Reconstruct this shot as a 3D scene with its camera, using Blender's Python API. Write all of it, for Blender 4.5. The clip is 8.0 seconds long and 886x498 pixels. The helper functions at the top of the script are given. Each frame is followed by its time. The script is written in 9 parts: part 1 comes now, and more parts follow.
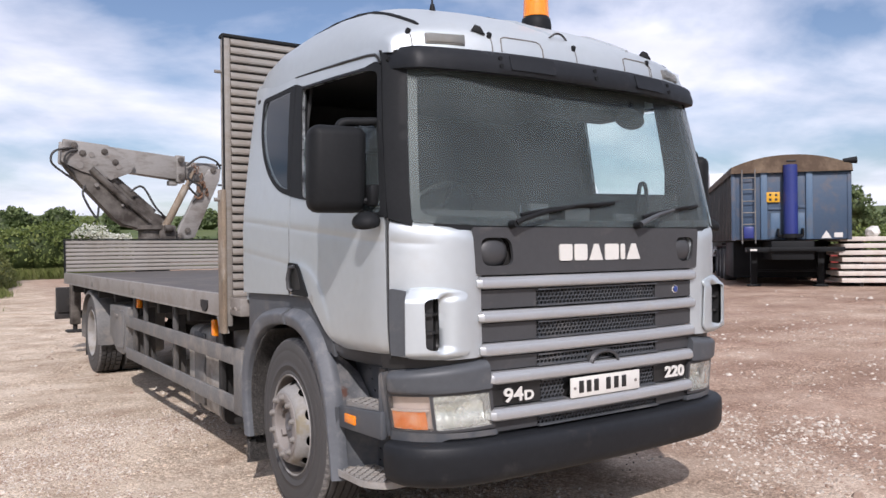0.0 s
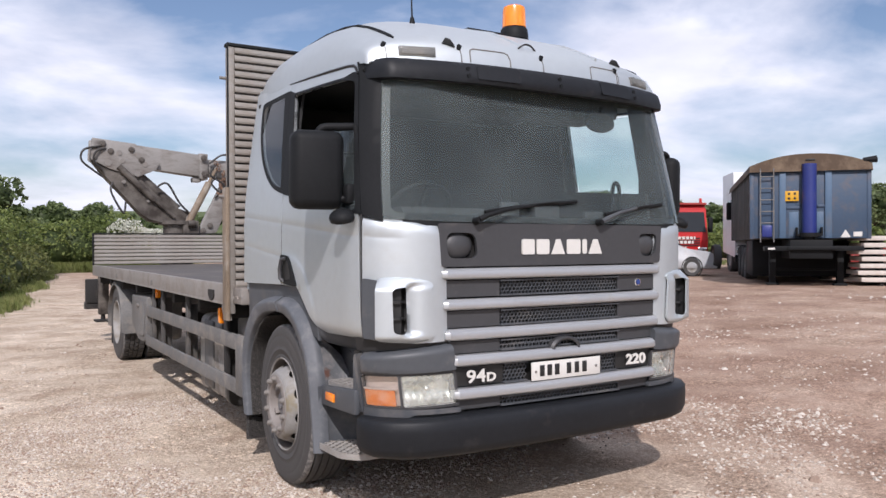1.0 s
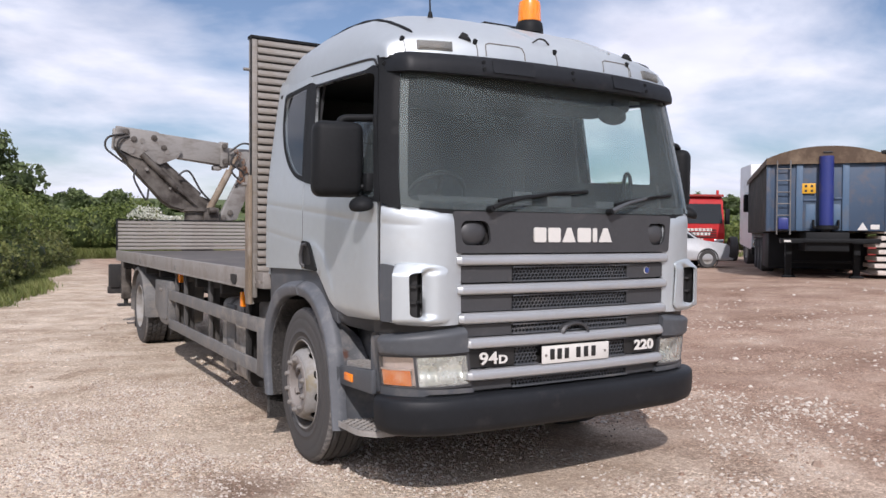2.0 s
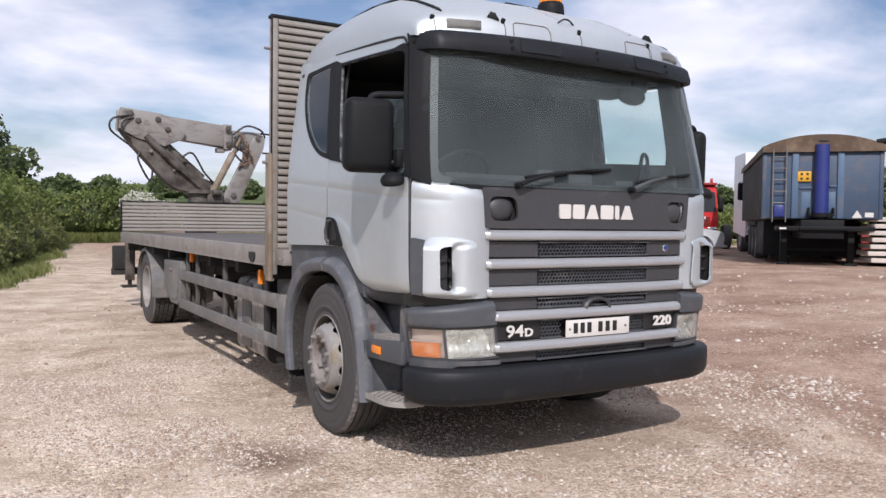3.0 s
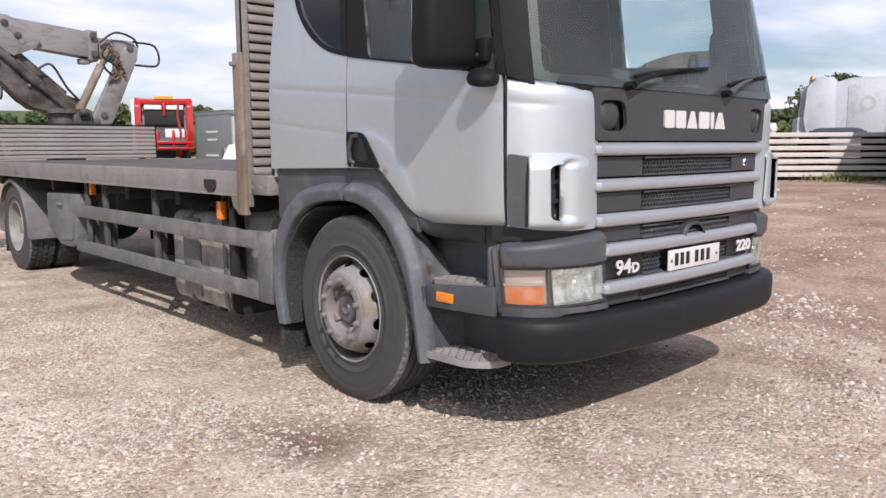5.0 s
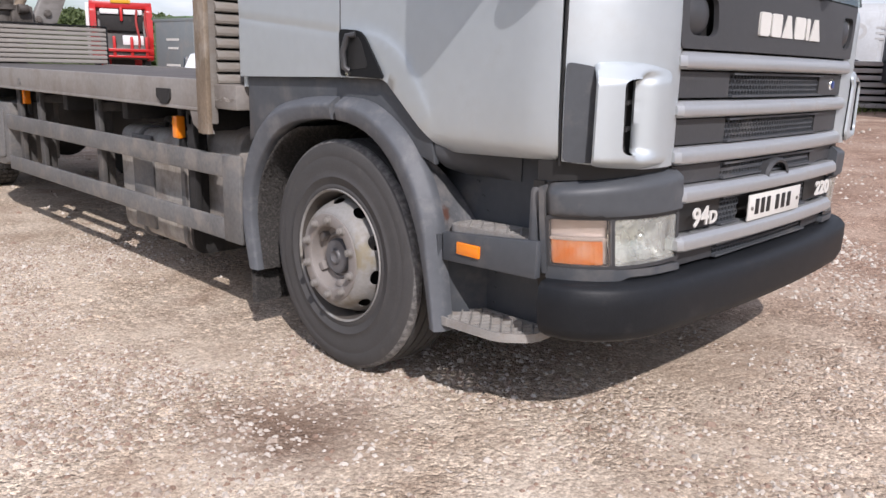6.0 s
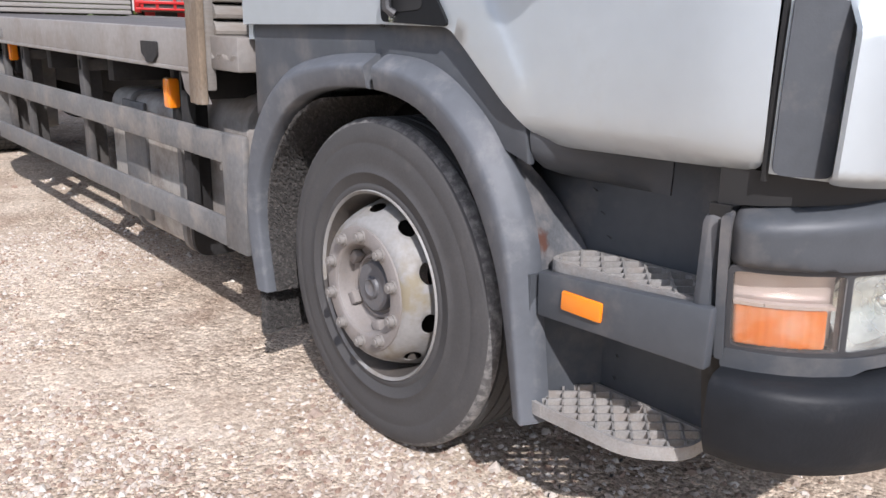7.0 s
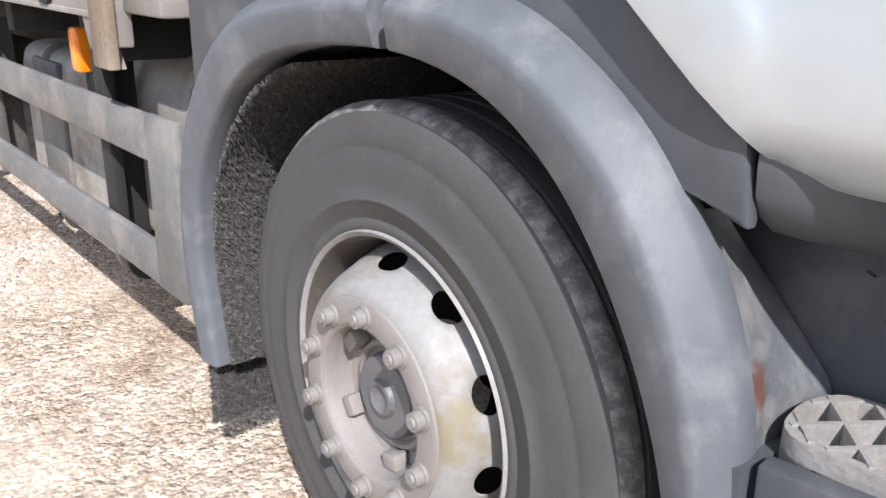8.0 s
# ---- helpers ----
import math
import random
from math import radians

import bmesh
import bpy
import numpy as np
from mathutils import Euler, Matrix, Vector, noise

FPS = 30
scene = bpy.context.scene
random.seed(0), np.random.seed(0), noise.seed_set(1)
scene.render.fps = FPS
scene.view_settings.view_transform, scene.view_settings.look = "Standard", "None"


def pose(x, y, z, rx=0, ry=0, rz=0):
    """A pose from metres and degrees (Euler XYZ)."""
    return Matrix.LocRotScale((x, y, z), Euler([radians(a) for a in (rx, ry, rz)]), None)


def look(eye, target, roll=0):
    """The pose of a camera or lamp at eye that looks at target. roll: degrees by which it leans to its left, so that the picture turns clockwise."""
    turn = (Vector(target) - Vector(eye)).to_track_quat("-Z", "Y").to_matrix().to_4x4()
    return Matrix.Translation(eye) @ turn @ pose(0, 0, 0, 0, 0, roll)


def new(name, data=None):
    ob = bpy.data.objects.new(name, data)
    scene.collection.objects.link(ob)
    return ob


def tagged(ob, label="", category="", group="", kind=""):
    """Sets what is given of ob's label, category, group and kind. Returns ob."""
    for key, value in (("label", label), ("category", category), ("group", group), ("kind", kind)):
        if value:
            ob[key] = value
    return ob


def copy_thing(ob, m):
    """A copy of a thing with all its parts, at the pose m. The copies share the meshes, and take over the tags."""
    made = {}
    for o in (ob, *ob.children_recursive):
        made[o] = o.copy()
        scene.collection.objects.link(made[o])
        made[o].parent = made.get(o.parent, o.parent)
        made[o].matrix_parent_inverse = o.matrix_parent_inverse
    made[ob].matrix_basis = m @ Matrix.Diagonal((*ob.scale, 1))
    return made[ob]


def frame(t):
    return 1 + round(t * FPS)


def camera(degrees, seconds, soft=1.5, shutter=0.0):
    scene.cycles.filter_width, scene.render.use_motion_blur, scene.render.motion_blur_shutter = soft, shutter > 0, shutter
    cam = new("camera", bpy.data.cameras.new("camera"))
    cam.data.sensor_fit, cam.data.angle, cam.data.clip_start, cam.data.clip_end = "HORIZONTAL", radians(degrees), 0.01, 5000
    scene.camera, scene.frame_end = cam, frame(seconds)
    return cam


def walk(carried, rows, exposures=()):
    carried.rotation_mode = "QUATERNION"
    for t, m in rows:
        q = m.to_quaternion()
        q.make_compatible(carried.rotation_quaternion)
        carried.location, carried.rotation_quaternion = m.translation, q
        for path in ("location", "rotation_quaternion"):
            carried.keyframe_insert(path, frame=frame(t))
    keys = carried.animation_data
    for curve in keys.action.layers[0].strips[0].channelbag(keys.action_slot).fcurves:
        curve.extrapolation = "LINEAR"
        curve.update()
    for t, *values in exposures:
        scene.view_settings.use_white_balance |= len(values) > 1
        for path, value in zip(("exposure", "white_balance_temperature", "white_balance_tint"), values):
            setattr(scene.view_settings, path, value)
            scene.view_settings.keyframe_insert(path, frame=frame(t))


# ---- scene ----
cam = camera(59.2, 8.0, soft=1.5)
PATH = [
    (0, (-3.078, -3.038, 1.594), (-1.966, -1.376, 1.59), -0.6),
    (0.5, (-3.096, -3.313, 1.585), (-2.017, -1.628, 1.58), -0.5),
    (1, (-3.005, -3.537, 1.575), (-1.961, -1.831, 1.564), -0.2),
    (1.5, (-3.026, -3.693, 1.575), (-2.017, -1.966, 1.553), 0.2),
    (3, (-3.331, -3.663, 1.486), (-2.301, -1.95, 1.418), 0.7),
    (3.5, (-3.513, -3.325, 1.456), (-2.427, -1.648, 1.367), 0.6),
    (4, (-3.741, -2.98, 1.449), (-2.577, -1.358, 1.328), 0.3),
    (4.2, (-3.774, -2.807, 1.441), (-2.574, -1.213, 1.3), 0.2),
    (5.3, (-3.752, -1.877, 1.423), (-2.361, -0.475, 1.102), 0.1),
    (5.5, (-3.668, -1.728, 1.412), (-2.263, -0.352, 1.048), 0.6),
    (6, (-3.322, -1.322, 1.377), (-1.938, 0.047, 0.919), 1.5),
    (6.5, (-2.981, -0.861, 1.344), (-1.644, 0.533, 0.826), 1.7),
    (7, (-2.612, -0.432, 1.337), (-1.328, 0.993, 0.771), 1.6),
    (7.5, (-2.298, 0.011, 1.313), (-1.041, 1.437, 0.692), 1.6),
    (8, (-1.974, 0.455, 1.256), (-0.714, 1.851, 0.575), 1.7),
]
walk(cam, [(t, look(eye, target, roll)) for t, eye, target, roll in PATH], [(0, -0.05, 6200, 18), (1.5, -0.14, 6200, 18), (3, -0.13, 6200, 18), (4.2, -0.1, 6200, 18), (5.5, -0.05, 6200, 18), (6.5, 0.07, 6200, 17), (7.0, 0.3, 6000, 16), (7.5, 0.57, 6000, 14), (8, 0.8, 6000, 14)])

# ---- daylight: high sun ahead of the lorry, broken cloud ----
SUN_FROM = Vector((-0.57, -0.97, 1.0)).normalized()
sun = new("sun", bpy.data.lights.new("sun", "SUN"))
sun.data.energy, sun.data.angle, sun.data.color = 4.25, radians(0.7), (1.0, 0.95, 0.88)
sun.matrix_world = look((0, 0, 40), Vector((0, 0, 40)) - SUN_FROM)
world = bpy.data.worlds.new("sky")
scene.world = world
world.use_nodes = True
wn = world.node_tree.nodes
wl = world.node_tree.links
wn.clear()
w_out = wn.new("ShaderNodeOutputWorld")
w_bg = wn.new("ShaderNodeBackground")
w_sky = wn.new("ShaderNodeTexSky")
w_sky.sky_type, w_sky.sun_disc = "NISHITA", False
w_sky.sun_elevation = math.asin(SUN_FROM.z)
w_sky.sun_rotation = math.atan2(SUN_FROM.x, SUN_FROM.y)
w_sky.air_density, w_sky.dust_density, w_sky.ozone_density = 1.0, 1.2, 1.5
w_tc = wn.new("ShaderNodeTexCoord")
w_sep = wn.new("ShaderNodeSeparateXYZ")
wl.new(w_tc.outputs["Generated"], w_sep.inputs[0])
# cloud layer: the direction cut with a flat sheet overhead
w_den = wn.new("ShaderNodeMath")
w_den.operation = "MAXIMUM"
w_den.inputs[1].default_value = 0.0
wl.new(w_sep.outputs["Z"], w_den.inputs[0])
w_add = wn.new("ShaderNodeMath")
w_add.operation = "ADD"
w_add.inputs[1].default_value = 0.22
wl.new(w_den.outputs[0], w_add.inputs[0])
w_div = wn.new("ShaderNodeVectorMath")
w_div.operation = "DIVIDE"
wl.new(w_tc.outputs["Generated"], w_div.inputs[0])
wl.new(w_add.outputs[0], w_div.inputs[1])
w_map = wn.new("ShaderNodeMapping")
w_map.inputs["Rotation"].default_value = (0, 0, 0.6)
w_map.inputs["Location"].default_value = (3.1, 1.4, 0)
w_map.inputs["Scale"].default_value = (1.15, 1.3, 0.0)
wl.new(w_div.outputs[0], w_map.inputs[0])
w_n1 = wn.new("ShaderNodeTexNoise")
w_n1.inputs["Scale"].default_value, w_n1.inputs["Detail"].default_value, w_n1.inputs["Roughness"].default_value = 1.0, 8, 0.52
w_n1.inputs["Distortion"].default_value = 0.2
wl.new(w_map.outputs[0], w_n1.inputs["Vector"])
w_ramp = wn.new("ShaderNodeValToRGB")
w_ramp.color_ramp.elements[0].position, w_ramp.color_ramp.elements[1].position = 0.38, 0.60
wl.new(w_n1.outputs["Fac"], w_ramp.inputs[0])
w_n2 = wn.new("ShaderNodeTexNoise")
w_n2.inputs["Scale"].default_value, w_n2.inputs["Detail"].default_value = 2.2, 5
wl.new(w_map.outputs[0], w_n2.inputs["Vector"])
w_cl = wn.new("ShaderNodeMix")
w_cl.data_type = "RGBA"
w_cl.inputs["A"].default_value, w_cl.inputs["B"].default_value = (5.6, 6.0, 6.9, 1), (12.0, 12.1, 12.4, 1)
wl.new(w_n2.outputs["Fac"], w_cl.inputs["Factor"])
w_mix = wn.new("ShaderNodeMix")
w_mix.data_type = "RGBA"
wl.new(w_ramp.outputs["Color"], w_mix.inputs["Factor"])
wl.new(w_sky.outputs["Color"], w_mix.inputs["A"])
wl.new(w_cl.outputs["Result"], w_mix.inputs["B"])
wl.new(w_mix.outputs["Result"], w_bg.inputs["Color"])
w_bg.inputs["Strength"].default_value = 0.114
wl.new(w_bg.outputs[0], w_out.inputs[0])

# ---- tools ----
from mathutils.geometry import delaunay_2d_cdt


def part(name, bm, mat, parent=None, label="", smooth=40):
    """Link a bmesh as one mesh object under a thing or a part."""
    me = bpy.data.meshes.new(name)
    bmesh.ops.recalc_face_normals(bm, faces=bm.faces[:])
    bm.to_mesh(me)
    bm.free()
    if smooth:
        me.polygons.foreach_set("use_smooth", [True] * len(me.polygons))
        me.set_sharp_from_angle(angle=radians(smooth))
    for m in (mat if isinstance(mat, (list, tuple)) else [mat]):
        me.materials.append(m)
    ob = new(name, me)
    ob.parent = parent
    if label:
        tagged(ob, label)
    return ob


def share(ob, m, parent):
    """Another object on the same mesh."""
    o = new(ob.name, ob.data)
    o.parent = parent
    o.matrix_local = m
    return o


def thing(name, label, category, m=None, group="", kind=""):
    ob = new(name)
    ob.empty_display_size = 0.3
    if m is not None:
        ob.matrix_world = m
    return tagged(ob, label, category, group, kind)


def box(bm, x0, x1, y0, y1, z0, z1, bevel=0.0, seg=2, m=None):
    r = bmesh.ops.create_cube(bm, size=1.0)
    vs = r["verts"]
    for v in vs:
        v.co = Vector((x0 + (v.co.x + 0.5) * (x1 - x0), y0 + (v.co.y + 0.5) * (y1 - y0), z0 + (v.co.z + 0.5) * (z1 - z0)))
    if bevel:
        es = list({e for v in vs for e in v.link_edges})
        r = bmesh.ops.bevel(bm, geom=es, offset=bevel, segments=seg, profile=0.5, affect="EDGES")
        vs = list({v for f in r["faces"] for v in f.verts} | {v for v in vs if v.is_valid})
    if m is not None:
        for v in vs:
            v.co = m @ v.co
    return vs


def ring_axes(d):
    d = d.normalized()
    a = Vector((0, 0, 1)) if abs(d.z) < 0.9 else Vector((1, 0, 0))
    u = d.cross(a).normalized()
    return u, d.cross(u).normalized()


def cyl(bm, p0, p1, r0, r1=None, seg=16, caps=True):
    p0, p1 = Vector(p0), Vector(p1)
    r1 = r0 if r1 is None else r1
    u, w = ring_axes(p1 - p0)
    rings = []
    for p, r in ((p0, r0), (p1, r1)):
        rings.append([bm.verts.new(p + r * (math.cos(a) * u + math.sin(a) * w)) for a in (2 * math.pi * i / seg for i in range(seg))])
    for i in range(seg):
        bm.faces.new((rings[0][i], rings[0][(i + 1) % seg], rings[1][(i + 1) % seg], rings[1][i]))
    if caps:
        bm.faces.new(rings[0][::-1])
        bm.faces.new(rings[1])


def tube(bm, pts, r, seg=8, close=False, caps=True):
    """A pipe along points; r a number or one for each point."""
    pts = [Vector(p) for p in pts]
    n = len(pts)
    rings = []
    u = None
    for i, p in enumerate(pts):
        a = pts[(i - 1) % n] if (close or i > 0) else p
        b = pts[(i + 1) % n] if (close or i < n - 1) else p
        d = (b - a).normalized()
        if u is None:
            u, _ = ring_axes(d)
        u = (u - d * u.dot(d)).normalized()
        w = d.cross(u)
        rr = r[i] if isinstance(r, (list, tuple)) else r
        rings.append([bm.verts.new(p + rr * (math.cos(t) * u + math.sin(t) * w)) for t in (2 * math.pi * k / seg for k in range(seg))])
    for i in range(n if close else n - 1):
        A, B = rings[i], rings[(i + 1) % n]
        for k in range(seg):
            bm.faces.new((A[k], A[(k + 1) % seg], B[(k + 1) % seg], B[k]))
    if caps and not close:
        bm.faces.new(rings[0][::-1])
        bm.faces.new(rings[-1])


def smooth_path(pts, n=6):
    """Catmull-Rom through the points."""
    P = [Vector(p) for p in pts]
    P = [P[0] * 2 - P[1]] + P + [P[-1] * 2 - P[-2]]
    out = []
    for i in range(1, len(P) - 2):
        for k in range(n):
            t = k / n
            a, b, c, d = P[i - 1], P[i], P[i + 1], P[i + 2]
            out.append(0.5 * (2 * b + (c - a) * t + (2 * a - 5 * b + 4 * c - d) * t * t + (3 * b - a - 3 * c + d) * t ** 3))
    out.append(P[-2])
    return out


def lathe(bm, profile, o=(0, 0, 0), axis="x", seg=48, close=False):
    """Turn (radius, along) pairs about an axis through o."""
    o = Vector(o)
    U = {"x": (Vector((0, 1, 0)), Vector((0, 0, 1)), Vector((1, 0, 0))), "y": (Vector((1, 0, 0)), Vector((0, 0, 1)), Vector((0, 1, 0))),
         "z": (Vector((1, 0, 0)), Vector((0, 1, 0)), Vector((0, 0, 1)))}[axis]
    rows = [[bm.verts.new(o + U[2] * h + r * (math.cos(t) * U[0] + math.sin(t) * U[1])) for t in (2 * math.pi * k / seg for k in range(seg))] for r, h in profile]
    for i in range(len(rows) if close else len(rows) - 1):
        A, B = rows[i], rows[(i + 1) % len(rows)]
        for k in range(seg):
            bm.faces.new((A[k], A[(k + 1) % seg], B[(k + 1) % seg], B[k]))
    return rows


def prism(bm, pts, axis, a, b, bevel=0.0):
    """A flat outline pushed along an axis from a to b. pts are the other two coordinates in order."""
    def at(p, h):
        return {"x": (h, p[0], p[1]), "y": (p[0], h, p[1]), "z": (p[0], p[1], h)}[axis]
    A = [bm.verts.new(at(p, a)) for p in pts]
    B = [bm.verts.new(at(p, b)) for p in pts]
    fs = [bm.faces.new(A[::-1]), bm.faces.new(B)]
    n = len(pts)
    for i in range(n):
        fs.append(bm.faces.new((A[i], A[(i + 1) % n], B[(i + 1) % n], B[i])))
    if bevel:
        es = list({e for f in fs for e in f.edges})
        bmesh.ops.bevel(bm, geom=es, offset=bevel, segments=2, profile=0.5, affect="EDGES")


def rounded(pts, r, n=5):
    """Round the corners of a closed outline; r one radius or one for each corner."""
    out = []
    m = len(pts)
    for i in range(m):
        p = Vector(pts[i])
        a = Vector(pts[i - 1]) - p
        b = Vector(pts[(i + 1) % m]) - p
        q = r[i] if isinstance(r, (list, tuple)) else r
        q = min(q, a.length * 0.48, b.length * 0.48)
        if q < 1e-4:
            out.append(tuple(p))
            continue
        s, e = p + a.normalized() * q, p + b.normalized() * q
        for k in range(n + 1):
            t = k / n
            out.append(tuple((1 - t) ** 2 * s + 2 * t * (1 - t) * p + t * t * e))
    return out


def inside(p, poly):
    c = False
    n = len(poly)
    for i in range(n):
        (x1, y1), (x2, y2) = poly[i][:2], poly[i - 1][:2]
        if (y1 > p[1]) != (y2 > p[1]) and p[0] < (x2 - x1) * (p[1] - y1) / (y2 - y1) + x1:
            c = not c
    return c


def dense(poly, step):
    out = []
    for i in range(len(poly)):
        a, b = Vector(poly[i]), Vector(poly[(i + 1) % len(poly)])
        k = max(1, int((b - a).length / step))
        out += [a + (b - a) * j / k for j in range(k)]
    return out


def panel(outline, surf, step=0.06, thick=0.01, holes=(), bm=None, slot=0, extra=(), clear=None):
    """A sheet with this outline and holes in two parameters, laid on surf(u, v, depth), with its thickness inwards."""
    bm = bm or bmesh.new()
    loops = [dense(outline, step)] + [dense(h, step) for h in holes]
    vs, es = [], []
    for lp in loops:
        o = len(vs)
        vs += [Vector(p) for p in lp]
        es += [(o + i, o + (i + 1) % len(lp)) for i in range(len(lp))]
    us, ws = [p[0] for p in loops[0]], [p[1] for p in loops[0]]
    x = min(us) + step
    k = 0
    while x < max(us):
        y = min(ws) + step * (0.5 + 0.5 * (k % 2))
        while y < max(ws):
            if not (clear and clear(x, y)) and inside((x, y), loops[0]) and not any(inside((x, y), h) for h in loops[1:]):
                if min((Vector((x, y)) - Vector(p)).length for p in vs[:sum(map(len, loops))]) > step * 0.5:
                    vs.append(Vector((x, y)))
            y += step
        x += step
        k += 1
    rim = vs[:sum(map(len, loops))]
    vs += [Vector(p) for p in extra if inside(p, loops[0]) and not any(inside(p, h) for h in loops[1:]) and min((Vector(p) - q).length for q in rim) > 0.006]
    co, _, fs, *_ = delaunay_2d_cdt(vs, es, [], 0, 1e-6)
    keep = []
    for f in fs:
        c = sum((co[i] for i in f), Vector((0, 0))) / len(f)
        if inside(c, loops[0]) and not any(inside(c, h) for h in loops[1:]):
            keep.append(f)
    A = {}
    B = {}
    count = {}
    for f in keep:
        for i in f:
            if i not in A:
                A[i] = bm.verts.new(surf(co[i][0], co[i][1], 0.0))
                B[i] = bm.verts.new(surf(co[i][0], co[i][1], thick))
        for j in range(3):
            e = (f[j], f[(j + 1) % 3])
            count[e] = 1
    for f in keep:
        bm.faces.new([A[i] for i in f])
        bm.faces.new([B[i] for i in f[::-1]]).material_index = slot
    for (i, j) in count:
        if (j, i) not in count:
            bm.faces.new((A[j], A[i], B[i], B[j]))
    return bm


def word(text, size, m, mat, parent, name, depth=0.003, space=1.0, bold=0.0):
    cu = bpy.data.curves.new(name, "FONT")
    cu.body, cu.size, cu.extrude, cu.align_x, cu.align_y, cu.space_character, cu.offset = text, size, depth, "CENTER", "CENTER", space, bold
    tmp = bpy.data.objects.new("tmp", cu)
    scene.collection.objects.link(tmp)
    me = bpy.data.meshes.new_from_object(tmp.evaluated_get(bpy.context.evaluated_depsgraph_get()))
    bpy.data.objects.remove(tmp)
    me.materials.clear()
    me.materials.append(mat)
    me.transform(m)
    ob = new(name, me)
    ob.parent = parent
    return ob


# ---- materials ----
def nodes_of(name):
    m = bpy.data.materials.new(name)
    m.use_nodes = True
    nt = m.node_tree
    return m, nt, nt.nodes["Principled BSDF"]


def paint(name, base, rough=0.5, metal=0.0, var=0.12, scale=3.0, dirt=None, dirt_amt=0.4, dirt_scale=6.0, bump=0.0, bump_scale=60.0,
          coat=0.0, spec=0.5, grain=(1, 1, 1), per=0.0):
    """A surface with colour drift at two scales, dirt patches, fine relief and gloss that varies with the dirt."""
    m, nt, p = nodes_of(name)
    N, L = nt.nodes.new, nt.links.new
    tc = N("ShaderNodeTexCoord")
    mp = N("ShaderNodeMapping")
    mp.inputs["Scale"].default_value = grain
    L(tc.outputs["Object"], mp.inputs[0])
    n1 = N("ShaderNodeTexNoise")
    n1.inputs["Scale"].default_value, n1.inputs["Detail"].default_value = scale, 6
    L(mp.outputs[0], n1.inputs["Vector"])
    n2 = N("ShaderNodeTexNoise")
    n2.inputs["Scale"].default_value, n2.inputs["Detail"].default_value = scale * 14, 4
    L(mp.outputs[0], n2.inputs["Vector"])
    av = N("ShaderNodeMath")
    av.operation = "MULTIPLY_ADD"
    av.inputs[1].default_value, av.inputs[2].default_value = 0.45, 0.0
    L(n2.outputs["Fac"], av.inputs[0])
    sm = N("ShaderNodeMath")
    sm.operation = "MULTIPLY_ADD"
    sm.inputs[1].default_value = 0.55
    L(n1.outputs["Fac"], sm.inputs[0])
    L(av.outputs[0], sm.inputs[2])
    fac = sm.outputs[0]
    if per:
        oi = N("ShaderNodeObjectInfo")
        ad = N("ShaderNodeMath")
        ad.operation = "MULTIPLY_ADD"
        ad.inputs[1].default_value = per
        L(oi.outputs["Random"], ad.inputs[0])
        sb = N("ShaderNodeMath")
        sb.operation = "SUBTRACT"
        sb.inputs[1].default_value = per / 2
        L(fac, sb.inputs[0])
        L(sb.outputs[0], ad.inputs[2])
        fac = ad.outputs[0]
    ramp = N("ShaderNodeValToRGB")
    e = ramp.color_ramp.elements
    e[0].position, e[1].position = 0.3, 0.7
    e[0].color = tuple(c * (1 - var) for c in base) + (1,)
    e[1].color = tuple(min(1, c * (1 + var)) for c in base) + (1,)
    L(fac, ramp.inputs[0])
    col = ramp.outputs["Color"]
    p.inputs["Metallic"].default_value = metal
    p.inputs["Specular IOR Level"].default_value = spec
    p.inputs["Coat Weight"].default_value = coat
    p.inputs["Coat Roughness"].default_value = 0.08
    rg = N("ShaderNodeMapRange")
    rg.inputs["To Min"].default_value, rg.inputs["To Max"].default_value = max(0.02, rough - 0.08), min(1, rough + 0.1)
    L(n1.outputs["Fac"], rg.inputs["Value"])
    rsock = rg.outputs[0]
    if dirt:
        n3 = N("ShaderNodeTexNoise")
        n3.inputs["Scale"].default_value, n3.inputs["Detail"].default_value, n3.inputs["Roughness"].default_value = dirt_scale, 8, 0.65
        L(mp.outputs[0], n3.inputs["Vector"])
        r3 = N("ShaderNodeMapRange")
        r3.inputs["From Min"].default_value, r3.inputs["From Max"].default_value = 0.62 - 0.35 * dirt_amt, 0.86 - 0.35 * dirt_amt
        r3.inputs["To Max"].default_value = min(1.0, 0.35 + dirt_amt)
        L(n3.outputs["Fac"], r3.inputs["Value"])
        mx = N("ShaderNodeMix")
        mx.data_type = "RGBA"
        mx.inputs["B"].default_value = (*dirt, 1)
        L(r3.outputs[0], mx.inputs["Factor"])
        L(col, mx.inputs["A"])
        col = mx.outputs["Result"]
        rm = N("ShaderNodeMix")
        rm.inputs["B"].default_value = 0.85
        L(r3.outputs[0], rm.inputs["Factor"])
        L(rsock, rm.inputs["A"])
        rsock = rm.outputs["Result"]
        if metal:
            mm = N("ShaderNodeMapRange")
            mm.inputs["To Min"].default_value, mm.inputs["To Max"].default_value = metal, 0.0
            L(r3.outputs[0], mm.inputs["Value"])
            L(mm.outputs[0], p.inputs["Metallic"])
    L(col, p.inputs["Base Color"])
    L(rsock, p.inputs["Roughness"])
    if bump:
        nb = N("ShaderNodeTexNoise")
        nb.inputs["Scale"].default_value, nb.inputs["Detail"].default_value = bump_scale, 4
        L(mp.outputs[0], nb.inputs["Vector"])
        b = N("ShaderNodeBump")
        b.inputs["Strength"].default_value, b.inputs["Distance"].default_value = bump, 0.006
        L(nb.outputs["Fac"], b.inputs["Height"])
        L(b.outputs[0], p.inputs["Normal"])
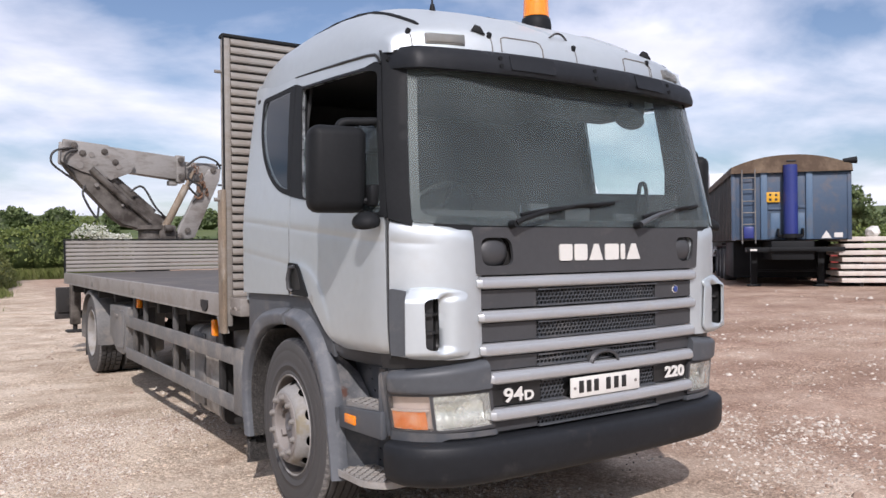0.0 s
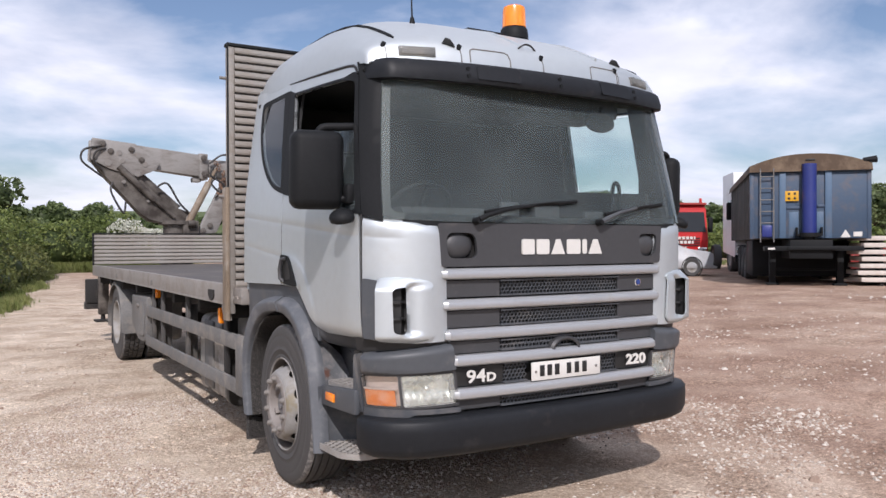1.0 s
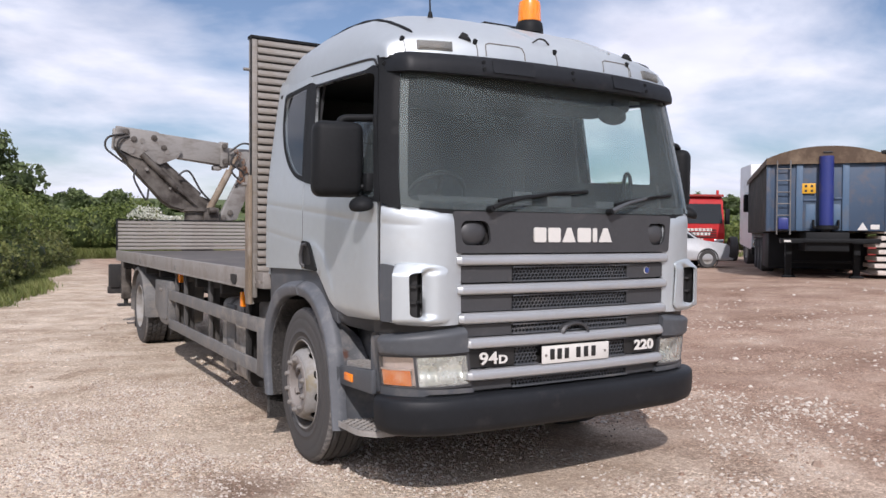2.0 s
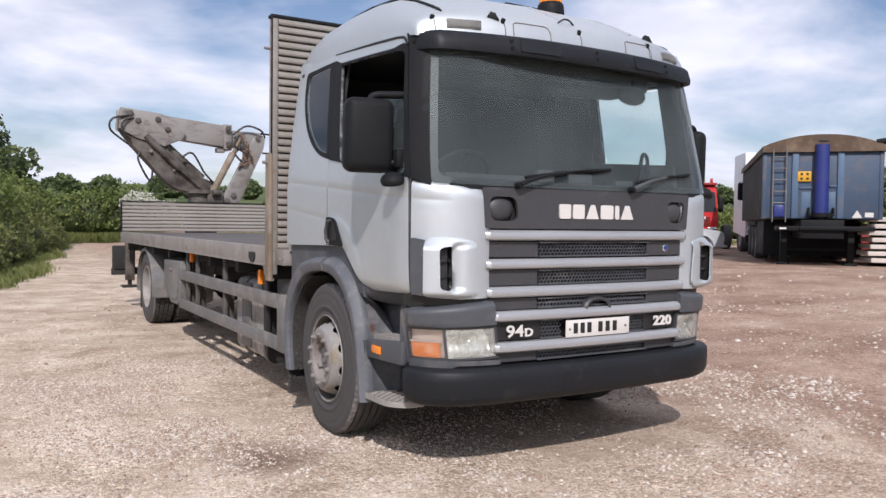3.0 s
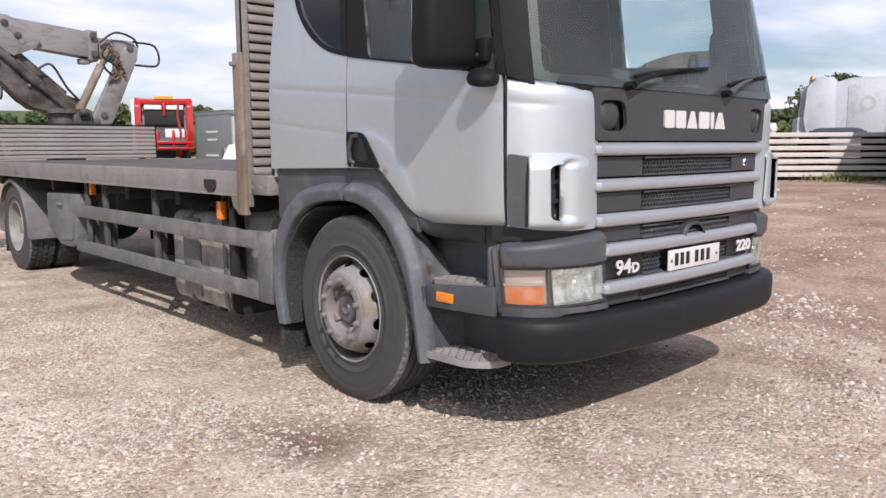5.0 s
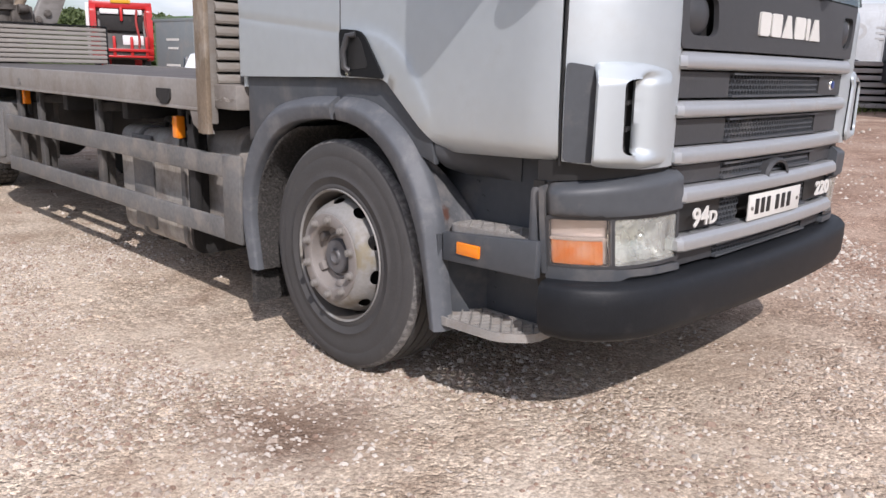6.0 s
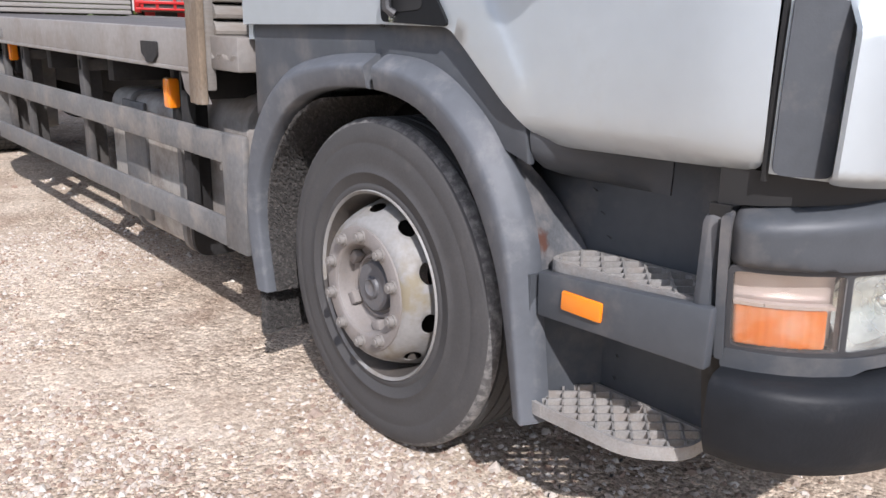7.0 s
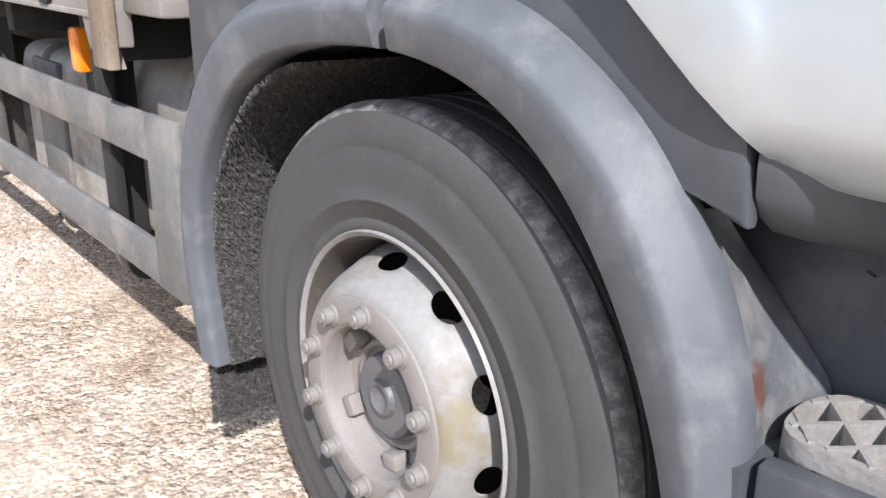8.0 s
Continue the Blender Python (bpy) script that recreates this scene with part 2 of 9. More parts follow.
    return m


def glass(name, tint, gloss_rough=0.02, dust=0.0, film=0.0, dust_haze_col=(0.55, 0.53, 0.48), dust_haze_scale=2.5, sheen=(0.96, 0.04)):
    """A thin pane: what lies behind shows through, tinted, under a mirror sheen; the dust film also paints haze."""
    m, nt, p = nodes_of(name)
    N, L = nt.nodes.new, nt.links.new
    nt.nodes.remove(p)
    tr = N("ShaderNodeBsdfTransparent")
    tr.inputs[0].default_value = (*tint, 1)
    gl = N("ShaderNodeBsdfGlossy")
    gl.inputs["Roughness"].default_value = gloss_rough
    lw = N("ShaderNodeLayerWeight")
    lw.inputs["Blend"].default_value = 0.5
    pw = N("ShaderNodeMath")
    pw.operation = "POWER"
    pw.inputs[1].default_value = 5.0
    L(lw.outputs["Facing"], pw.inputs[0])
    fr = N("ShaderNodeMath")
    fr.operation = "MULTIPLY_ADD"
    fr.inputs[1].default_value, fr.inputs[2].default_value = sheen
    L(pw.outputs[0], fr.inputs[0])
    mx = N("ShaderNodeMixShader")
    L(fr.outputs[0], mx.inputs[0])
    L(tr.outputs[0], mx.inputs[1])
    L(gl.outputs[0], mx.inputs[2])
    last = mx
    if dust:
        df = N("ShaderNodeBsdfDiffuse")
        df.inputs[0].default_value = (*dust_haze_col, 1)
        tc = N("ShaderNodeTexCoord")
        nz = N("ShaderNodeTexNoise")
        nz.inputs["Scale"].default_value, nz.inputs["Detail"].default_value = dust_haze_scale, 7
        L(tc.outputs["Object"], nz.inputs["Vector"])
        mr = N("ShaderNodeMapRange")
        mr.inputs["From Min"].default_value, mr.inputs["From Max"].default_value = 0.35, 0.75
        mr.inputs["To Min"].default_value, mr.inputs["To Max"].default_value = film, dust
        L(nz.outputs["Fac"], mr.inputs["Value"])
        m2 = N("ShaderNodeMixShader")
        L(mr.outputs[0], m2.inputs[0])
        L(mx.outputs[0], m2.inputs[1])
        L(df.outputs[0], m2.inputs[2])
        last = m2
    L(last.outputs[0], nt.nodes["Material Output"].inputs[0])
    return m


def clear_face(name):
    """The inner face of a pane: light goes straight through."""
    m, nt, p = nodes_of(name)
    nt.nodes.remove(p)
    tr = nt.nodes.new("ShaderNodeBsdfTransparent")
    tr.inputs[0].default_value = (0.97, 0.98, 0.975, 1)
    nt.links.new(tr.outputs[0], nt.nodes["Material Output"].inputs[0])
    return m


DUST = (0.36, 0.31, 0.26)
SILVER = paint("silver_paint", (0.54, 0.582, 0.597), 0.50, 0.7, 0.04, 1.2, (0.42, 0.40, 0.36), 0.06, 2.5, 0, coat=0.06)
BAR = paint("grille_silver", (0.47, 0.48, 0.485), 0.36, 0.65, 0.05, 3, DUST, 0.12, 7)
PLASTIC = paint("grey_plastic", (0.066, 0.072, 0.080), 0.52, 0, 0.14, 2, (0.22, 0.20, 0.18), 0.26, 4, 0.05, 180)
GRILLE = paint("dark_grille", (0.045, 0.046, 0.049), 0.5, 0, 0.12, 3, (0.17, 0.155, 0.14), 0.14, 5, 0.1, 150)
BUMPER = paint("black_bumper", (0.013, 0.0145, 0.017), 0.5, 0, 0.2, 2, (0.10, 0.09, 0.085), 0.06, 5, 0.1, 120, spec=0.22)
BLACK = paint("black_trim", (0.012, 0.013, 0.014), 0.58, 0, 0.2, 4, spec=0.15)
DARK = paint("underbody", (0.018, 0.017, 0.0165), 0.8, 0, 0.3, 4, (0.085, 0.07, 0.058), 0.2, 5, 0.3, 40)
RAIL = paint("guard_grey", (0.135, 0.134, 0.131), 0.6, 0.0, 0.3, 3, (0.29, 0.255, 0.215), 0.36, 5.5, 0.2, 60)
DECKSIDE = paint("deck_side", (0.245, 0.23, 0.212), 0.6, 0.1, 0.16, 2.5, (0.17, 0.14, 0.115), 0.4, 3.5, 0.2, 50)
DECK = paint("deck_floor", (0.085, 0.078, 0.072), 0.75, 0, 0.25, 2, (0.2, 0.17, 0.145), 0.4, 2.2, 0.3, 80)
SLAT = paint("alloy_slat", (0.26, 0.243, 0.22), 0.6, 0.1, 0.16, 3, (0.18, 0.14, 0.105), 0.42, 5, 0.15, 60, grain=(0.5, 1, 3), per=0.22)
POST = paint("weathered_post", (0.20, 0.155, 0.11), 0.75, 0, 0.35, 8, (0.42, 0.40, 0.36), 0.36, 6, 0.4, 50, grain=(1, 1, 0.5))
BOOM = paint("boom_paint", (0.25, 0.24, 0.225), 0.5, 0, 0.1, 2, (0.10, 0.078, 0.06), 0.42, 4.5, 0.15, 40, grain=(0.6, 1, 1.5))
CRANE = paint("crane_paint", (0.115, 0.103, 0.09), 0.55, 0, 0.2, 2.5, (0.035, 0.028, 0.023), 0.66, 3.5, 0.2, 40)
RUBBER = paint("tyre_rubber", (0.060, 0.058, 0.057), 0.72, 0, 0.16, 9, (0.125, 0.115, 0.105), 0.12, 12, 0.1, 150)
TREAD = paint("tyre_tread", (0.055, 0.054, 0.053), 0.85, 0, 0.2, 50, (0.14, 0.13, 0.12), 0.22, 110, 0.4, 120)
ARCH = paint("arch_plastic", (0.100, 0.108, 0.120), 0.58, 0, 0.16, 2, (0.25, 0.245, 0.24), 0.26, 9, 0.06, 160)
WING = paint("scuffed_plastic", (0.10, 0.105, 0.112), 0.5, 0, 0.3, 8, (0.27, 0.25, 0.235), 0.4, 10, 0.1, 100)


def stain(m, at_, radius, col, wobble=0.06, scale=30):
    """A ragged stain round one place of a material."""
    nt = m.node_tree
    N, L = nt.nodes.new, nt.links.new
    p = nt.nodes["Principled BSDF"]
    old = p.inputs["Base Color"].links[0].from_socket
    geo, dv, nz, ad, mr, mx = N("ShaderNodeNewGeometry"), N("ShaderNodeVectorMath"), N("ShaderNodeTexNoise"), N("ShaderNodeMath"), N("ShaderNodeMapRange"), N("ShaderNodeMix")
    dv.operation = "DISTANCE"
    dv.inputs[1].default_value = at_
    L(geo.outputs["Position"], dv.inputs[0])
    nz.inputs["Scale"].default_value, nz.inputs["Detail"].default_value = scale, 5
    L(geo.outputs["Position"], nz.inputs["Vector"])
    ad.operation = "MULTIPLY_ADD"
    ad.inputs[1].default_value = wobble
    L(nz.outputs["Fac"], ad.inputs[0])
    L(dv.outputs["Value"], ad.inputs[2])
    mr.inputs["From Min"].default_value, mr.inputs["From Max"].default_value = radius + wobble * 0.75, radius + wobble * 0.45
    L(ad.outputs[0], mr.inputs["Value"])
    mx.data_type = "RGBA"
    mx.inputs["B"].default_value = (*col, 1)
    L(mr.outputs[0], mx.inputs["Factor"])
    L(old, mx.inputs["A"])
    L(mx.outputs["Result"], p.inputs["Base Color"])


stain(WING, (-1.175, 0.80, 0.81), 0.014, (0.10, 0.05, 0.037), 0.09, 40)
RIM = paint("rim_paint", (0.255, 0.249, 0.238), 0.5, 0.0, 0.16, 5, (0.165, 0.13, 0.08), 0.42, 8, 0.1, 60)
FLANGE = paint("dusty_flange", (0.22, 0.20, 0.185), 0.65, 0.0, 0.12, 9, (0.24, 0.20, 0.165), 0.3, 14, 0.15, 60)
CAP = paint("hub_cap", (0.11, 0.11, 0.115), 0.5, 0.0, 0.15, 12, (0.19, 0.165, 0.145), 0.3, 20, 0.15, 60)
SHOULDER = paint("scuffed_shoulder", (0.10, 0.097, 0.094), 0.85, 0, 0.3, 40, (0.27, 0.26, 0.245), 0.5, 40, 0.5, 130)
stain(RIM, (-1.24, 1.24, 0.56), 0.04, (0.215, 0.185, 0.125), 0.14, 34)
stain(CRANE, (-1.12, 10.2, 2.98), 0.10, (0.035, 0.029, 0.025), 0.45, 5)
stain(BOOM, (-1.15, 10.2, 3.2), 0.03, (0.04, 0.033, 0.028), 0.4, 6)
HUB = paint("hub_metal", (0.20, 0.187, 0.172), 0.6, 0.05, 0.15, 9, (0.24, 0.19, 0.15), 0.3, 14, 0.2, 60)
TREADPLATE = paint("step_alloy", (0.31, 0.298, 0.28), 0.55, 0.2, 0.22, 12, (0.24, 0.205, 0.175), 0.45, 18, 0.3, 90)
FLAP = paint("bristle_flap", (0.048, 0.045, 0.042), 0.9, 0, 0.5, 60, (0.24, 0.215, 0.19), 0.36, 90, 0.3, 130)
WHITE = paint("white_letters", (0.62, 0.61, 0.575), 0.45, 0, 0.05, 6, (0.5, 0.47, 0.4), 0.12, 8)
INK = paint("black_ink", (0.015, 0.015, 0.015), 0.5)
# windscreen film: dust, plus reflected haze put in as pale colour
GLASSW = glass("windscreen_glass", (0.80, 0.885, 0.865), 0.03, 0.125, 0.075, (0.45, 0.54, 0.55), 2.5, (0.9, 0.02))
PLAIN = clear_face("inner_glass_face")
# teal film painted in for the sky that the side glass reflects
GLASSS = glass("side_glass", (0.80, 0.89, 0.89), 0.02, 0.12, 0.07, (0.45, 0.54, 0.55))
TINTED = glass("tinted_glass", (0.30, 0.33, 0.335), 0.02, 0.02)
CLEAR = glass("lens_clear", (0.95, 0.96, 0.94), 0.06, 0.03)
COVER = glass("indicator_cover", (0.95, 0.93, 0.9), 0.08, 0.06, 0.01, (0.8, 0.74, 0.7), 14)
# bright uneven film stands in for reflections in the ribbed headlamp glass
LENS = glass("lamp_glass", (0.92, 0.93, 0.90), 0.08, 0.30, 0.08, (0.80, 0.81, 0.77), 14)
CABIN = paint("cabin_trim", (0.03, 0.031, 0.033), 0.8, 0, 0.15, 4)
CHROME = paint("lamp_reflector", (0.85, 0.85, 0.83), 0.2, 1.0, 0.03)
BOWL = paint("lamp_bowl", (0.80, 0.81, 0.78), 0.27, 1.0, 0.08, 20)
# brown barrel colour, darkened to paint in the shadow inside the rim
BARREL = paint("rusty_barrel", (0.085, 0.074, 0.064), 0.8, 0, 0.25, 8, (0.17, 0.13, 0.095), 0.3, 12, 0.2, 60)
LAMPSIDE = paint("lamp_side", (0.62, 0.56, 0.54), 0.3, 0.5, 0.12, 30)
MIRRORG = paint("mirror_glass", (0.8, 0.83, 0.84), 0.02, 1.0, 0.0)
RUST = paint("rusty_steel", (0.16, 0.09, 0.055), 0.8, 0, 0.35, 5, (0.26, 0.21, 0.17), 0.35, 6, 0.4, 40)
HOSE = paint("hose_rubber", (0.025, 0.024, 0.023), 0.55)


def amber(name, col, rough=0.25):
    m, nt, p = nodes_of(name)
    p.inputs["Base Color"].default_value = (*col, 1)
    p.inputs["Roughness"].default_value = rough
    p.inputs["Subsurface Weight"].default_value = 0.3
    p.inputs["Subsurface Radius"].default_value = (0.02, 0.01, 0.003)
    p.inputs["Coat Weight"].default_value = 0.6
    return m


def lamp_amber(name):
    """Orange bulb colour that fades unevenly into pale plastic."""
    m = amber(name, (0.8, 0.3, 0.05))
    nt = m.node_tree
    p = nt.nodes["Principled BSDF"]
    tc, nz, rp = nt.nodes.new("ShaderNodeTexCoord"), nt.nodes.new("ShaderNodeTexNoise"), nt.nodes.new("ShaderNodeValToRGB")
    nz.inputs["Scale"].default_value, nz.inputs["Detail"].default_value = 16, 3
    e = rp.color_ramp.elements
    e[0].position, e[1].position = 0.42, 0.75
    e[0].color, e[1].color = (0.62, 0.17, 0.012, 1), (0.66, 0.34, 0.20, 1)
    nt.links.new(tc.outputs["Object"], nz.inputs["Vector"])
    nt.links.new(nz.outputs["Fac"], rp.inputs[0])
    nt.links.new(rp.outputs["Color"], p.inputs["Base Color"])
    return m


AMBER = amber("amber_lens", (0.86, 0.25, 0.008))
BULB = lamp_amber("indicator_amber")
REDLENS = amber("red_lens", (0.5, 0.02, 0.015))

# ---- ground ----
def ground_z(x, y):
    """Flat under the lorry, rising gently over the yard to the far side and to the fields."""
    t = max(0.0, x - 3.0)
    h = 0.045 * t if t < 10 else 0.45 + 0.02 * (1 - math.exp(-(t - 10) / 12)) * 5
    h *= min(1.0, max(0.0, (t) / 3.0))
    r = math.hypot(x, y - 3)
    h += 0.02 * max(0.0, r - 55) if r < 200 else 2.9 + 0.045 * (r - 200)
    return h


def gravel_material():
    m, nt, p = nodes_of("gravel_ground")
    N, L = nt.nodes.new, nt.links.new
    geo = N("ShaderNodeNewGeometry")
    pos = geo.outputs["Position"]

    def noise_of(scale, detail=5, rough=0.55):
        n = N("ShaderNodeTexNoise")
        n.inputs["Scale"].default_value, n.inputs["Detail"].default_value, n.inputs["Roughness"].default_value = scale, detail, rough
        L(pos, n.inputs["Vector"])
        return n.outputs["Fac"]

    def ramp_of(fac, stops):
        r = N("ShaderNodeValToRGB")
        e = r.color_ramp.elements
        while len(e) < len(stops):
            e.new(0.5)
        for el, (q, c) in zip(e, stops):
            el.position, el.color = q, (*c, 1)
        L(fac, r.inputs[0])
        return r.outputs["Color"]

    def mix(f, a, b, mode="MIX"):
        x = N("ShaderNodeMix")
        x.data_type, x.blend_type = "RGBA", mode
        for sock, v in (("Factor", f), ("A", a), ("B", b)):
            if hasattr(v, "links"):
                L(v, x.inputs[sock])
            else:
                x.inputs[sock].default_value = v if sock == "Factor" else (*v, 1)
        return x.outputs["Result"]

    def vor(scale, feature="F1"):
        v = N("ShaderNodeTexVoronoi")
        v.feature = feature
        v.inputs["Scale"].default_value = scale
        L(pos, v.inputs["Vector"])
        return v

    sep = N("ShaderNodeSeparateXYZ")
    L(pos, sep.inputs[0])
    # pale limestone chips near the lorry's track side, pinker dirt over the yard
    w = N("ShaderNodeMapRange")
    w.inputs["From Min"].default_value, w.inputs["From Max"].default_value = -0.8, 3.2
    ad = N("ShaderNodeMath")
    ad.operation = "MULTIPLY_ADD"
    ad.inputs[1].default_value = 3.0
    L(noise_of(0.55, 6), ad.inputs[0])
    sx = N("ShaderNodeMath")
    sx.operation = "SUBTRACT"
    sx.inputs[1].default_value = 1.5
    L(sep.outputs["X"], sx.inputs[0])
    L(sx.outputs[0], ad.inputs[2])
    L(ad.outputs[0], w.inputs["Value"])
    pale = ramp_of(noise_of(1.6, 8, 0.6), [(0.28, (0.325, 0.262, 0.208)), (0.5, (0.455, 0.40, 0.34)), (0.72, (0.58, 0.525, 0.46))])
    pink = ramp_of(noise_of(0.8, 9, 0.66), [(0.28, (0.19, 0.125, 0.098)), (0.5, (0.31, 0.232, 0.19)), (0.72, (0.45, 0.375, 0.32))])
    base = mix(w.outputs[0], pale, pink)
    # packed fines with chips of three sizes: each cell its own tone, some cells fines, some stone
    v1, v2, v3 = vor(36), vor(78), vor(170)
    loose = N("ShaderNodeMapRange")
    loose.inputs["From Min"].default_value, loose.inputs["From Max"].default_value = 0.40, 0.62
    loose.inputs["To Min"].default_value, loose.inputs["To Max"].default_value = 0.28, 1.0
    L(noise_of(1.15, 7, 0.68), loose.inputs["Value"])
    loose = loose.outputs[0]
    crumbs = N("ShaderNodeTexNoise")
    crumbs.inputs["Scale"].default_value, crumbs.inputs["Detail"].default_value, crumbs.inputs["Roughness"].default_value = 60, 5, 0.75
    L(pos, crumbs.inputs["Vector"])
    big = noise_of(0.35, 5, 0.6)
    base = mix(0.75, base, ramp_of(big, [(0.3, (0.84, 0.80, 0.77)), (0.5, (1.03, 1.03, 1.03)), (0.7, (1.2, 1.19, 1.18))]), "MULTIPLY")
    base = mix(0.95, base, ramp_of(crumbs.outputs["Fac"], [(0.34, (0.70, 0.655, 0.62)), (0.5, (1.03, 1.02, 1.01)), (0.66, (1.4, 1.39, 1.36))]), "MULTIPLY")
    base = mix(0.45, base, ramp_of(v3.outputs["Color"], [(0.1, (0.78, 0.76, 0.74)), (0.9, (1.25, 1.24, 1.22))]), "MULTIPLY")
    c1 = ramp_of(v1.outputs["Color"], [(0.0, (0.70, 0.67, 0.64)), (0.45, (0.92, 0.90, 0.88)), (0.6, (1.10, 1.09, 1.08)), (0.95, (1.48, 1.46, 1.43))])
    c2 = ramp_of(v2.outputs["Color"], [(0.05, (0.72, 0.69, 0.66)), (0.5, (1.0, 0.99, 0.98)), (0.95, (1.42, 1.40, 1.37))])
    base = mix(loose, base, c1, "MULTIPLY")
    base = mix(loose, base, c2, "MULTIPLY")
    # brown oily patch by the wheel and scattered damp soil
    d = N("ShaderNodeVectorMath")
    d.operation = "DISTANCE"
    d.inputs[1].default_value = (-1.75, 1.02, 0)
    wob = N("ShaderNodeMath")
    wob.operation = "MULTIPLY_ADD"
    wob.inputs[1].default_value = -0.85
    L(noise_of(3.2, 7, 0.65), wob.inputs[0])
    L(d.outputs["Value"], wob.inputs[2])
    L(pos, d.inputs[0])
    dm = N("ShaderNodeMapRange")
    dm.inputs["From Min"].default_value, dm.inputs["From Max"].default_value = 0.02, -0.28
    dm.inputs["To Max"].default_value = 0.85
    L(wob.outputs[0], dm.inputs["Value"])
    base = mix(dm.outputs[0], base, (0.15, 0.095, 0.068))
    sp = N("ShaderNodeMapRange")
    sp.inputs["From Min"].default_value, sp.inputs["From Max"].default_value = 0.54, 0.66
    sp.inputs["To Max"].default_value = 0.55
    L(noise_of(1.3, 9, 0.7), sp.inputs["Value"])
    base = mix(sp.outputs[0], base, (0.30, 0.215, 0.16))
    # fields past the yard: grass takes over
    r = N("ShaderNodeVectorMath")
    r.operation = "DISTANCE"
    r.inputs[1].default_value = (6, 6, 0)
    L(pos, r.inputs[0])
    g1 = N("ShaderNodeMath")
    g1.operation = "MULTIPLY_ADD"
    g1.inputs[1].default_value = 14
    L(noise_of(0.12, 5), g1.inputs[0])
    L(r.outputs["Value"], g1.inputs[2])
    gm = N("ShaderNodeMapRange")
    gm.inputs["From Min"].default_value, gm.inputs["From Max"].default_value = 63, 67
    L(g1.outputs[0], gm.inputs["Value"])
    grass = ramp_of(noise_of(0.05, 6), [(0.3, (0.055, 0.08, 0.03)), (0.5, (0.085, 0.115, 0.042)), (0.7, (0.12, 0.14, 0.06))])
    base = mix(gm.outputs[0], base, grass)
    base = mix(1.0, base, (1.025, 1.0, 0.955), "MULTIPLY")
    L(base, p.inputs["Base Color"])
    p.inputs["Roughness"].default_value = 0.95
    p.inputs["Specular IOR Level"].default_value = 0.2
    hs = N("ShaderNodeMath")
    hs.operation = "MULTIPLY_ADD"
    hs.inputs[1].default_value = -1.0
    L(v1.outputs["Distance"], hs.inputs[0])
    L(noise_of(30, 6, 0.7), hs.inputs[2])
    b = N("ShaderNodeBump")
    b.inputs["Distance"].default_value = 0.013
    L(loose, b.inputs["Strength"])
    L(hs.outputs[0], b.inputs["Height"])
    b2 = N("ShaderNodeBump")
    b2.inputs["Distance"].default_value = 0.008
    L(loose, b2.inputs["Strength"])
    L(v2.outputs["Distance"], b2.inputs["Height"])
    b2.invert = True
    L(b.outputs[0], b2.inputs["Normal"])
    L(b2.outputs[0], p.inputs["Normal"])
    return m


GRAVEL = gravel_material()
bm = bmesh.new()
ticks = [-1800, -900, -450, -220, -120, -80, -60, -45, -35, -28, -22, -17, -13, -10, -8, -6.5]
fine = [-5.5 + 0.22 * i for i in range(60)]
more = [8, 9, 10, 11, 12.5, 14, 16, 18, 20, 23, 26, 30, 35, 40, 46, 53, 60, 70, 82, 96, 115, 140, 170, 200, 240, 300, 400, 550, 800, 1200, 2000]
gx = ticks + fine + more
gy = ticks + [-5.5 + 0.22 * i for i in range(72)] + [v + 3 for v in more]
grid = []
for y in gy:
    row = []
    for x in gx:
        n = noise.noise(Vector((x * 0.45, y * 0.45, 3.1))) * 0.018 + noise.noise(Vector((x * 1.9, y * 1.9, 7.7))) * 0.008
        k = 1.0 if abs(x) > 1.6 or y < -0.4 or y > 10.6 else 0.45
        row.append(bm.verts.new((x, y, ground_z(x, y) + n * k)))
    grid.append(row)
for A, B in zip(grid, grid[1:]):
    for i in range(len(A) - 1):
        bm.faces.new((A[i], A[i + 1], B[i + 1], B[i]))
ground = part("ground", bm, GRAVEL, None, "", 180)
tagged(ground, "pale gravel yard with brown dirt, fields beyond", "ground", kind="structure")

# ---- the flatbed lorry: x across, y from nose to tail, z up ----
truck = thing("flatbed_truck", "silver flatbed lorry with rear loader crane, parked on pale gravel", "truck")


def plan(u):
    """The cab's outline seen from above, near side: u is y along the side, 0.38 to 0 round the corner, below 0 along the front."""
    if u >= 0.38:
        return Vector((-1.24, u))
    if u >= 0:
        a = (0.38 - u) / 0.38 * math.pi / 2
        return Vector((-0.80 - 0.44 * math.cos(a), 0.38 - 0.345 * math.sin(a)))
    x = -0.80 - u
    return Vector((x, 0.035 * (x / 0.80) ** 2))


def skin(u, z, depth=0.0, side=-1):
    """A point of the cab's outer skin, depth metres inside it."""
    p = plan(u)
    d = plan(u + 0.004) - plan(u - 0.004)
    n = Vector((d.y, -d.x)).normalized()
    if n.dot(Vector((0.0, 1.0)) - p) < 0:
        n = -n
    p = p + n * depth
    t = max(0.0, z - 1.75)
    p.x *= 1 - 0.082 * (t / 0.85) ** 1.25
    p.y += 0.20 * max(0.0, z - 1.7) / 0.9 * max(0.0, 1 - p.y / 0.9)
    belly = max(0.0, 1.3 - z)
    p.x *= 1 - 0.03 * belly ** 2 * 4
    return Vector((p.x if side < 0 else -p.x, p.y, z))


def near(u, z, d):
    return skin(u, z, d)


def off(surf, k):
    return lambda u, z, d: surf(u, z, d - k)


def far_side(surf):
    return lambda u, z, d: Vector((-surf(u, z, d).x, surf(u, z, d).y, surf(u, z, d).z))


def corner_u(x):
    return 0.38 * (1 - math.degrees(math.acos((-x - 0.80) / 0.44)) / 90)


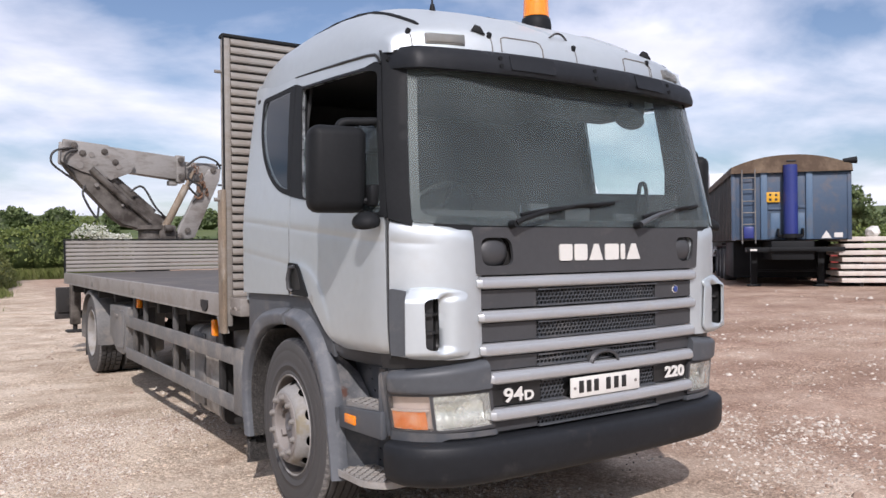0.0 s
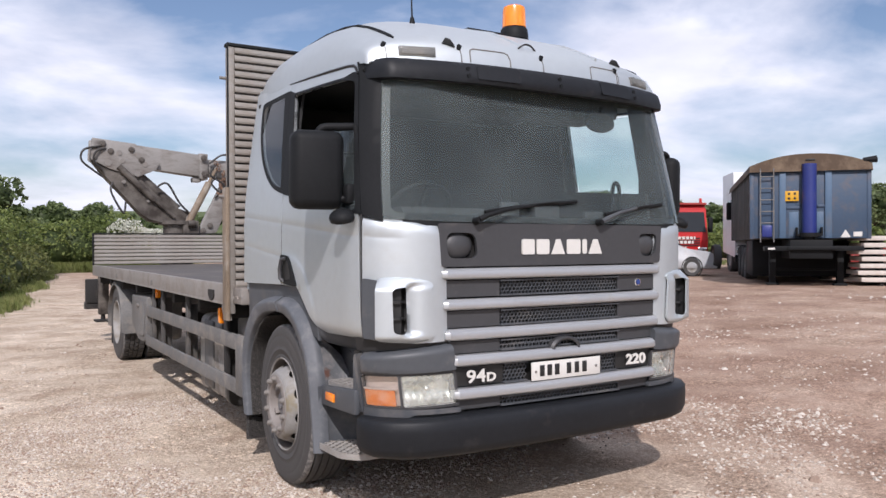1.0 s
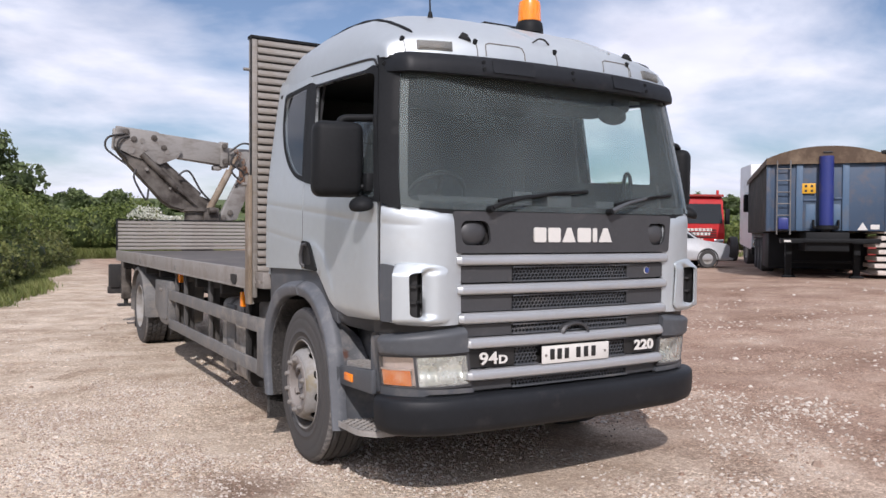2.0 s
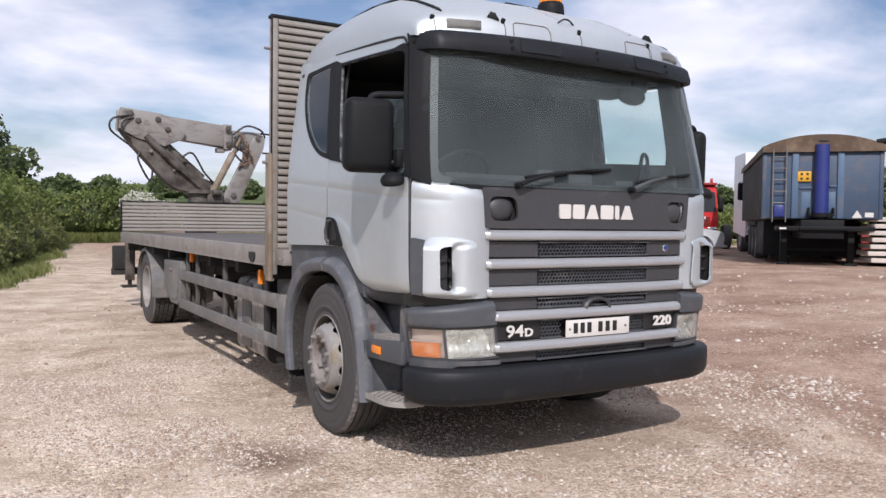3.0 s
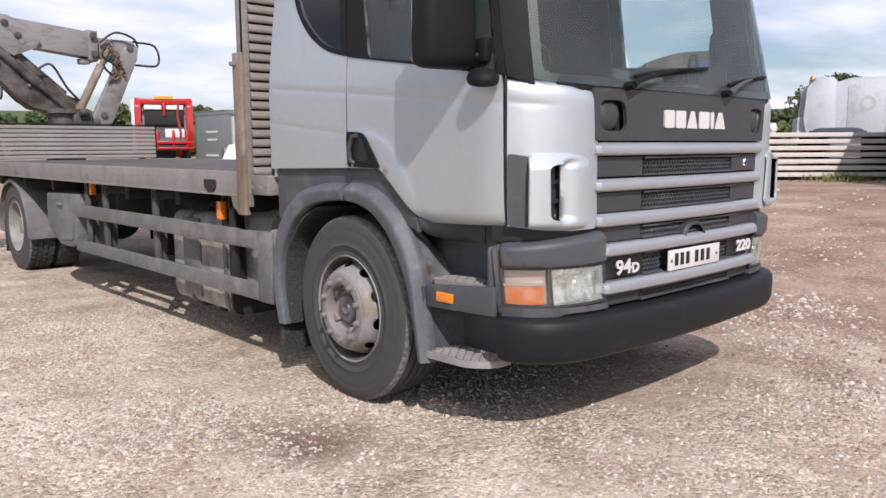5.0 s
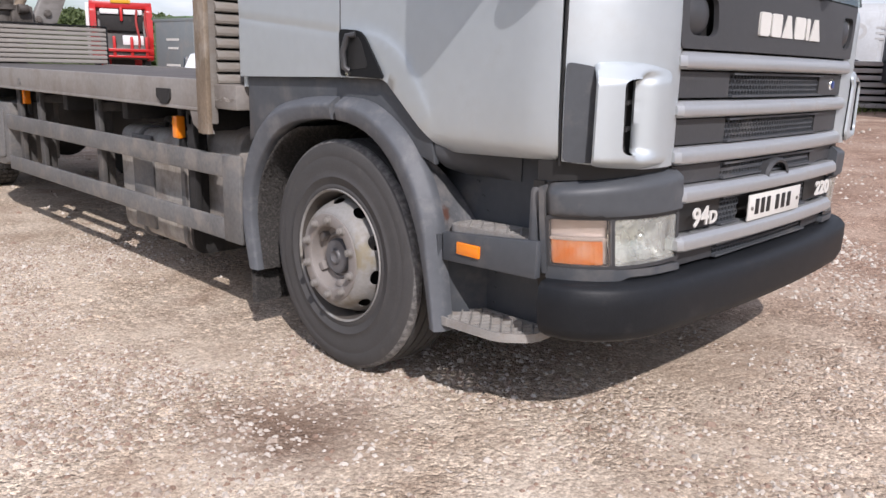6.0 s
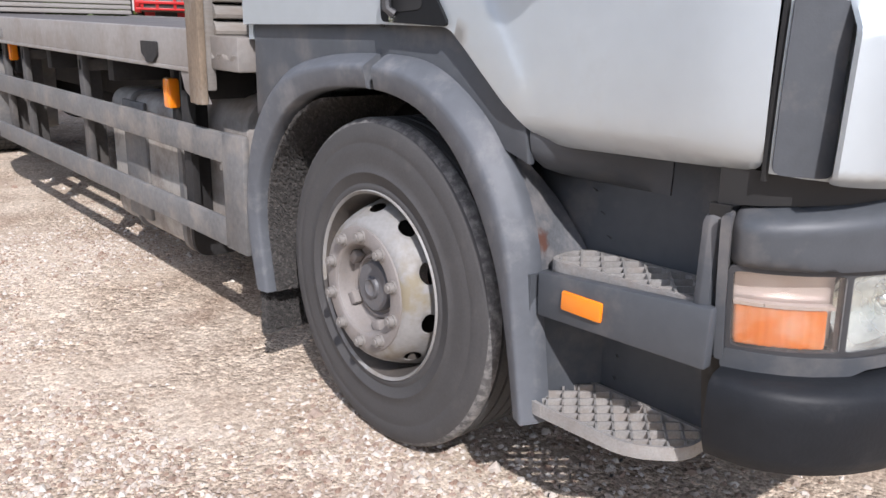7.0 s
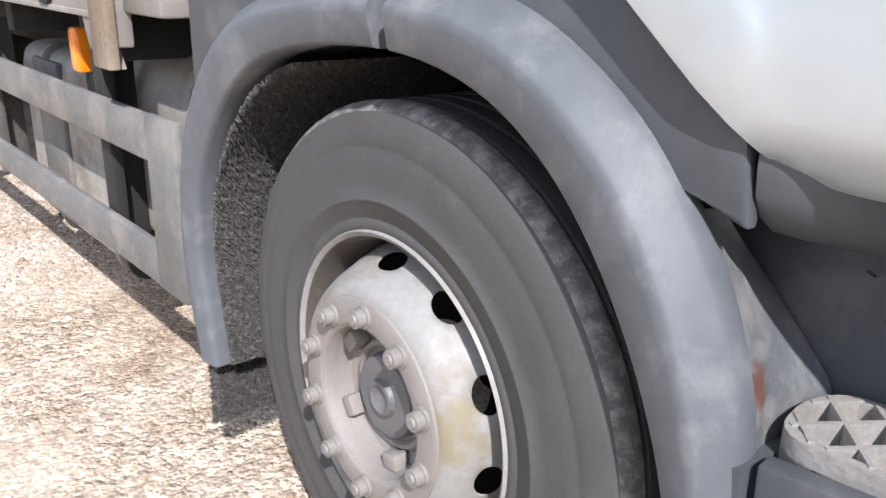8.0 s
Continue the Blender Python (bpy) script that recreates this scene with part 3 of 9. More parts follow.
SWELL = rounded([(1.40, 1.50), (1.15, 1.505), (1.0, 1.44), (0.905, 1.33), (0.825, 1.205), (0.835, 1.16), (0.88, 1.135), (1.05, 1.28), (1.40, 1.30)], [0.01, 0.08, 0.1, 0.1, 0.04, 0.03, 0.03, 0.05, 0.01], 6)


def swage(u):
    """Height of the long pressed line along the cab's side."""
    return 1.601 + 0.0895 * u - 0.0012 * u * u


def swage_low(u):
    return 1.504 + (u - 1.389) * 0.1


def groove(z, zc, depth):
    """A pressed line: turned in sharply from above, flaring out again below."""
    k = (z - zc) / 0.006 if z > zc else (zc - z) / 0.024
    return depth * max(0.0, 1 - k)


def on_line(u, z):
    """Near one of the pressed lines, where the skin has points of its own."""
    return -0.06 < z - swage(u) < 0.045 or (u > 1.38 and -0.06 < z - swage_low(u) < 0.045)


def edge_gap(p, poly):
    """Distance from a point to an outline."""
    best = 9.0
    p = Vector(p)
    for i in range(len(poly)):
        a, b = Vector(poly[i - 1]), Vector(poly[i])
        t = max(0.0, min(1.0, (p - a).dot(b - a) / max(1e-9, (b - a).length_squared)))
        best = min(best, (p - a - (b - a) * t).length)
    return best


def pressed(surf, swell=True, low=True):
    """The side skin with its pressed lines, its swell over the wheel and its turned-in foot."""
    def f(u, z, d):
        k = groove(z, swage(u), 0.0026 * min(1.0, max(0.0, (u - 0.10) / 0.06)))
        if low:
            k += groove(z, swage_low(u), 0.0024)
        if swell:
            if z < 1.56 and 0.75 < u < 1.42:
                q = edge_gap((u, z), SWELL)
                q = 0.5 + (q if inside((u, z), SWELL) else -q) / 0.036
                q = max(0.0, min(1.0, q))
                k -= 0.007 * q * q * (3 - 2 * q)
            k += 0.045 * (max(0.0, 1.14 - z) / 0.08) ** 2.2
        return surf(u, z, d + k)
    return f


def press_lines(u0, u1, low=True):
    pts = [(u0 + 0.03 * i, swage(u0 + 0.03 * i) + dz) for i in range(int((u1 - u0) / 0.03) + 1) for dz in (0.04, 0.006, 0.0, -0.012, -0.024, -0.04, -0.056)]
    if low:
        pts += [(u0 + 0.03 * i, swage_low(u0 + 0.03 * i) + dz) for i in range(int((u1 - u0) / 0.03) + 1) for dz in (0.04, 0.006, 0.0, -0.012, -0.024, -0.04, -0.056)]
    return pts


for s in (near, far_side(near)):
    right = s is near
    # door: lower skin and a window frame in one sheet
    door_out = [(1.372, 1.318), (1.372, 1.905), (1.478, 2.652), (0.44, 2.588), (0.35, 2.572), (0.33, 2.53), (0.292, 1.742), (0.285, 1.075), (0.74, 1.055), (0.80, 1.07), (0.86, 1.12), (1.07, 1.305), (1.10, 1.318)]
    door_hole = rounded([(0.302, 1.762), (0.75, 1.832), (1.19, 1.893), (1.365, 2.562), (0.46, 2.517), (0.33, 2.49)], [0.03, 0.3, 0.03, 0.02, 0.05, 0.03])
    if not right:
        door_hole = rounded([(0.302, 1.762), (0.75, 1.832), (1.27, 1.905), (1.30, 2.555), (0.46, 2.517), (0.33, 2.49)], [0.03, 0.3, 0.03, 0.06, 0.05, 0.03])
    ring_pts = [(p[0] + (q[0] - p[0]) * k, p[1] + (q[1] - p[1]) * k) for p in dense(SWELL, 0.025) for q in ((1.05, 1.36),) for k in (-0.06, 0.0, 0.06, 0.14)]
    door = part("door", panel(rounded(door_out, [0.01, 0.02, 0.02, 0.06, 0.04, 0.03, 0.01, 0.02, 0.05, 0.05, 0.05, 0.02, 0.02], 3), pressed(s, True, False), 0.045, 0.02, [door_hole], extra=press_lines(0.30, 1.36, False) + ring_pts + [(0.3 + 0.04 * i, zz) for i in range(14) for zz in (1.07, 1.082, 1.095, 1.11, 1.125)], clear=on_line), SILVER, truck,
                "silver cab door with its window wound part down", 60)
    # pull handle in its dark recess
    hd = panel(rounded([(1.365, 1.515), (1.215, 1.505), (1.075, 1.318), (1.355, 1.325)], [0.03, 0.05, 0.03, 0.02]), off(s, 0.016), 0.04, 0.012)
    hd = part("door_handle", hd, BLACK, door, "black recessed pull handle")
    bm = bmesh.new()
    tube(bm, [s(y, z, -k) for y, z, k in ((1.29, 1.345, 0.02), (1.305, 1.36, 0.035), (1.31, 1.42, 0.038), (1.285, 1.485, 0.034), (1.25, 1.49, 0.018))], 0.013, 8)
    part("grip", bm, GRILLE, hd)
    bm = panel(rounded([(1.30, 1.35), (1.295, 1.49), (1.225, 1.48), (1.17, 1.36)], 0.03), off(s, 0.018), 0.04, 0.004)
    part("recess", bm, INK, hd)
    bm = bmesh.new()
    cyl(bm, s(1.30, 1.335, -0.014), s(1.30, 1.335, -0.024), 0.011, seg=12)
    part("lock", bm, CHROME, hd)
    # black frame round the door window, glass wound down
    fr = panel(rounded([(0.277, 1.741), (0.75, 1.818), (1.367, 1.908), (1.468, 2.612), (1.36, 2.578), (0.46, 2.533), (0.34, 2.545), (0.31, 2.515)], [0.005, 0.3, 0.01, 0.01, 0.02, 0.05, 0.01, 0.01]), off(s, 0.006), 0.06, 0.034, [door_hole])
    part("window_frame", fr, BLACK, door, "black window surround")
    top = 2.26 if right else 2.53
    gl = panel(rounded([(0.295, 1.755), (0.75, 1.825), (1.20, 1.89), (1.20 + (top - 1.89) * 0.26, top), (0.312, top - 0.03)], 0.02), off(s, -0.012), 0.15, 0.004, slot=1)
    gl = part("window_pane", gl, [GLASSS, PLAIN], door)
    gl.visible_shadow = False
    # fixed rear side panel with quarter light
    q_hole = rounded([(1.425, 1.955), (1.58, 1.985), (1.73, 2.075), (1.86, 2.20), (1.955, 2.38), (1.985, 2.575), (1.555, 2.58)], [0.02, 0.1, 0.08, 0.1, 0.1, 0.05, 0.02], 6)
    rear_out = [(1.378, 1.318), (2.175, 1.30), (2.18, 2.70), (1.484, 2.656), (1.378, 1.905)]
    rp = part("side_panel", panel(rear_out, pressed(s, False), 0.07, 0.02, [q_hole], extra=press_lines(1.39, 2.17), clear=on_line), SILVER, truck, "silver rear quarter of the cab", 60)
    ring = rounded([(1.376, 1.912), (1.57, 1.952), (1.745, 2.048), (1.885, 2.18), (1.99, 2.37), (2.02, 2.605), (1.478, 2.612)], [0.01, 0.1, 0.08, 0.1, 0.1, 0.05, 0.01], 6)
    part("window_frame", panel(ring, off(s, 0.004), 0.06, 0.012, [q_hole]), BLACK, rp)
    gl = part("window_pane", panel(q_hole, off(s, 0.002), 0.12, 0.004, slot=1), [TINTED, PLAIN], rp)
    gl.visible_shadow = False
    # light strip over the doors
    bm = panel([(0.31, 2.545), (0.46, 2.575), (2.175, 2.68), (2.175, 2.725), (0.46, 2.64), (0.31, 2.62)], off(s, -0.008), 0.08, 0.03)
    part("roof_gutter", bm, SILVER, truck, "silver gutter strip above the door")
    bm = bmesh.new()
    tube(bm, [s(u, z, -0.002) for u, z in ((0.322, 2.53), (0.332, 2.56), (0.352, 2.582), (0.44, 2.594), (0.8, 2.616), (1.15, 2.638), (1.5, 2.659))], [0.007, 0.008, 0.008, 0.008, 0.008, 0.006, 0.003], 6)
    part("roof_seal", bm, INK, truck)
    # windscreen pillar
    bm = panel([(0.20, 1.70), (0.275, 1.735), (0.307, 2.52), (0.33, 2.60), (0.205, 2.60)], off(s, 0.002), 0.04, 0.06)
    part("screen_pillar", bm, BLACK, truck, "black windscreen pillar")
    # corner panel with its air slot, rolled in along its upper edge and beside the grille
    def corner_skin(u, z, d, s=s):
        zt = 1.68 + 0.055 * max(0.0, min(1.0, u / 0.277))
        k = groove(z, swage(u), 0.0026 * min(1.0, max(0.0, (u - 0.12) / 0.08))) + 0.022 * max(0.0, 1 - (zt - z) / 0.05) ** 2 + 0.02 * max(0.0, 1 - (u + 0.012) / 0.05) ** 2
        return s(u, z, d + k)
    cp = part("corner_panel", panel([(0.277, 1.735), (0.18, 1.715), (0.06, 1.69), (-0.012, 1.68), (-0.012, 1.055), (0.1, 1.05), (0.277, 1.075)], corner_skin, 0.03, 0.02, [[(0.17, 1.085), (0.17, 1.365), (0.05, 1.37), (0.05, 1.08)]], extra=press_lines(0.12, 0.27, False), clear=lambda u, z: u > 0.11 and on_line(u, z)), SILVER, truck,
              "silver front corner panel with an air slot", 60)
    def scoop_skin(u, z, d, side=(-1 if right else 1)):
        """Squarer corner standing proud of the panel, so that its slot looks forward."""
        t = max(0.0, min(1.0, (0.38 - u) / 0.38)) * math.pi / 2
        c_, s_ = max(0.0, math.cos(t)), max(0.0, math.sin(t))
        k = 2 / 3.0
        fade = min(1.0, max(0.0, (1.41 - z) / 0.07)) * min(1.0, max(0.2, (z - 1.045) / 0.04))
        x = -0.80 - 0.44 * (c_ ** k * fade + c_ * (1 - fade)) - 0.016 * fade
        y = 0.38 - 0.345 * (s_ ** k * fade + s_ * (1 - fade)) - 0.012 * fade
        n = Vector((0.35, 0.9))
        q = max(0.0, min(1.0, (u - 0.022) / 0.062)) if u < 0.09 else max(0.0, 1 - (u - 0.09) / 0.012)
        v = max(0.0, min(1.0, (z - 1.085) / 0.03)) * max(0.0, min(1.0, (1.375 - z) / 0.03))
        d += 0.05 * q * q * v
        p = Vector((x, y)) + n.normalized() * d
        return Vector((p.x if side < 0 else -p.x, p.y, z))
    mouth = rounded([(0.142, 1.345), (0.088, 1.355), (0.084, 1.100), (0.137, 1.108)], [0.026, 0.026, 0.026, 0.026], 6)
    part("fairing", panel(rounded([(0.215, 1.40), (0.115, 1.405), (0.02, 1.375), (0.012, 1.075), (0.10, 1.052), (0.215, 1.066)], [0.02, 0.05, 0.03, 0.03, 0.04, 0.02]), scoop_skin, 0.012, 0.012, [mouth], slot=1), [SILVER, INK], cp, "", 60)
    part("slot_mouth", panel([(0.205, 1.385), (0.03, 1.38), (0.03, 1.075), (0.205, 1.075)], lambda u, z, d, q_=scoop_skin: q_(u, z, d + 0.016 + 0.04 * max(0.0, min(1.0, (0.175 - u) / 0.04))), 0.015, 0.004), INK, cp)
    for zb in (1.175, 1.262):
        part("slot_bar", panel([(0.152, zb), (0.072, zb + 0.006), (0.072, zb + 0.02), (0.152, zb + 0.014)], lambda u, z, d, q_=scoop_skin: q_(u, z, d + 0.034), 0.02, 0.012), INK, cp)
    part("side_insert", panel(rounded([(0.274, 1.40), (0.212, 1.385), (0.208, 1.072), (0.274, 1.075)], 0.015, 3), off(s, 0.015), 0.03, 0.02), PLASTIC, cp, "dark grey side insert")
    # black seams
    for u, zs in ((0.281, (1.06, 1.2, 1.4, 1.6, 1.74)), (1.375, (1.31, 1.5, 1.7, 1.91))):
        bm = bmesh.new()
        tube(bm, [s(u, z, 0.006) for z in zs], 0.007, 6)
        part("door_seal", bm, INK, door)

# cab back wall, floor, ceiling and inner lining
bm = bmesh.new()
panel([(-1.22, 1.25), (1.22, 1.25), (1.20, 1.8), (1.10, 2.7), (-1.10, 2.7), (-1.20, 1.8)], lambda x, z, d: Vector((x, 2.175 - d, z)), 0.3, 0.03, bm=bm)
part("cab_back", bm, SILVER, truck)
bm = bmesh.new()
box(bm, -1.2, 1.2, 0.30, 2.15, 1.20, 1.26, 0.01)
box(bm, -1.19, -1.15, 0.32, 1.36, 1.2, 1.72, 0.01)
prism(bm, [(0.34, 1.2), (1.36, 1.2), (1.36, 2.0), (0.45, 1.93)], "x", 1.12, 1.15)
box(bm, -1.14, 1.14, 2.08, 2.14, 1.2, 2.62, 0.01)
for sx in (-1, 1):
    panel([(1.36, 1.3), (2.1, 1.3), (2.1, 2.62), (1.36, 2.62)], lambda u, z, d, sx=sx: skin(u, z, 0.05 + d, sx), 0.2, 0.02, bm=bm)
part("cabin_lining", bm, CABIN, truck)
bm = bmesh.new()
box(bm, -1.08, 1.08, 0.55, 2.12, 2.62, 2.66, 0.01)
part("headlining", bm, CABIN, truck)

# roof: a loft of cross sections
bm = bmesh.new()
rows = []
for y, w, zb, zt, k in ((0.155, 1.105, 2.575, 2.60, 4.5), (0.165, 1.115, 2.575, 2.655, 4.5), (0.19, 1.12, 2.58, 2.71, 4.2), (0.24, 1.125, 2.585, 2.757, 4.0), (0.33, 1.125, 2.59, 2.808, 3.6), (0.46, 1.125, 2.595, 2.872, 3.4), (0.64, 1.125, 2.60, 2.952, 3.3),
                        (0.85, 1.127, 2.615, 3.02, 3.2), (1.15, 1.13, 2.63, 3.06, 3.2), (1.5, 1.13, 2.645, 3.065, 3.2), (1.85, 1.13, 2.66, 3.03, 3.2), (2.05, 1.125, 2.665, 2.975, 3.0),
                        (2.15, 1.11, 2.67, 2.89, 2.8), (2.185, 1.08, 2.67, 2.78, 2.5)):
    row = []
    for i in range(37):
        a = math.pi * i / 36
        c, sn = math.cos(a), math.sin(a)
        x = -w * math.copysign(abs(c) ** (2 / k), c)
        z = zb + (zt - zb) * abs(sn) ** (2 / k)
        yy = y + 0.19 * (abs(x) / w) ** 3 * max(0.0, 1 - (y - 0.155) / 0.75)
        row.append(bm.verts.new((x, yy, z)))
    rows.append(row)
for A, B in zip(rows, rows[1:]):
    for i in range(36):
        bm.faces.new((A[i], A[i + 1], B[i + 1], B[i]))
bm.faces.new(rows[0])
bm.faces.new(rows[-1][::-1])
roof = part("cab_roof", bm, SILVER, truck, "silver domed cab roof with dents")


def roof_z(x, y):
    best = None
    hit, p, n, i = roof.ray_cast(Vector((x, y, 4)), Vector((0, 0, -1)))
    return p.z if hit else 2.9


def roof_y(x, z):
    """Where the fascia of the roof stands at this height."""
    hit, p, n, i = roof.ray_cast(Vector((x, -1, z)), Vector((0, 1, 0)))
    return p.y if hit else 0.25


bpy.context.view_layer.update()
for sx in (-1, 1):
    bm = bmesh.new()
    tube(bm, [(sx * 0.945, y, roof_z(sx * 0.945, y) + 0.004) for y in (0.36, 0.40, 0.46, 0.54, 0.65, 0.8, 1.0, 1.3, 1.6, 1.9, 2.05)], [0.006] + [0.011] * 8 + [0.007, 0.004], 6)
    part("roof_seal", bm, BLACK, roof)
    x = sx * 0.855
    yl = roof_y(x, 2.655)
    m = pose(x, yl - 0.012, 2.655, -8, 0, sx * 17)
    bm = bmesh.new()
    box(bm, -0.1, 0.1, -0.012, 0.03, -0.024, 0.024, 0.006, m=m)
    part("marker_lamp", bm, CLEAR, roof, "clear roof marker lamp")
    bm = bmesh.new()
    box(bm, -0.094, 0.094, 0.002, 0.03, -0.02, 0.02, 0.004, m=m)
    box(bm, -0.106, 0.106, 0.006, 0.03, -0.028, 0.028, 0.004, m=m)
    part("lamp_backing", bm, RAIL, roof)
# pressed hatches, clips and bits of old fixings on the roof front
for xa, xb in ((-0.54, -0.27), (0.36, 0.62)):
    bm = bmesh.new()
    tube(bm, [(x, roof_y(x, z) - 0.001, z) for x, z in ((xa, 2.615), (xa, 2.66), (xa + 0.008, 2.69), (xa + 0.03, 2.70), (0.5 * (xa + xb), 2.70), (xb - 0.03, 2.70), (xb - 0.008, 2.69), (xb, 2.66), (xb, 2.615))], 0.004, 6)
    part("hatch_seam", bm, RAIL, roof)
for x in (-1.02, -0.60, -0.03, 0.60):
    zc = 2.70 if abs(x) < 0.9 else 2.69
    y = roof_y(x, zc)
    bm = bmesh.new()
    box(bm, -0.012, 0.012, -0.012, 0.012, -0.02, 0.016, 0.005, m=pose(x, y, zc, 0, 20, 0))
    part("roof_clip", bm, BLACK, roof)
    bm = bmesh.new()
    tube(bm, [(x + 0.004, roof_y(x + 0.004, z), z) for z in (2.69, 2.66, 2.63, 2.60)], 0.004, 6)
    part("clip_channel", bm, RAIL, roof)
for x, y in ((-0.663, 0.235), (0.675, 0.30)):
    zc = roof_z(x, y)
    bm = bmesh.new()
    prism(bm, [(-0.035, -0.005), (0.045, -0.005), (0.012, 0.03), (-0.02, 0.034)], "y", -0.014, 0.014, 0.003)
    bm.transform(pose(x, y, zc, 0, 12, -25))
    part("roof_bracket", bm, BLACK, roof)
bm = bmesh.new()
box(bm, -0.02, 0.42, 1.0, 1.5, roof_z(0.2, 1.2) - 0.01, roof_z(0.2, 1.2) + 0.03, 0.012)
part("roof_hatch", bm, BLACK, roof, "low black edged roof hatch")
bm = bmesh.new()
tube(bm, smooth_path([(-0.16, 0.24, roof_z(-0.16, 0.24)), (-0.12, 0.23, roof_z(-0.12, 0.23) + 0.035), (-0.07, 0.235, roof_z(-0.07, 0.235) + 0.03), (-0.03, 0.24, roof_z(-0.03, 0.24))]), 0.006, 6)
part("cable", bm, HOSE, roof)
bm = bmesh.new()
for x in (-0.1, 0.5):
    tube(bm, [(x, y, roof_z(x, y) + 0.002) for y in (0.28, 0.4, 0.6, 0.9, 1.3, 1.8)], 0.012, 6)
part("roof_rib", bm, SILVER, roof)

# aerial and amber beacon stand on the roof
aerial = thing("aerial", "thin black whip aerial on a spring base on the cab roof", "aerial")
bm = bmesh.new()
z = roof_z(-0.62, 0.72)
cyl(bm, (-0.62, 0.72, z - 0.01), (-0.62, 0.72, z + 0.035), 0.02, 0.012, 12)
part("base", bm, BLACK, aerial)
bm = bmesh.new()
tube(bm, [(-0.62, 0.72, z + 0.03), (-0.62, 0.725, z + 0.10), (-0.62, 0.74, z + 0.75)], [0.006, 0.005, 0.002], 6)
part("whip", bm, BLACK, aerial)
beacon = thing("warning_beacon", "amber rotating warning beacon on a black rubber base", "beacon")
z = roof_z(0.23, 0.8)
bm = bmesh.new()
lathe(bm, [(0.0, -0.02), (0.098, -0.02), (0.098, 0.01), (0.092, 0.05), (0.08, 0.062), (0.0, 0.062)], (0.23, 0.8, z), "z", 28)
part("base", bm, BLACK, beacon)
bm = bmesh.new()
lathe(bm, [(0.078, 0.06), (0.083, 0.065), (0.081, 0.12), (0.079, 0.178), (0.073, 0.203), (0.055, 0.214), (0.0, 0.218)], (0.23, 0.8, z), "z", 32)
part("lens", bm, AMBER, beacon, "ribbed amber plastic dome")
# sun visor across the top of the screen
def visor(u, z, d):
    """u runs -1.25 to 1.25 across: a nearly flat front, then a tight turn back along each side."""
    q = abs(u)
    if q < 0.9:
        p, n = Vector((u * 1.13, 0.065 + 0.175 * q ** 2.3)), Vector((-0.36 * u * q ** 0.3, 1.0))
    else:
        a = (q - 0.9) / 0.35 * math.pi / 2
        p = Vector((math.copysign(1.017 + 0.118 * math.sin(a), u), 0.202 + 0.045 * math.sin(a) + 0.27 * (1 - math.cos(a))))
        n = Vector((-math.copysign(0.36 + 0.64 * math.sin(a), u), math.cos(a)))
    p = p + n.normalized() * d
    return Vector((p.x * (1 - 0.05 * (z - 2.5)), p.y + (z - 2.5) * 0.3, z))


def visor_roll(u, z, d):
    """The visor's front, rounded off along its top and foot."""
    k = 0.02 * max(0.0, 1 - (2.602 - z) / 0.03) ** 2 + 0.02 * max(0.0, 1 - (z - 2.478) / 0.03) ** 2
    return visor(u, z, d + k)


bm = panel(rounded([(-1.24, 2.50), (-1.0, 2.487), (-0.80, 2.485), (0.0, 2.476), (0.80, 2.485), (1.0, 2.487), (1.24, 2.50), (1.24, 2.59), (1.1, 2.60), (0.9, 2.602), (0.0, 2.60), (-0.9, 2.602), (-1.1, 2.60), (-1.24, 2.59)], 0.02, 2), visor_roll, 0.035, 0.045)
vis = part("sun_visor", bm, BUMPER, truck, "dark grey external sun visor")
for x in (-1.12, -0.53, 0.03, 0.62):
    for z in ((2.52, 2.562) if x > -1 else (2.545,)):
        bm = bmesh.new()
        p = visor(x, z, 0)
        cyl(bm, p + Vector((0, 0.01, 0)), p - Vector((0, 0.006, 0)), 0.012, seg=10)
        part("bolt", bm, BLACK, vis)
for xa, xb in ((-0.48, -0.23), (0.33, 0.57)):
    bm = panel(rounded([(xa, 2.505), (xb, 2.502), (xb, 2.584), (xa, 2.586)], 0.01), lambda u, z, d: visor(u, z, d - 0.004), 0.05, 0.006)
    part("visor_plate", bm, BUMPER, vis)
for x in (-0.75, -0.3, 0.3, 0.75):
    bm = bmesh.new()
    box(bm, x - 0.02, x + 0.02, 0.14 + 0.1 * x * x, 0.42, 2.56, 2.59, 0.004)
    part("visor_stay", bm, BLACK, vis)

# windscreen: full wrap
def screen(u, z, d):
    if u <= 0:
        return skin(-0.80 - u if u > -0.80 else -0.80 - u, z, d) if u > -0.80 else skin((-u - 0.80) * 0.38 / 0.40, z, d)
    p = screen(-u, z, d)
    return Vector((-p.x, p.y, p.z))


edge = 0.80 + 0.20 * 0.40 / 0.38
ws_out = rounded([(-edge, 1.715), (-0.8, 1.70), (0, 1.695), (0.8, 1.70), (edge, 1.715), (edge + 0.005, 2.58), (0, 2.57), (-edge - 0.005, 2.58)], 0.02, 2)
ws = part("windscreen", panel(ws_out, screen, 0.06, 0.005, slot=1), [GLASSW, PLAIN], truck, "wide tinted windscreen under an uneven film of dust and painted haze")
ws.visible_shadow = False
inner = rounded([(-edge + 0.03, 1.75), (-0.8, 1.735), (0, 1.73), (0.8, 1.735), (edge - 0.03, 1.75), (edge - 0.03, 2.47), (0.5, 2.455), (0.35, 2.42), (-0.35, 2.42), (-0.5, 2.455), (-edge + 0.03, 2.47)], 0.04, 4)
part("screen_band", panel(ws_out, lambda u, z, d: screen(u, z, d + 0.016), 0.06, 0.004, [inner]), INK, ws, "black printed edge band")
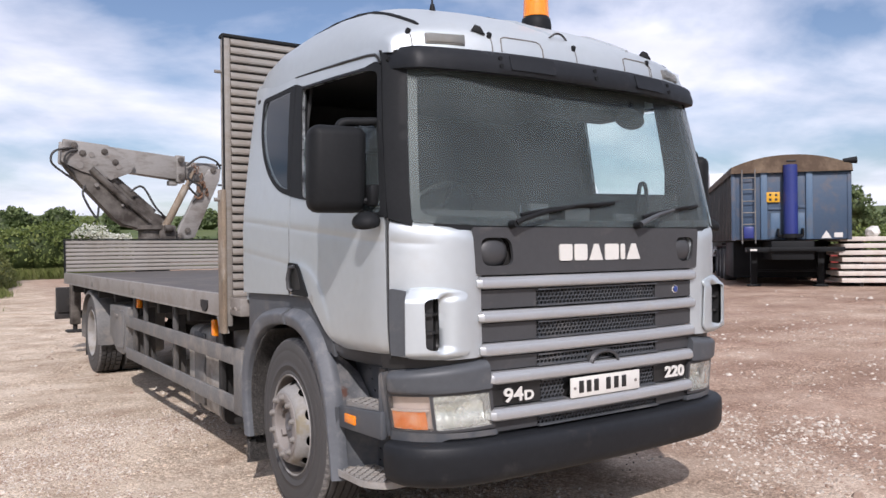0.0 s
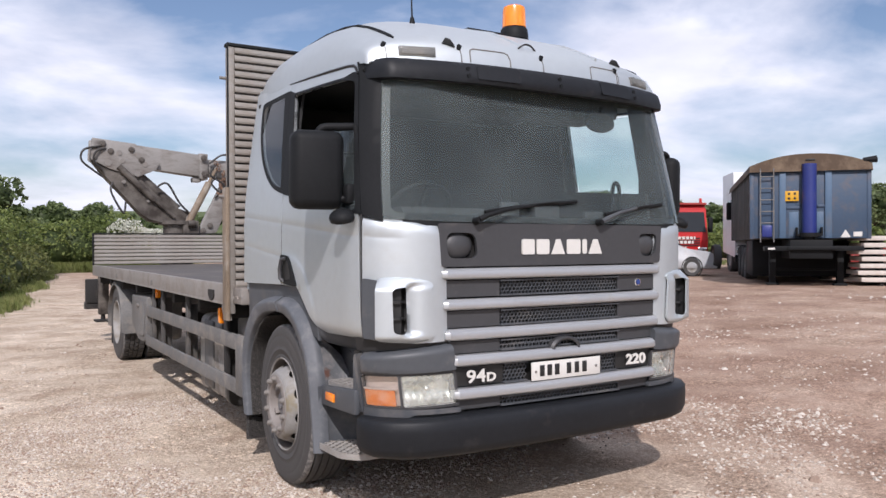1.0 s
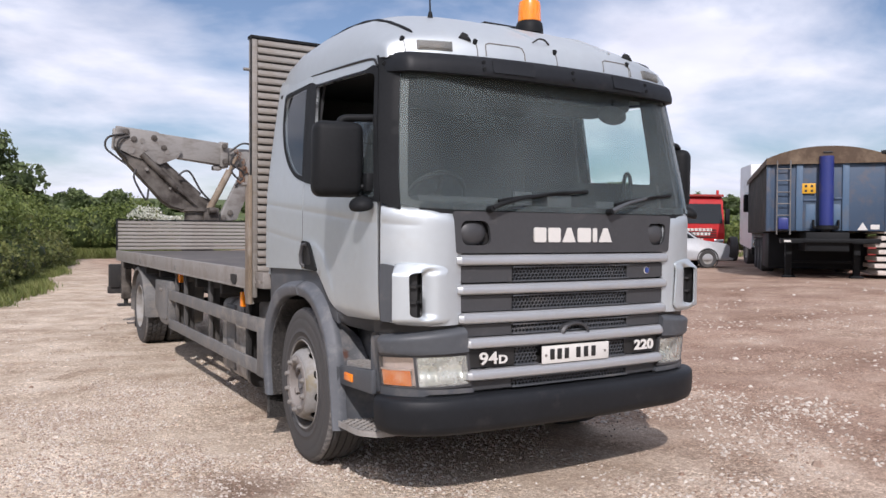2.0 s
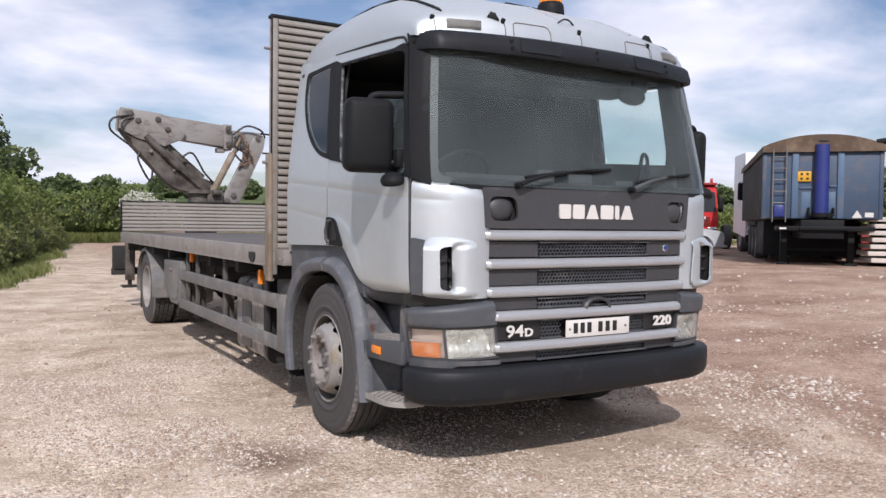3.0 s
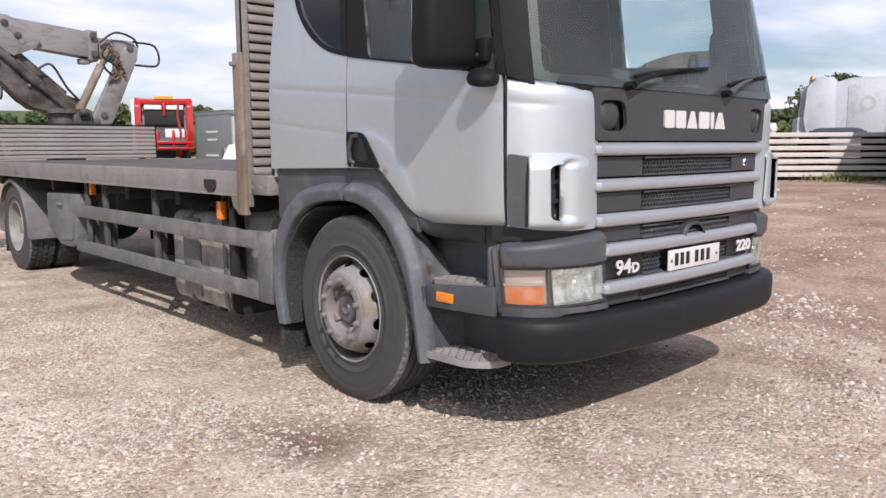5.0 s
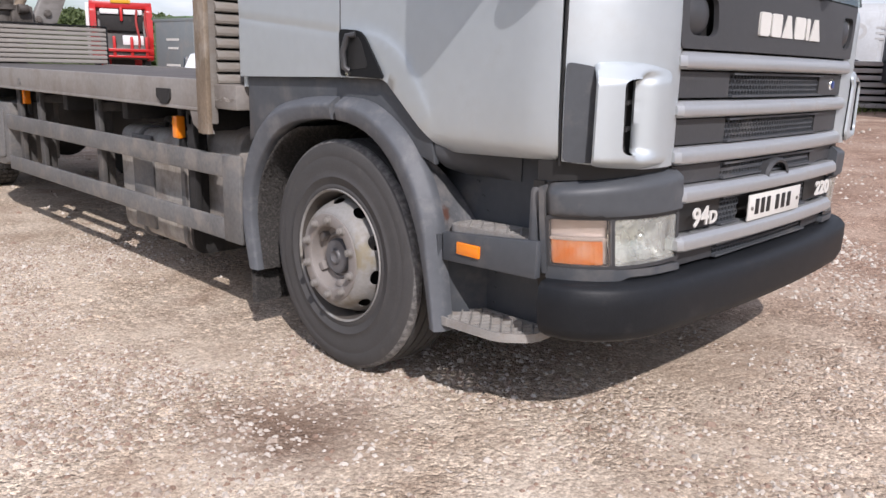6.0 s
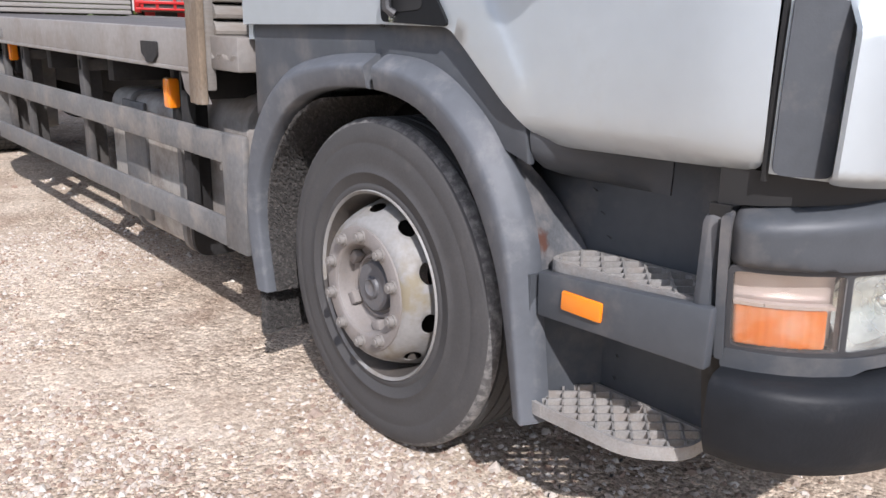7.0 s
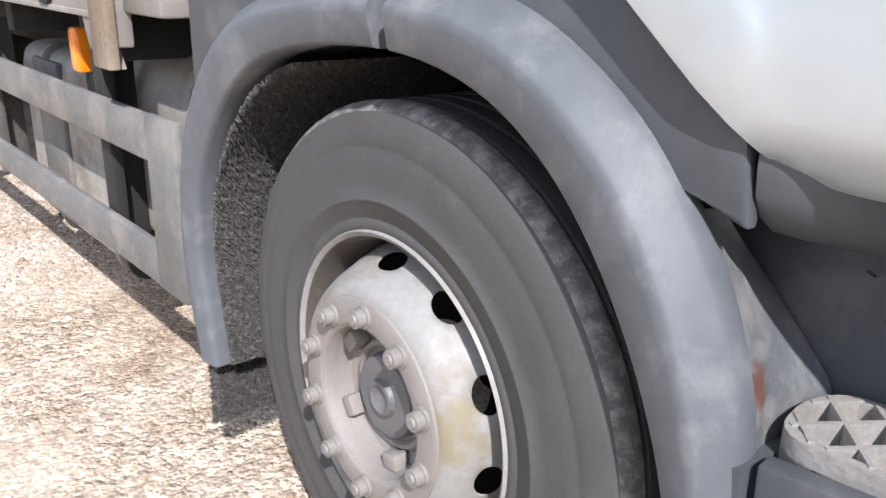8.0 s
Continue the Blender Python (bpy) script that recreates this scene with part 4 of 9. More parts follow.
bm = panel([(-0.93, 1.745), (0, 1.725), (0.93, 1.745), (0.95, 1.68), (0, 1.655), (-0.95, 1.68)], lambda u, z, d: screen(u, z, d + 0.012), 0.08, 0.02)
part("scuttle", bm, BLACK, truck, "black scuttle panel below the screen")

# front: brand panel, grille and bars
def front(x, z, d):
    return Vector((x, 0.035 * (x / 0.8) ** 2 + d, z))


pan = rounded([(-0.845, 1.692), (0.845, 1.692), (0.825, 1.455), (-0.825, 1.455)], 0.02, 3)
wells = [rounded([(sx * (0.62 if sx > 0 else 0.80), 1.64), (sx * (0.80 if sx > 0 else 0.62), 1.64), (sx * (0.78 if sx > 0 else 0.60), 1.50), (sx * (0.64 if sx > 0 else 0.79), 1.50)], 0.05, 5) for sx in (-1, 1)]
bp = part("brand_panel", panel(pan, front, 0.05, 0.02, wells), GRILLE, truck, "dark grey front panel with two step wells")
for sx in (-1, 1):
    bm = bmesh.new()
    cx = sx * 0.705
    bmesh.ops.create_uvsphere(bm, u_segments=20, v_segments=12, radius=1)
    for v in bm.verts:
        v.co = Vector((cx + v.co.x * 0.10, 0.085 + v.co.y * 0.055, 1.57 + v.co.z * 0.085))
    part("step_well", bm, GRILLE, bp)
    bm = bmesh.new()
    box(bm, cx - 0.11, cx + 0.11, 0.09, 0.10, 1.48, 1.66, 0)
    part("well_back", bm, INK, bp)
# brand mark: six plain pale blocks
xs = -0.315
for w, cut in ((0.088, 0), (0.092, 0), (0.10, 1), (0.105, 0), (0.034, 0), (0.105, 1)):
    bm = bmesh.new()
    if cut:
        pts = [(xs, 1.518), (xs + w * 0.36, 1.605), (xs + w * 0.66, 1.605), (xs + w, 1.518)]
    else:
        pts = rounded([(xs, 1.518), (xs + w, 1.518), (xs + w, 1.605), (xs, 1.605)], 0.012, 2)
    prism(bm, pts, "y", -0.004, 0.02)
    part("brand_block", bm, WHITE, bp, "pale block of the brand mark")
    xs += w + 0.016

bm = bmesh.new()
panel([(-0.81, 1.46), (0.81, 1.46), (0.79, 1.05), (0.755, 0.98), (0.74, 0.68), (-0.74, 0.68), (-0.755, 0.98), (-0.79, 1.05)], lambda x, z, d: front(x, z, d + 0.065), 0.15, 0.01, bm=bm)
grille = part("grille", bm, INK, truck, "dark front grille with five silver bars")
for z0, z1, hw, y0 in ((1.385, 1.447, 0.823, 0.0), (1.218, 1.278, 0.815, 0.0), (1.052, 1.116, 0.806, 0.0), (0.912, 0.974, 0.768, -0.012), (0.729, 0.792, 0.757, -0.012)):
    bm = bmesh.new()
    secs = []
    for i in range(45):
        x = hw * max(-1.0, min(1.0, math.sin((i / 44 - 0.5) * math.pi) * 0.35 + (i / 44 - 0.5) * 1.3))
        yc = y0 + 0.035 * (x / 0.8) ** 2
        e = max(0.0, (abs(x) - hw + 0.03) / 0.03) ** 2 * 0.012
        prof = [(0.05, z0 + e), (0.006, z0 + e), (-0.008 + e, z0 + 0.005 + e), (-0.013 + e, z0 + 0.011), (-0.0145 + e, z0 + 0.017), (-0.0115 + e, z1 - 0.021), (-0.0095 + e, z1 - 0.016), (0.004 + e, z1 - 0.002 - e), (0.010, z1 - e), (0.05, z1 - e)]
        secs.append([bm.verts.new((x, yc + py, pz)) for py, pz in prof])
    for A, B in zip(secs, secs[1:]):
        for k in range(9):
            bm.faces.new((A[k], A[k + 1], B[k + 1], B[k]))
    bm.faces.new(secs[0])
    bm.faces.new(secs[-1][::-1])
    part("grille_bar", bm, BAR, grille, "satin silver grille bar", 22)
for z0, z1, xa, xb in ((1.288, 1.378, -0.81, -0.45), (1.288, 1.378, 0.45, 0.81), (1.122, 1.212, -0.80, -0.45), (1.122, 1.212, 0.45, 0.80), (0.98, 1.046, -0.78, -0.45), (0.98, 1.046, 0.45, 0.78),
                       (0.80, 0.905, -0.755, -0.43), (0.80, 0.905, 0.43, 0.755), (0.672, 0.722, -0.74, -0.45), (0.672, 0.722, 0.45, 0.74)):
    bm = panel([(xa, z0), (xb, z0), (xb, z1), (xa, z1)], lambda x, z, d: front(x, z, d + 0.022), 0.08, 0.02)
    part("blank_panel", bm, INK if z0 == 0.80 else GRILLE, grille)


def mesh_grid(xa, xb, z0, z1, name="hex_mesh"):
    """Honeycomb sheet with through holes."""
    bm = bmesh.new()
    px, pz = 0.0255, 0.0225
    r = 0.0121
    rows_n = max(1, round((z1 - z0) / pz))
    pz = (z1 - z0) / rows_n
    for j in range(rows_n):
        n = int((xb - xa) / px)
        for i in range(n):
            cx = xa + px * (i + 0.5 + 0.5 * (j % 2))
            cz = z0 + pz * (j + 0.5)
            if cx + px / 2 > xb + 0.002:
                continue
            y = 0.035 * (cx / 0.8) ** 2 + 0.026
            o, q, b = [], [], []
            for k in range(6):
                a = math.pi / 6 + k * math.pi / 3
                o.append(bm.verts.new((cx + px * 0.577 * math.cos(a), y, cz + pz * 0.64 * math.sin(a))))
                q.append(bm.verts.new((cx + r * math.cos(a), y, cz + r * 0.86 * math.sin(a))))
                b.append(bm.verts.new((cx + r * math.cos(a), y + 0.008, cz + r * 0.86 * math.sin(a))))
            for k in range(6):
                l = (k + 1) % 6
                bm.faces.new((o[k], o[l], q[l], q[k]))
                bm.faces.new((q[k], q[l], b[l], b[k]))
    for z in (z0, z1):
        box(bm, xa, xb, 0.015, 0.04, z - 0.004, z + 0.004)
    return part(name, bm, PLASTIC, grille, smooth=0)


for a, b, c, d in ((-0.45, 0.45, 1.292, 1.374), (-0.45, 0.45, 1.126, 1.208), (-0.45, 0.45, 0.985, 1.04), (-0.43, -0.265, 0.80, 0.905), (0.265, 0.43, 0.80, 0.905), (-0.45, 0.45, 0.675, 0.72)):
    mesh_grid(a, b, c, d)
bm = bmesh.new()
lathe(bm, [(0.0, 0.012), (0.022, 0.013), (0.026, 0.018), (0.026, 0.03)], (0.63, 0.022, 1.335), "y", 20)
badge = part("grille_badge", bm, CHROME, grille, "small blue and silver badge")
bm = bmesh.new()
lathe(bm, [(0.0, 0.010), (0.018, 0.011)], (0.63, 0.022, 1.335), "y", 20)
part("badge_face", bm, paint("badge_blue", (0.03, 0.06, 0.22), 0.3), badge)
bm = bmesh.new()
lathe(bm, [(0.085, -0.012), (0.10, -0.016), (0.115, -0.004), (0.115, 0.03)], (0.0, 0.0, 0.965), "y", 32)
for v in bm.verts:
    v.co.z = 0.965 + max(0.0, v.co.z - 0.965) * 0.62
part("catch_hood", bm, GRILLE, grille)
# model figures on dark plates, kept as printed
word("94", 0.098, Matrix.Translation((-0.628, 0.004, 0.852)) @ pose(0, 0, 0, 90, 0, 0) @ Matrix.Diagonal((1.3, 1.0, 1.0, 1.0)), WHITE, grille, "model_figure", 0.003, 1.02, 0.0014)
word("D", 0.066, Matrix.Translation((-0.528, 0.004, 0.842)) @ pose(0, 0, 0, 90, 0, 0) @ Matrix.Diagonal((1.3, 1.0, 1.0, 1.0)), WHITE, grille, "model_figure", 0.003, 1.0, 0.002)
word("220", 0.085, Matrix.Translation((0.575, 0.002, 0.855)) @ pose(0, 0, 0, 90, 0, 0) @ Matrix.Diagonal((1.3, 1.0, 1.0, 1.0)), WHITE, grille, "model_figure", 0.003, 1.0, 0.003)
# number plate with plain bars
bm = bmesh.new()
box(bm, -0.26, 0.26, -0.016, -0.008, 0.795, 0.901, 0.003)
plate = part("number_plate", bm, WHITE, truck, "white plate with plain black bars")
for i, x in enumerate((-0.185, -0.13, -0.075, 0.015, 0.075, 0.135)):
    bm = bmesh.new()
    box(bm, x - 0.017, x + 0.017, -0.019, -0.014, 0.818, 0.882, 0.002)
    part("plate_bar", bm, INK, plate)
for x in (-0.232, 0.225):
    bm = bmesh.new()
    cyl(bm, (x, -0.014, 0.846), (x, -0.021, 0.846), 0.008, seg=10)
    part("screw", bm, HUB, plate)


# mouldings, lamps and bumper wrap round the nose
def wrap(u, z, d):
    """Like the cab's outline, for parts below it; mirrored for u measured from the middle."""
    return screen(u, z, d)


def wu(x=None, y=None):
    """Outline parameter of a corner place by its x or y."""
    if y is not None and y >= 0.38:
        return -0.80 - y * 0.40 / 0.38
    a = math.acos((-x - 0.80) / 0.44) if x is not None else math.asin((0.38 - y) / 0.345)
    return -0.80 - 0.40 * (1 - a / (math.pi / 2))


def mir(surf):
    return lambda u, z, d: (lambda p: Vector((-p.x, p.y, p.z)))(surf(u, z, d))


def shift(surf, k, up=0):
    return lambda u, z, d: surf(u, z, d - k) + Vector((0, up, 0))


for s in (wrap, mir(wrap)):
    label = "dark grey moulding over the headlamp"
    def brow(u, z, d, s=s):
        """Bulged face that rolls back along its top and over its ends."""
        zt = 0.99 + 0.055 * max(0.0, min(1.0, (u + 1.15) / 0.378))
        k = 0.018 - 0.010 * max(0.0, 1 - (z - 0.885) / 0.018) ** 2 - 0.05 * max(0.0, 1 - (zt - z) / 0.035) ** 2.0 - 0.03 * max(0.0, 1 - (u - wu(y=0.287)) / 0.03) ** 2
        return s(u, z, d - k)
    bm = panel(rounded([(wu(y=0.287), 0.885), (wu(y=0.287), 0.99), (-1.0, 1.03), (-0.772, 1.045), (-0.762, 0.90), (-1.0, 0.888)], 0.012, 3), brow, 0.016, 0.06)
    panel(rounded([(wu(y=0.306), 0.672), (wu(y=0.306), 0.985), (wu(y=0.288), 0.99), (wu(y=0.288), 0.672)], 0.008, 2), shift(s, 0.010), 0.04, 0.05, bm=bm)
    part("lamp_moulding", bm, PLASTIC, truck, label, 60)
    # black strips set into the gaps between parts, painting the shade there
    bm = panel([(wu(y=0.325), 1.0), (-0.78, 1.03), (-0.78, 1.07), (wu(y=0.325), 1.075)], shift(s, -0.03), 0.06, 0.03)
    part("moulding_gap", bm, INK, truck)
    part("side_gap", panel([(wu(y=0.34), 0.45), (wu(y=0.34), 1.0), (wu(y=0.296), 1.0), (wu(y=0.296), 0.45)], shift(s, -0.022), 0.05, 0.02), INK, truck)
    part("bumper_gap", panel([(wu(y=0.32), 0.60), (wu(y=0.32), 0.665), (-0.75, 0.675), (-0.75, 0.62)], shift(s, -0.012), 0.05, 0.02), INK, truck)
    # headlamp
    hl = part("headlamp", panel([(wu(y=0.287), 0.69), (wu(y=0.287), 0.89), (-0.762, 0.895), (-0.752, 0.70)], shift(s, -0.105), 0.05, 0.02), GRILLE, truck, "clear headlamp beside an amber indicator")
    def scoop(u, z, d, s=s):
        um = 0.5 * (wu(x=-1.062) - 0.7725)
        k = 1 - (((z - 0.795) / 0.095) ** 2) - ((u - um) / 0.19) ** 2
        return s(u, z, d + 0.012 + 0.075 * max(0.0, k) ** 0.8 + 0.0022 * math.cos(u * 230))
    part("reflector", panel([(wu(x=-1.062), 0.712), (wu(x=-1.062), 0.874), (-0.775, 0.88), (-0.77, 0.718)], scoop, 0.010, 0.004), BOWL, hl)
    bm = bmesh.new()
    cp_ = s(wu(x=-0.93), 0.80, 0.05)
    bmesh.ops.create_uvsphere(bm, u_segments=20, v_segments=12, radius=1)
    for v in bm.verts:
        v.co = cp_ + Vector((v.co.x * 0.02, v.co.y * 0.02, v.co.z * 0.02))
    part("bulb_shield", bm, CHROME, hl)
    lens = part("lens", panel(rounded([(wu(x=-1.07), 0.705), (wu(x=-1.07), 0.878), (-0.768, 0.884), (-0.762, 0.712)], 0.012, 3), shift(s, -0.004), 0.03, 0.004), LENS, hl, "clear ribbed lens")
    lens.visible_shadow = False
    part("indicator", panel(rounded([(wu(y=0.276), 0.712), (wu(y=0.276), 0.80), (wu(x=-1.102), 0.80), (wu(x=-1.102), 0.712)], 0.008, 3), lambda u, z, d, s=s: s(u, z, d + 0.012 + 0.0022 * math.cos(u * 420)), 0.006, 0.02), BULB, hl, "amber indicator lens", 80)
    part("indicator_frame", panel([(wu(y=0.276), 0.80), (wu(y=0.276), 0.808), (wu(x=-1.09), 0.808), (wu(x=-1.09), 0.80)], shift(s, -0.008), 0.03, 0.02), LAMPSIDE, hl)
    part("side_reflector", panel([(wu(y=0.279), 0.710), (wu(y=0.279), 0.872), (wu(x=-1.08), 0.874), (wu(x=-1.08), 0.710)], shift(s, -0.036), 0.05, 0.006), LAMPSIDE, hl)
    cover = part("indicator_cover", panel(rounded([(wu(y=0.282), 0.704), (wu(y=0.282), 0.876), (wu(x=-1.076), 0.878), (wu(x=-1.076), 0.704)], 0.012, 3), shift(s, -0.003), 0.03, 0.004), COVER, hl, "clear cover over the amber lens")
    cover.visible_shadow = False
    rim_out = rounded([(wu(y=0.2875), 0.694), (wu(y=0.2875), 0.886), (-0.757, 0.893), (-0.752, 0.702)], 0.012, 3)
    rim_holes = [rounded([(wu(y=0.278), 0.708), (wu(y=0.278), 0.874), (wu(x=-1.078), 0.876), (wu(x=-1.078), 0.708)], 0.01, 3), rounded([(wu(x=-1.068), 0.708), (wu(x=-1.068), 0.876), (-0.772, 0.880), (-0.768, 0.716)], 0.01, 3)]
    part("bezel", panel(rim_out, shift(s, 0.0), 0.03, 0.02, rim_holes), GRILLE, hl, "thin dark lamp bezel")
    part("lamp_divider", panel([(wu(x=-1.081), 0.706), (wu(x=-1.081), 0.878), (wu(x=-1.066), 0.878), (wu(x=-1.066), 0.706)], shift(s, -0.001), 0.03, 0.02), RAIL, hl)
    bm = panel(rounded([(wu(y=0.295), 0.652), (wu(y=0.295), 0.70), (-0.75, 0.692), (-0.745, 0.665), (-0.93, 0.668), (-0.96, 0.652)], 0.008, 2), shift(s, 0.004), 0.04, 0.05)
    part("lamp_trim", bm, PLASTIC, truck)

# bumper: a swept section round the nose
bm = bmesh.new()
secs = []
path = []
for i in range(61):
    q = -1 + 2 * i / 60
    t = abs(q)
    X = 1.215 * (1 - (1 - t) ** 1.35) if t < 1 else 1.215
    e = max(0.0, (X - 0.80) / 0.415)
    Y = -0.075 + 0.035 * (X / 0.8) ** 2 + 0.265 * (1 - math.sqrt(max(0.0, 1 - min(1, e) ** 2.2)))
    path.append((math.copysign(X, q), Y))
path = [(-1.215, 0.29)] + path + [(1.215, 0.29)]
for i, (x, y) in enumerate(path):
    a = Vector(path[max(0, i - 1)])
    b = Vector(path[min(len(path) - 1, i + 1)])
    d = (b - a).normalized()
    n = Vector((-d.y, d.x))
    if n.dot(Vector((0, 0.8)) - Vector((x, y))) < 0:
        n = -n
    row = []
    for dep, z in ((0.14, 0.655), (0.05, 0.655), (0.018, 0.648), (0.002, 0.63), (0.0, 0.58), (0.004, 0.50), (0.02, 0.462), (0.06, 0.438), (0.16, 0.43)):
        row.append(bm.verts.new((x + n.x * dep, y + n.y * dep, z)))
    secs.append(row)
for A, B in zip(secs, secs[1:]):
    for k in range(8):
        bm.faces.new((A[k], A[k + 1], B[k + 1], B[k]))
bm.faces.new(secs[0])
bm.faces.new(secs[-1][::-1])
part("bumper", bm, BUMPER, truck, "scuffed black wrap-round bumper", 60)
bm = bmesh.new()
box(bm, -1.0, 1.0, 0.10, 0.30, 0.44, 0.70, 0.01)
box(bm, -0.75, 0.75, 0.075, 0.09, 0.60, 1.7, 0)
part("bumper_beam", bm, DARK, truck)

# steps beside the door
for sx in (-1, 1):
    def X(x0, x1):
        return (x0, x1) if sx < 0 else (-x1, -x0)
    bm = bmesh.new()
    box(bm, *X(-1.02, -0.98), 0.31, 0.95, 0.40, 1.10, 0.005)
    box(bm, *X(-1.21, -0.98), 0.313, 0.357, 0.66, 0.98, 0.02)
    st = part("step_housing", bm, PLASTIC, truck, "dark grey moulded step recess")
    bm = bmesh.new()
    prism(bm, [(0.300, 0.655), (0.757, 0.638), (0.762, 0.75), (0.300, 0.791)], "x", *X(-1.222, -1.19), bevel=0.006)
    part("step_face", bm, PLASTIC, st)
    bm = bmesh.new()
    zt = lambda y: 0.778 + 0.03 * (0.78 - y)
    out = rounded([(-1.188, 0.765), (-1.188, 0.33), (-1.03, 0.33), (-1.03, 0.745), (-1.09, 0.775)], [0.05, 0.01, 0.01, 0.03, 0.05], 5)
    prism(bm, [(x if sx < 0 else -x, y) for x, y in out], "z", 0.735, 0.752)
    mx_, my_ = -1.11, 0.55
    inner_out = [(mx_ + (x - mx_) * 0.84, my_ + (y - my_) * 0.95) for x, y in out]
    panel(out, lambda u, v, d: Vector((u if sx < 0 else -u, v, zt(v) - 0.002 - d)), 0.03, 0.034, [inner_out], bm=bm)
    for i in range(-2, 9):
        for sgn in (-1, 1):
            p0 = Vector((-1.19 if sgn > 0 else -1.03, 0.27 + 0.064 * i))
            p1 = Vector((-1.03 if sgn > 0 else -1.19, 0.27 + 0.064 * i + 0.128))
            seg = [p0 + (p1 - p0) * k / 16 for k in range(17)]
            seg = [p for p in seg if inside((p.x, p.y), out)]
            if len(seg) > 2:
                a_, b_ = seg[0], seg[-1]
                nn = Vector((-(b_ - a_).y, (b_ - a_).x)).normalized() * 0.003
                vs = []
                for p in (a_, b_):
                    for k_, zz in ((1, 0.74), (1, zt(p.y)), (-1, zt(p.y)), (-1, 0.74)):
                        q_ = p + nn * k_
                        vs.append(bm.verts.new((q_.x if sx < 0 else -q_.x, q_.y, zz)))
                for k_ in range(4):
                    bm.faces.new((vs[k_], vs[(k_ + 1) % 4], vs[4 + (k_ + 1) % 4], vs[4 + k_]))
                bm.faces.new(vs[:4][::-1])
                bm.faces.new(vs[4:])
    part("upper_tread", bm, TREADPLATE, st, "dusty alloy step tread")
    bm = bmesh.new()
    box(bm, *X(-1.232, -1.218), 0.56, 0.678, 0.678, 0.727, 0.006)
    part("side_marker", bm, AMBER, st, "amber side marker lamp")
    # lower grating step
    bm = bmesh.new()
    out = rounded([(-1.247, 0.745), (-1.235, 0.45), (-1.14, 0.355), (-1.03, 0.355), (-1.03, 0.76), (-1.20, 0.79)], [0.06, 0.06, 0.04, 0.01, 0.01, 0.06], 5)
    out = [(x if sx < 0 else -x, y) for x, y in out]
    n = len(out)
    cx, cy = sum(p[0] for p in out) / n, sum(p[1] for p in out) / n
    rim_in = [(cx + (x - cx) * 0.90, cy + (y - cy) * 0.96) for x, y in out]
    panel(out, lambda u, v, d: Vector((u, v, 0.418 - d)), 0.05, 0.034, [rim_in], bm=bm)
    for i in range(-3, 11):
        for sgn in (-1, 1):
            p0 = Vector((-1.245 if sgn > 0 else -1.03, 0.27 + 0.052 * i))
            p1 = Vector((-1.03 if sgn > 0 else -1.245, 0.27 + 0.052 * i + 0.175))
            seg = [p0 + (p1 - p0) * k / 24 for k in range(25)]
            seg = [p for p in seg if inside((p.x, p.y), [(-abs(a), b) for a, b in out])]
            if len(seg) > 2:
                a_, b_ = seg[0], seg[-1]
                nn = Vector((-(b_ - a_).y, (b_ - a_).x)).normalized() * 0.0028
                vs = []
                for p in (a_, b_):
                    for k_, zz in ((1, 0.392), (1, 0.417), (-1, 0.417), (-1, 0.392)):
                        q_ = p + nn * k_
                        vs.append(bm.verts.new((q_.x if sx < 0 else -q_.x, q_.y, zz)))
                for k_ in range(4):
                    bm.faces.new((vs[k_], vs[(k_ + 1) % 4], vs[4 + (k_ + 1) % 4], vs[4 + k_]))
                bm.faces.new(vs[:4][::-1])
                bm.faces.new(vs[4:])
    part("lower_grate", bm, TREADPLATE, st, "worn alloy grating step")

